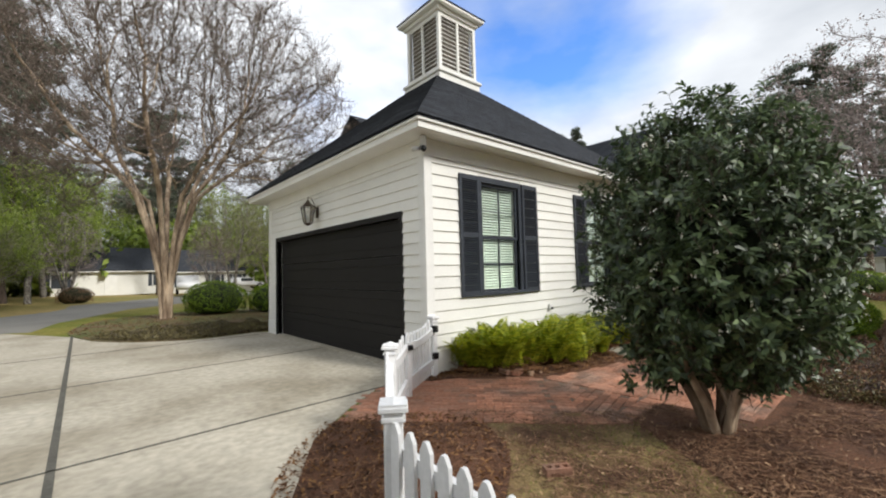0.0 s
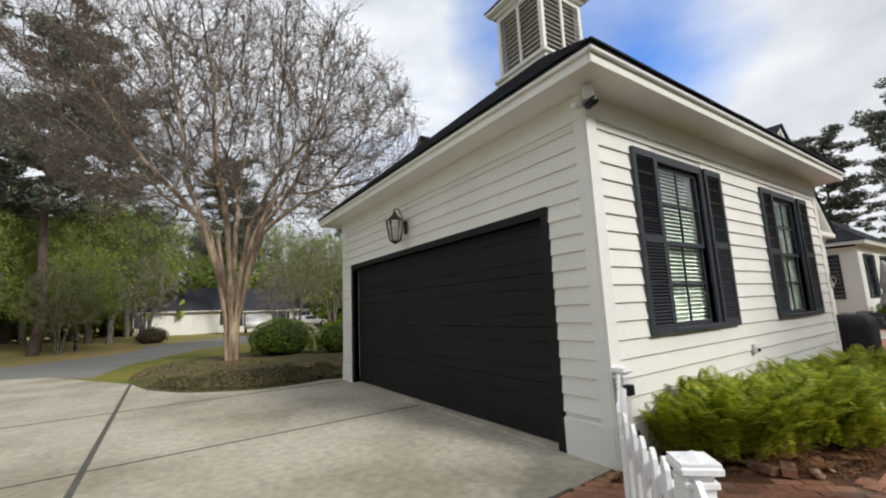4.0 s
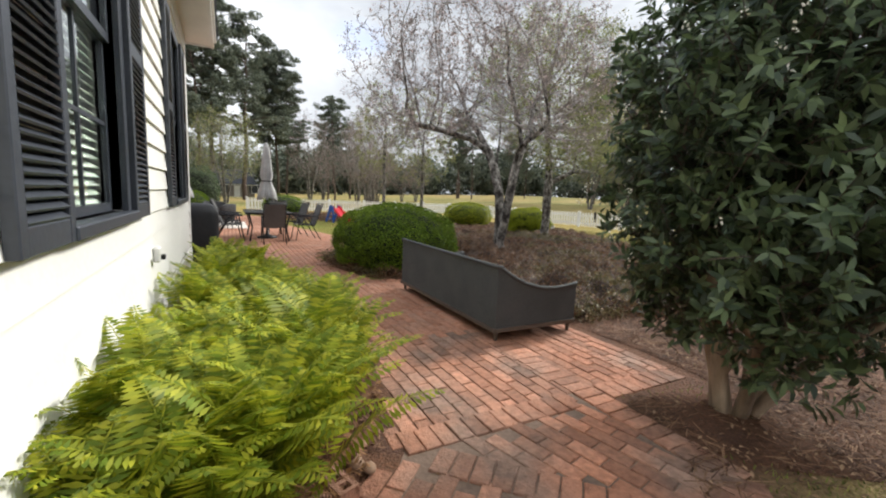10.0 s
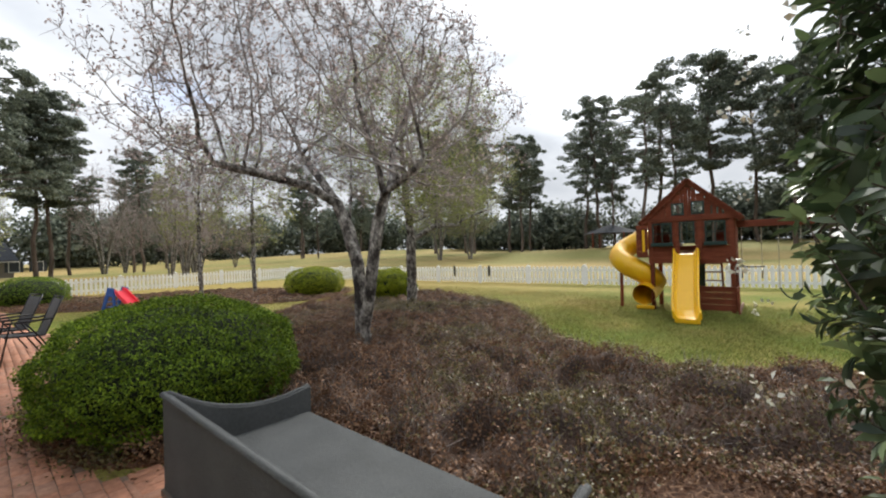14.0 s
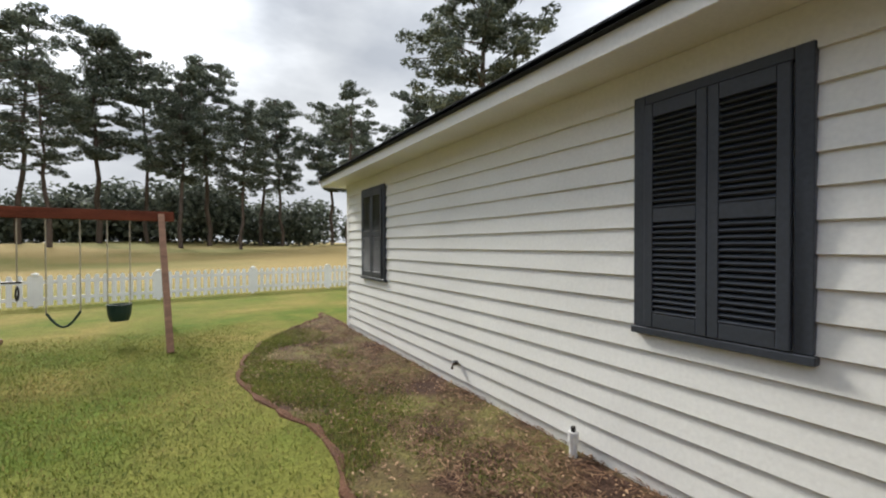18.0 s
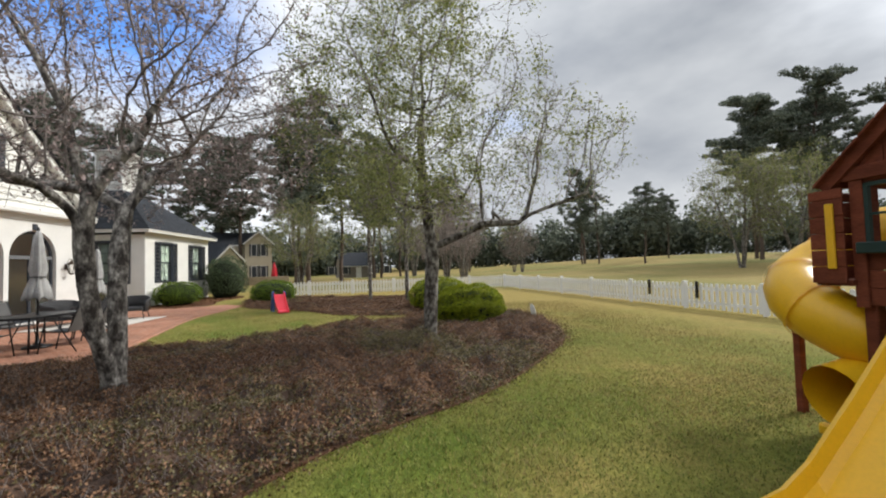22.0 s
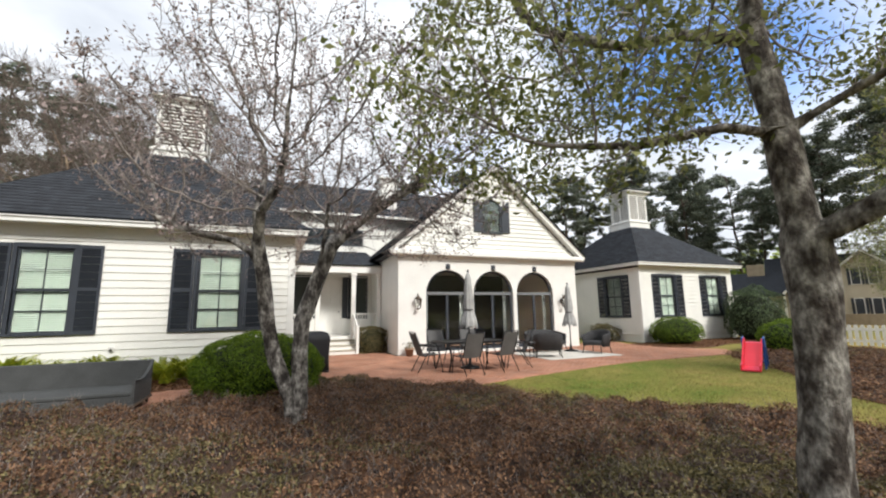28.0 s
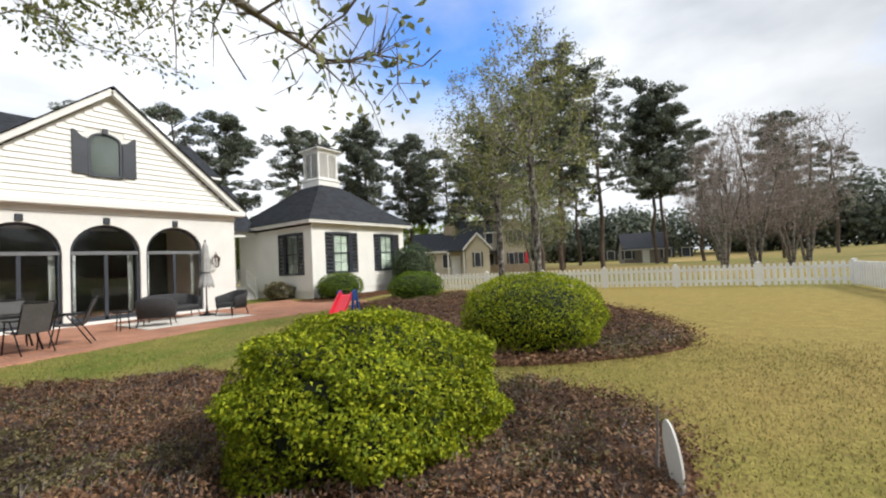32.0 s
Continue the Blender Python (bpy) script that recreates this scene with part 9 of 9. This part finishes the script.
plank_wall("front", "y", 0.02, PX0, PX1, DECK - 0.14, EAVE, wins)
plank_wall("side", "x", PX0 - 0.02, PD, 0.0, DECK - 0.14, EAVE)
plank_wall("side", "x", PX1, PD, 0.0, DECK - 0.14, EAVE, [(-0.62, -0.12, DECK, 2.05)])
plank_wall("back", "y", PD, PX0, PX1, DECK - 0.14, EAVE - 0.25, [(-0.5, 0.5, 1.6, 2.1)])
plank_wall("low_front", "y", 0.02, PX0, 0.20, 0.05, 0.55)
plank_wall("low_side", "x", PX0 - 0.02, PD, 0.0, 0.05, 0.55)
part("sill_rail", bx(PX0, -0.03, 0.55, 0.20, 0.04, 0.60, 0.006), M_CEDAR, ps)
part("post", bx(0.13, -0.07, 0.0, 0.20, 0.0, DECK - 0.06, 0.005), M_CEDAR, ps)
part("chalkboard", bx(-0.28, PD + 0.03, 0.30, 0.18, PD + 0.05, 1.1, 0.004), M_GREENP, ps, "dark green board under the deck")
for x in (PX0, -0.345, 0.15, PX1 - 0.07):
    part("batten", bx(x, 0.021, DECK - 0.16, x + 0.09, 0.045, EAVE + 0.02, 0.004), M_CEDAR, ps)
for ua, ub, za, zb in (wins[0], wins[2], (-0.20, 0.12, 1.62, 2.12)):
    wf = new("play_window")
    wf.parent = ps
    bm = bmesh.new()
    box(bm, ua, 0.0, za, ua + 0.03, 0.035, zb); box(bm, ub - 0.03, 0.0, za, ub, 0.035, zb)
    box(bm, ua, 0.0, za, ub, 0.035, za + 0.03); box(bm, ua, 0.0, zb - 0.03, ub, 0.035, zb)
    box(bm, (ua + ub) / 2 - 0.01, 0.005, za, (ua + ub) / 2 + 0.01, 0.03, zb); box(bm, ua, 0.006, (za + zb) / 2 - 0.01, ub, 0.029, (za + zb) / 2 + 0.01)
    part("frame", bm, M_GREENP, wf)
    if ub - ua > 0.38:
        part("window_box", bx(ua - 0.02, 0.036, za - 0.06, ub + 0.02, 0.12, za + 0.03, 0.008), M_GREENP, wf)
# gable front: vertical boards with two small windows and three slits
gholes = [(-0.40, -0.14, 2.28, 2.58), (0.01, 0.27, 2.28, 2.56), (-0.56, -0.525, 2.26, 2.45), (-0.67, -0.635, 2.26, 2.41), (-0.78, -0.745, 2.26, 2.37)]
gedges = sorted({round(PX0 - 0.09 + 0.16 * k, 3) for k in range(13)} | {e for g in gholes for e in g[:2]})
for u0, u1 in zip(gedges, gedges[1:]):
    u = (u0 + u1) / 2
    top = EAVE + (PEAK - EAVE - 0.12) * (1 - abs(u - XC) / 0.98)
    if top < EAVE + 0.05 or u1 - u0 < 0.012:
        continue
    z = EAVE
    for za, zb in [g[2:] for g in gholes if g[0] < u < g[1]] + [(top, top)]:
        if za - z > 0.01:
            part("gable_board", bx(u0 + 0.003, 0.0, z, u1 - 0.003, 0.024, min(za, top), 0.003), M_CEDAR, ps)
        z = zb
for ua, ub, za, zb in gholes[:2]:
    bm = bmesh.new()
    box(bm, ua, 0.024, za, ua + 0.03, 0.04, zb); box(bm, ub - 0.03, 0.024, za, ub, 0.04, zb)
    box(bm, ua + 0.031, 0.024, za, ub - 0.031, 0.04, za + 0.03); box(bm, ua + 0.031, 0.024, zb - 0.03, ub - 0.031, 0.04, zb)
    part("gable_window_frame", bm, M_GREENP, ps)
part("gable_beam", bx(PX0 - 0.14, 0.025, EAVE - 0.03, PX1 + 0.14, 0.06, EAVE + 0.08, 0.006), M_CEDAR, ps)
for s in (-1, 1):
    bm = bmesh.new()
    beam(bm, (XC + s * 1.04, 0.06, EAVE - 0.06), (XC, 0.06, PEAK), 0.05, 0.12)
    part("rake_board", bm, M_CEDAR, ps)
    n = 9
    for k in range(n):
        t0, t1 = k / n, (k + 1) / n - 0.01
        a, b = (XC + s * 1.06 * (1 - t0), EAVE - 0.08 + (PEAK + 0.08 - EAVE) * t0), (XC + s * 1.06 * (1 - t1), EAVE - 0.08 + (PEAK + 0.08 - EAVE) * t1)
        bm = bmesh.new()
        prism(bm, [(a[0], a[1] + 0.05), (b[0], b[1] + 0.05), (b[0], b[1] + 0.028), (a[0], a[1] + 0.028)], PD - 0.16, 0.14, "y")
        part("roof_plank", bm, M_CEDAR, ps)
# balcony box on the tube side, with a yellow strip
part("balcony_floor", bx(PX1, -0.60, 1.28, PX1 + 0.27, 0.09, 1.33), M_CEDAR, ps)
plank_wall("balcony_front", "y", 0.12, PX1 + 0.023, PX1 + 0.28, 1.30, 2.08)
plank_wall("balcony_side", "x", PX1 + 0.26, -0.60, 0.095, 1.30, 2.08)
part("yellow_strip", bx(PX1 + 0.08, 0.121, 1.42, PX1 + 0.14, 0.145, 1.96, 0.006), M_YELLOW, ps, "yellow plastic strip")
# chute
def chute_path():
    return [(-0.02, 1.36), (0.14, 1.34), (0.55, 1.02), (1.05, 0.55), (1.45, 0.22), (1.68, 0.12), (1.90, 0.10)]
bm = bmesh.new()
pr = chute_path()
secs = []
for i, (v, z) in enumerate(pr):
    t = i / (len(pr) - 1)
    cx = 0.02 - 0.26 * t
    hw = 0.23 - 0.01 * t
    sec = [(-hw - 0.03, 0.0), (-hw - 0.035, 0.13), (-hw, 0.145), (-hw + 0.03, 0.05), (-hw + 0.07, 0.0), (hw - 0.07, 0.0), (hw - 0.03, 0.05), (hw, 0.145), (hw + 0.035, 0.13), (hw + 0.03, 0.0), (hw - 0.04, -0.02), (-hw + 0.04, -0.02)]
    secs.append([bm.verts.new((cx + u, v, z + w)) for u, w in sec])
for s0, s1 in zip(secs, secs[1:]):
    for k in range(12):
        bm.faces.new((s0[k], s0[(k + 1) % 12], s1[(k + 1) % 12], s1[k]))
bm.faces.new(secs[0][::-1])
bm.faces.new(secs[-1])
bmesh.ops.recalc_face_normals(bm, faces=bm.faces)
part("slide", bm, M_YELLOW, ps, "yellow plastic slide chute", smooth=False)
part("slide_foot", bx(-0.46, 1.80, 0.0, -0.02, 1.90, 0.10, 0.02), M_YELLOW, ps)
# spiral tube
bm = bmesh.new()
TX = PX1 - 0.08
tp = [(PX1 + 0.02, -0.95, 1.74), (TX + 0.28, -0.95, 1.74)]
for k in range(15):
    a = radians(-90 + 19 * k)
    tp.append((TX + 0.50 + 0.42 * math.cos(a), -0.53 + 0.42 * math.sin(a), 1.72 - 1.05 * k / 14))
tp += [(TX + 0.15, -0.66, 0.56), (TX + 0.20, -0.24, 0.44), (TX + 0.22, 0.16, 0.36)]
tube(bm, tp, [0.265] * len(tp), 16, cap=False)
part("tube_slide", bm, M_YELLOW, ps, "yellow spiral tube slide", smooth=True)
for i in (2, 5, 8, 11, 14):
    bm = bmesh.new()
    d = (Vector(tp[i + 1]) - Vector(tp[i])).normalized()
    tube(bm, [Vector(tp[i]) - d * 0.015, Vector(tp[i]) + d * 0.015], 0.285, 16, cap=False)
    part("tube_flange", bm, M_YELLOW, ps, smooth=True)
part("tube_support", bx(TX + 0.80, -0.30, 0.0, TX + 0.87, -0.23, 0.95, 0.005), M_CEDAR, ps)
part("tube_exit", bx(TX + 0.0, 0.05, 0.0, TX + 0.40, 0.13, 0.10, 0.02), M_YELLOW, ps)
# ladder on the side and rungs in the back
lad = new("ladder")
lad.parent = ps
for u in (-0.62, -0.16):
    part("ladder_rail", beam(bmesh.new(), (u, PD - 0.60, 0.0), (u, PD + 0.02, DECK), 0.04, 0.09), M_CEDAR, lad)
for k in range(5):
    z = 0.2 + 0.22 * k
    part("rung", beam(bmesh.new(), (-0.62, PD - 0.60 + 0.62 * z / DECK, z), (-0.16, PD - 0.60 + 0.62 * z / DECK, z), 0.035), M_CEDAR_PALE, lad)
part("brace", beam(bmesh.new(), (PX0 + 0.02, PD - 0.66, 0.0), (PX0 + 0.02, PD - 0.02, DECK), 0.05, 0.12), M_CEDAR, ps)
part("brace", beam(bmesh.new(), (PX0 - 0.05, 0.10, 0.0), (PX0 - 0.03, 0.0, 0.5), 0.03, 0.08), M_CEDAR, ps)
part("ground_board", bx(PX0 - 0.08, PD - 0.66, 0.0, PX0 - 0.03, 0.1, 0.07, 0.006), M_CEDAR_PALE, ps)
# swing beam and A-frame
BY, BZ, BXE = -0.66, 2.04, -3.17
part("swing_beam", bx(BXE - 0.12, BY - 0.045, BZ - 0.10, PX0, BY + 0.045, BZ + 0.06, 0.008), M_CEDAR, ps)
for dy in (-1.18, 1.17):
    part("a_frame_leg", beam(bmesh.new(), (BXE - 0.05, BY + dy, 0.0), (BXE + 0.06, BY + 0.05 * dy, BZ), 0.085, 0.085), M_CEDAR_PALE if dy > 0 else M_CEDAR, ps)
part("a_frame_tie", beam(bmesh.new(), (BXE + 0.02, BY - 0.52, 0.95), (BXE + 0.02, BY + 0.55, 0.95), 0.05, 0.09), M_CEDAR, ps)
def hang(u, z, dx=0.0):
    return tube(bmesh.new(), [(u, BY, BZ - 0.10), (u + dx, BY, z)], 0.009, 5)
tz = new("trapeze")
tz.parent = ps
for u in (-1.05, -1.42):
    part("rope", hang(u, 1.02), M_ROPE, tz)
    part("ring", tube(bmesh.new(), [(u, BY + 0.07 * math.cos(t), 0.86 + 0.10 * math.sin(t)) for t in [2 * math.pi * k / 12 for k in range(13)]], 0.012, 6), M_DARKMETAL, tz)
part("bar", tube(bmesh.new(), [(-1.0, BY, 1.02), (-1.47, BY, 1.02)], 0.017, 8), M_DARKMETAL, tz)
bs = new("belt_swing")
bs.parent = ps
for u in (-1.72, -2.10):
    part("rope", hang(u, 0.55), M_ROPE, bs)
part("belt", tube(bmesh.new(), [(-1.72 - 0.38 * k / 8, BY, 0.55 - 0.22 * math.sin(math.pi * k / 8)) for k in range(9)], 0.018, 6), M_GREENP, bs)
bk2 = new("bucket_swing")
bk2.parent = ps
for u in (-2.42, -2.70):
    part("rope", hang(u, 0.62), M_ROPE, bk2)
bm = bmesh.new()
lathe(bm, [(0.12, 0.36), (0.15, 0.46), (0.165, 0.62), (0.145, 0.62), (0.12, 0.42)], 14, (-2.56, BY, 0))
part("bucket", bm, M_GREENP, bk2, "dark green bucket seat")

# ---- neighbouring houses and cars ----
def far_house(name, label, x, y, turn, w, d, h, rise, wall_mat, windows, chimney=False, door=True):
    th = thing(name, label, "house", (x, y, float(ground_height(x, y)) - 0.05), turn)
    part("wall", bx(-w / 2, -d / 2, 0, w / 2, d / 2, h), wall_mat, th)
    bm = bmesh.new()
    prism(bm, [(-d / 2, h), (d / 2, h), (0, h + rise - 0.1)], -w / 2 + 0.01, w / 2 - 0.01, "x")
    part("gable", bm, wall_mat, th)
    for s in (-1, 1):
        bm = bmesh.new()
        prism(bm, [(s * (d / 2 + 0.4), h - 0.25), (0, h + rise), (0, h + rise + 0.15), (s * (d / 2 + 0.45), h - 0.08)], -w / 2 - 0.35, w / 2 + 0.35, "x")
        part("roof", bm, M_SHINGLE, th)
    part("fascia", bx(-w / 2 - 0.36, -d / 2 - 0.42, h - 0.30, w / 2 + 0.36, -d / 2 - 0.38, h - 0.12), M_TRIM, th)
    for side, u, z, ww, hh in windows:
        wn2 = new("house_window")
        wn2.parent = th
        wn2.matrix_basis = pose(u, -d / 2, z) if side == "f" else pose(-w / 2, u, z, 0, 0, -90)
        part("frame", bx(-ww / 2 - 0.08, -0.05, -0.08, ww / 2 + 0.08, -0.002, hh + 0.08, 0.01), M_TRIM, wn2)
        part("pane", bx(-ww / 2, -0.065, 0, ww / 2, -0.051, hh), M_BLACK, wn2)
        for s in (-1, 1):
            part("shutter", bx(s * (ww / 2 + 0.27) - 0.17, -0.05, -0.05, s * (ww / 2 + 0.27) + 0.17, -0.003, hh + 0.05), M_BLACK, wn2)
    if door:
        part("door", bx(-0.5, -d / 2 - 0.06, 0, 0.5, -d / 2 - 0.002, 2.1), M_TRIM, th)
    if chimney:
        part("chimney", bx(w / 4, 0.3, h, w / 4 + 1.0, 1.2, h + rise + 1.2), M_YSTUCCO, th)
    return th


def gabled_house(label, x, y, turn, w, d, h, rise, wing_x, wing_w, wing_out, wing_rise, storeys, chimney_x=None):
    """A house with its ridge across and a gabled wing standing forward, facing its -y."""
    th = thing("neighbour_house", label, "house", (x, y, float(ground_height(x, y)) - 0.05), turn)
    part("wall", bx(-w / 2, -d / 2, 0, w / 2, d / 2, h), M_YSTUCCO, th)
    part("wall", bx(wing_x - wing_w / 2, -d / 2 - wing_out, 0, wing_x + wing_w / 2, -d / 2 - 0.002, h), M_YSTUCCO, th)
    part("gable", prism(bmesh.new(), [(-d / 2, h), (d / 2, h), (0, h + rise - 0.1)], -w / 2 + 0.01, w / 2 - 0.01, "x"), M_YSTUCCO, th)
    part("gable", prism(bmesh.new(), [(wing_x - wing_w / 2, h), (wing_x + wing_w / 2, h), (wing_x, h + wing_rise - 0.1)], -d / 2 - wing_out + 0.01, -d / 2 + 1.2, "y"), M_YSTUCCO, th)
    for s in (-1, 1):
        part("roof", prism(bmesh.new(), [(s * (d / 2 + 0.4), h - 0.2), (0, h + rise), (0, h + rise + 0.15), (s * (d / 2 + 0.45), h - 0.05)], -w / 2 - 0.3, w / 2 + 0.3, "x"), M_SHINGLE, th)
        part("roof", prism(bmesh.new(), [(wing_x + s * (wing_w / 2 + 0.25), h - 0.15), (wing_x, h + wing_rise), (wing_x, h + wing_rise + 0.13), (wing_x + s * (wing_w / 2 + 0.3), h - 0.02)], -d / 2 - wing_out - 0.3, -d / 2 + 1.3, "y"), M_SHINGLE, th)
        bm = bmesh.new()
        beam(bm, (wing_x + s * (wing_w / 2 + 0.28), -d / 2 - wing_out - 0.32, h - 0.12), (wing_x, -d / 2 - wing_out - 0.32, h + wing_rise + 0.02), 0.05, 0.17)
        part("rake_board", bm, M_TRIM, th)
    part("fascia", bx(-w / 2 - 0.3, -d / 2 - 0.45, h - 0.27, wing_x - wing_w / 2 - 0.3, -d / 2 - 0.40, h - 0.08), M_TRIM, th)
    for k in range(storeys):
        z = 0.9 + 2.7 * k
        for u in (-0.55, 0.55) if wing_w > 2.6 else (0.0,):
            wn2 = new("house_window")
            wn2.parent = th
            wn2.matrix_basis = pose(wing_x + u, -d / 2 - wing_out, z)
            part("frame", bx(-0.34, -0.05, -0.06, 0.34, -0.002, 1.46, 0.01), M_TRIM, wn2)
            part("pane", bx(-0.27, -0.065, 0, 0.27, -0.051, 1.4), M_BLACK, wn2)
            for s in (-1, 1):
                part("shutter", bx(s * 0.44 - 0.09, -0.05, -0.05, s * 0.44 + 0.09, -0.003, 1.45), M_BLACK, wn2)
        for u in np.arange(-w / 2 + 1.3, wing_x - wing_w / 2 - 0.8, 2.2):
            wn2 = new("house_window")
            wn2.parent = th
            wn2.matrix_basis = pose(float(u), -d / 2, z)
            part("frame", bx(-0.48, -0.05, -0.08, 0.48, -0.002, 1.48, 0.01), M_TRIM, wn2)
            part("pane", bx(-0.4, -0.065, 0, 0.4, -0.051, 1.4), M_BLACK, wn2)
    # small white porch beside the wing
    px = wing_x - wing_w / 2 - 1.0
    part("porch_roof", bx(px - 0.9, -d / 2 - 1.6, 2.5, px + 0.9, -d / 2 - 0.003, 2.68, 0.03), M_SHINGLE, th)
    for s in (-1, 1):
        part("porch_post", bx(px + s * 0.8 - 0.08, -d / 2 - 1.5, 0, px + s * 0.8 + 0.08, -d / 2 - 1.34, 2.5), M_TRIM, th)
    part("door", bx(px - 0.45, -d / 2 - 0.06, 0, px + 0.45, -d / 2 - 0.002, 2.1), M_TRIM, th)
    if chimney_x is not None:
        part("chimney", bx(chimney_x - 0.65, -0.6, h, chimney_x + 0.65, 0.5, h + rise + 0.9), M_TERRA_PALE, th, "tan brick chimney")
    return th


M_TERRA_PALE = material("tan_chimney_brick", (0.36, 0.29, 0.20), 0.9, var=0.15, scale=3, bump=0.2)
gabled_house("cream one-storey house with a forward gable and tan chimney", 48.4, 13.2, -56.4, 7.4, 7.0, 2.75, 1.9, 3.0, 2.4, 1.6, 1.5, 1, 0.2)
gabled_house("cream two-storey house with a forward gable and dark shutters", 57.5, 12.6, -62.2, 7.4, 6.5, 5.1, 1.6, 2.9, 3.1, 1.6, 1.45, 2)
gw2 = thing("garden_wall", "low tan garden wall in front of the neighbouring house", "wall", (50.5, 6.4, float(ground_height(50.5, 6.4)) - 0.05), -64)
part("wall", bx(-3.2, -0.15, 0, 3.2, 0.15, 0.95, 0.03), M_TERRA_PALE, gw2)
part("gate_panel", bx(-4.6, -0.08, 0, -3.25, 0.0, 1.25, 0.02), M_TRIM, gw2, "white gate panel")
fl = thing("closed_umbrella", "furled red umbrella behind the tan garden wall", "umbrella", (52.0, 5.2, float(ground_height(52.0, 5.2)) - 0.05), 0)
part("pole", tube(bmesh.new(), [(0, 0, 0), (0, 0, 2.6)], 0.03, 6), M_TRIM, fl)
part("canopy", lathe(bmesh.new(), [(0.30, 0.9), (0.34, 1.1), (0.22, 2.0), (0.05, 2.6)], 10), M_RED, fl, smooth=True)
far_house("neighbour_house", "low grey-roofed house behind the far fence", 82, -1.2, -70, 6, 6, 2.5, 2.3, M_TAUPE, [("f", -5, 0.9, 1.0, 1.3), ("f", -2.5, 0.9, 1.0, 1.3), ("f", 3, 0.9, 1.0, 1.3), ("f", 5.5, 0.9, 1.0, 1.3)])
far_house("neighbour_house", "cream house with white garage doors across the lane", -2.2, 54, 8, 9, 8, 2.7, 2.4, M_SIDING, [("f", -4, 0.9, 1.0, 1.3), ("f", 4.2, 0.9, 1.0, 1.3)])
far_house("neighbour_house", "white house with dark shutters and dormer across the lane", 7.0, 58, -8, 14, 8, 2.9, 2.6, M_SIDING, [("f", -5, 0.9, 1.0, 1.4), ("f", -2.5, 0.9, 1.0, 1.4), ("f", 2.5, 0.9, 1.0, 1.4), ("f", 5, 0.9, 1.0, 1.4)])
sh2 = thing("pavilion", "dark open shelter at the edge of the woods", "shelter", (27.5, -78, float(ground_height(27.5, -78))), 8)
part("roof", lathe(bmesh.new(), [(5.0, 2.6), (0.3, 4.2)], 4), M_SHINGLE, sh2)
for sx in (-1, 1):
    for sy in (-1, 1):
        part("post", bx(sx * 2.6 - 0.1, sy * 2.6 - 0.1, 0, sx * 2.6 + 0.1, sy * 2.6 + 0.1, 2.7), M_CEDAR, sh2)


def car(x, y, turn, label, truck):
    th = thing("parked_truck" if truck else "parked_car", label, "truck" if truck else "car", (x, y, 0.02), turn)
    bm = bmesh.new()
    if truck:
        prism(bm, [(-2.7, 0.45), (2.6, 0.45), (2.6, 0.95), (1.3, 1.05), (0.8, 1.75), (-0.7, 1.78), (-0.9, 1.1), (-2.7, 1.08)], -0.92, 0.92, "y")
    else:
        prism(bm, [(-2.2, 0.35), (2.2, 0.35), (2.2, 0.75), (1.1, 0.9), (0.5, 1.42), (-1.2, 1.45), (-2.0, 0.95), (-2.2, 0.9)], -0.86, 0.86, "y")
    bmesh.ops.bevel(bm, geom=bm.edges[:], offset=0.06, segments=2, affect='EDGES')
    part("body", bm, M_CARW, th, smooth=True)
    part("side_glass", bx(-0.6, -0.94 if truck else -0.88, 1.15 if truck else 0.98, 0.75, 0.94 if truck else 0.88, 1.62 if truck else 1.33, 0.02), M_BLACK, th)
    for u in (-1.6, 1.6):
        for s in (-1, 1):
            wl2 = new("wheel")
            wl2.parent = th
            wl2.matrix_basis = pose(u, s * 0.85, 0.36, 90, 0, 0)
            part("tyre", lathe(bmesh.new(), [(0.30, -0.11), (0.36, -0.08), (0.36, 0.08), (0.30, 0.11)], 18), M_TYRE, wl2, smooth=True)
            part("rim", lathe(bmesh.new(), [(0.20, -0.115), (0.22, 0.0), (0.20, 0.115)], 12), M_UMB, wl2)


car(3.9, 42.0, 82, "white pickup truck parked across the lane", True)
car(10.9, 49.0, 8, "white car parked in front of the far house", False)


lay_near_bricks()
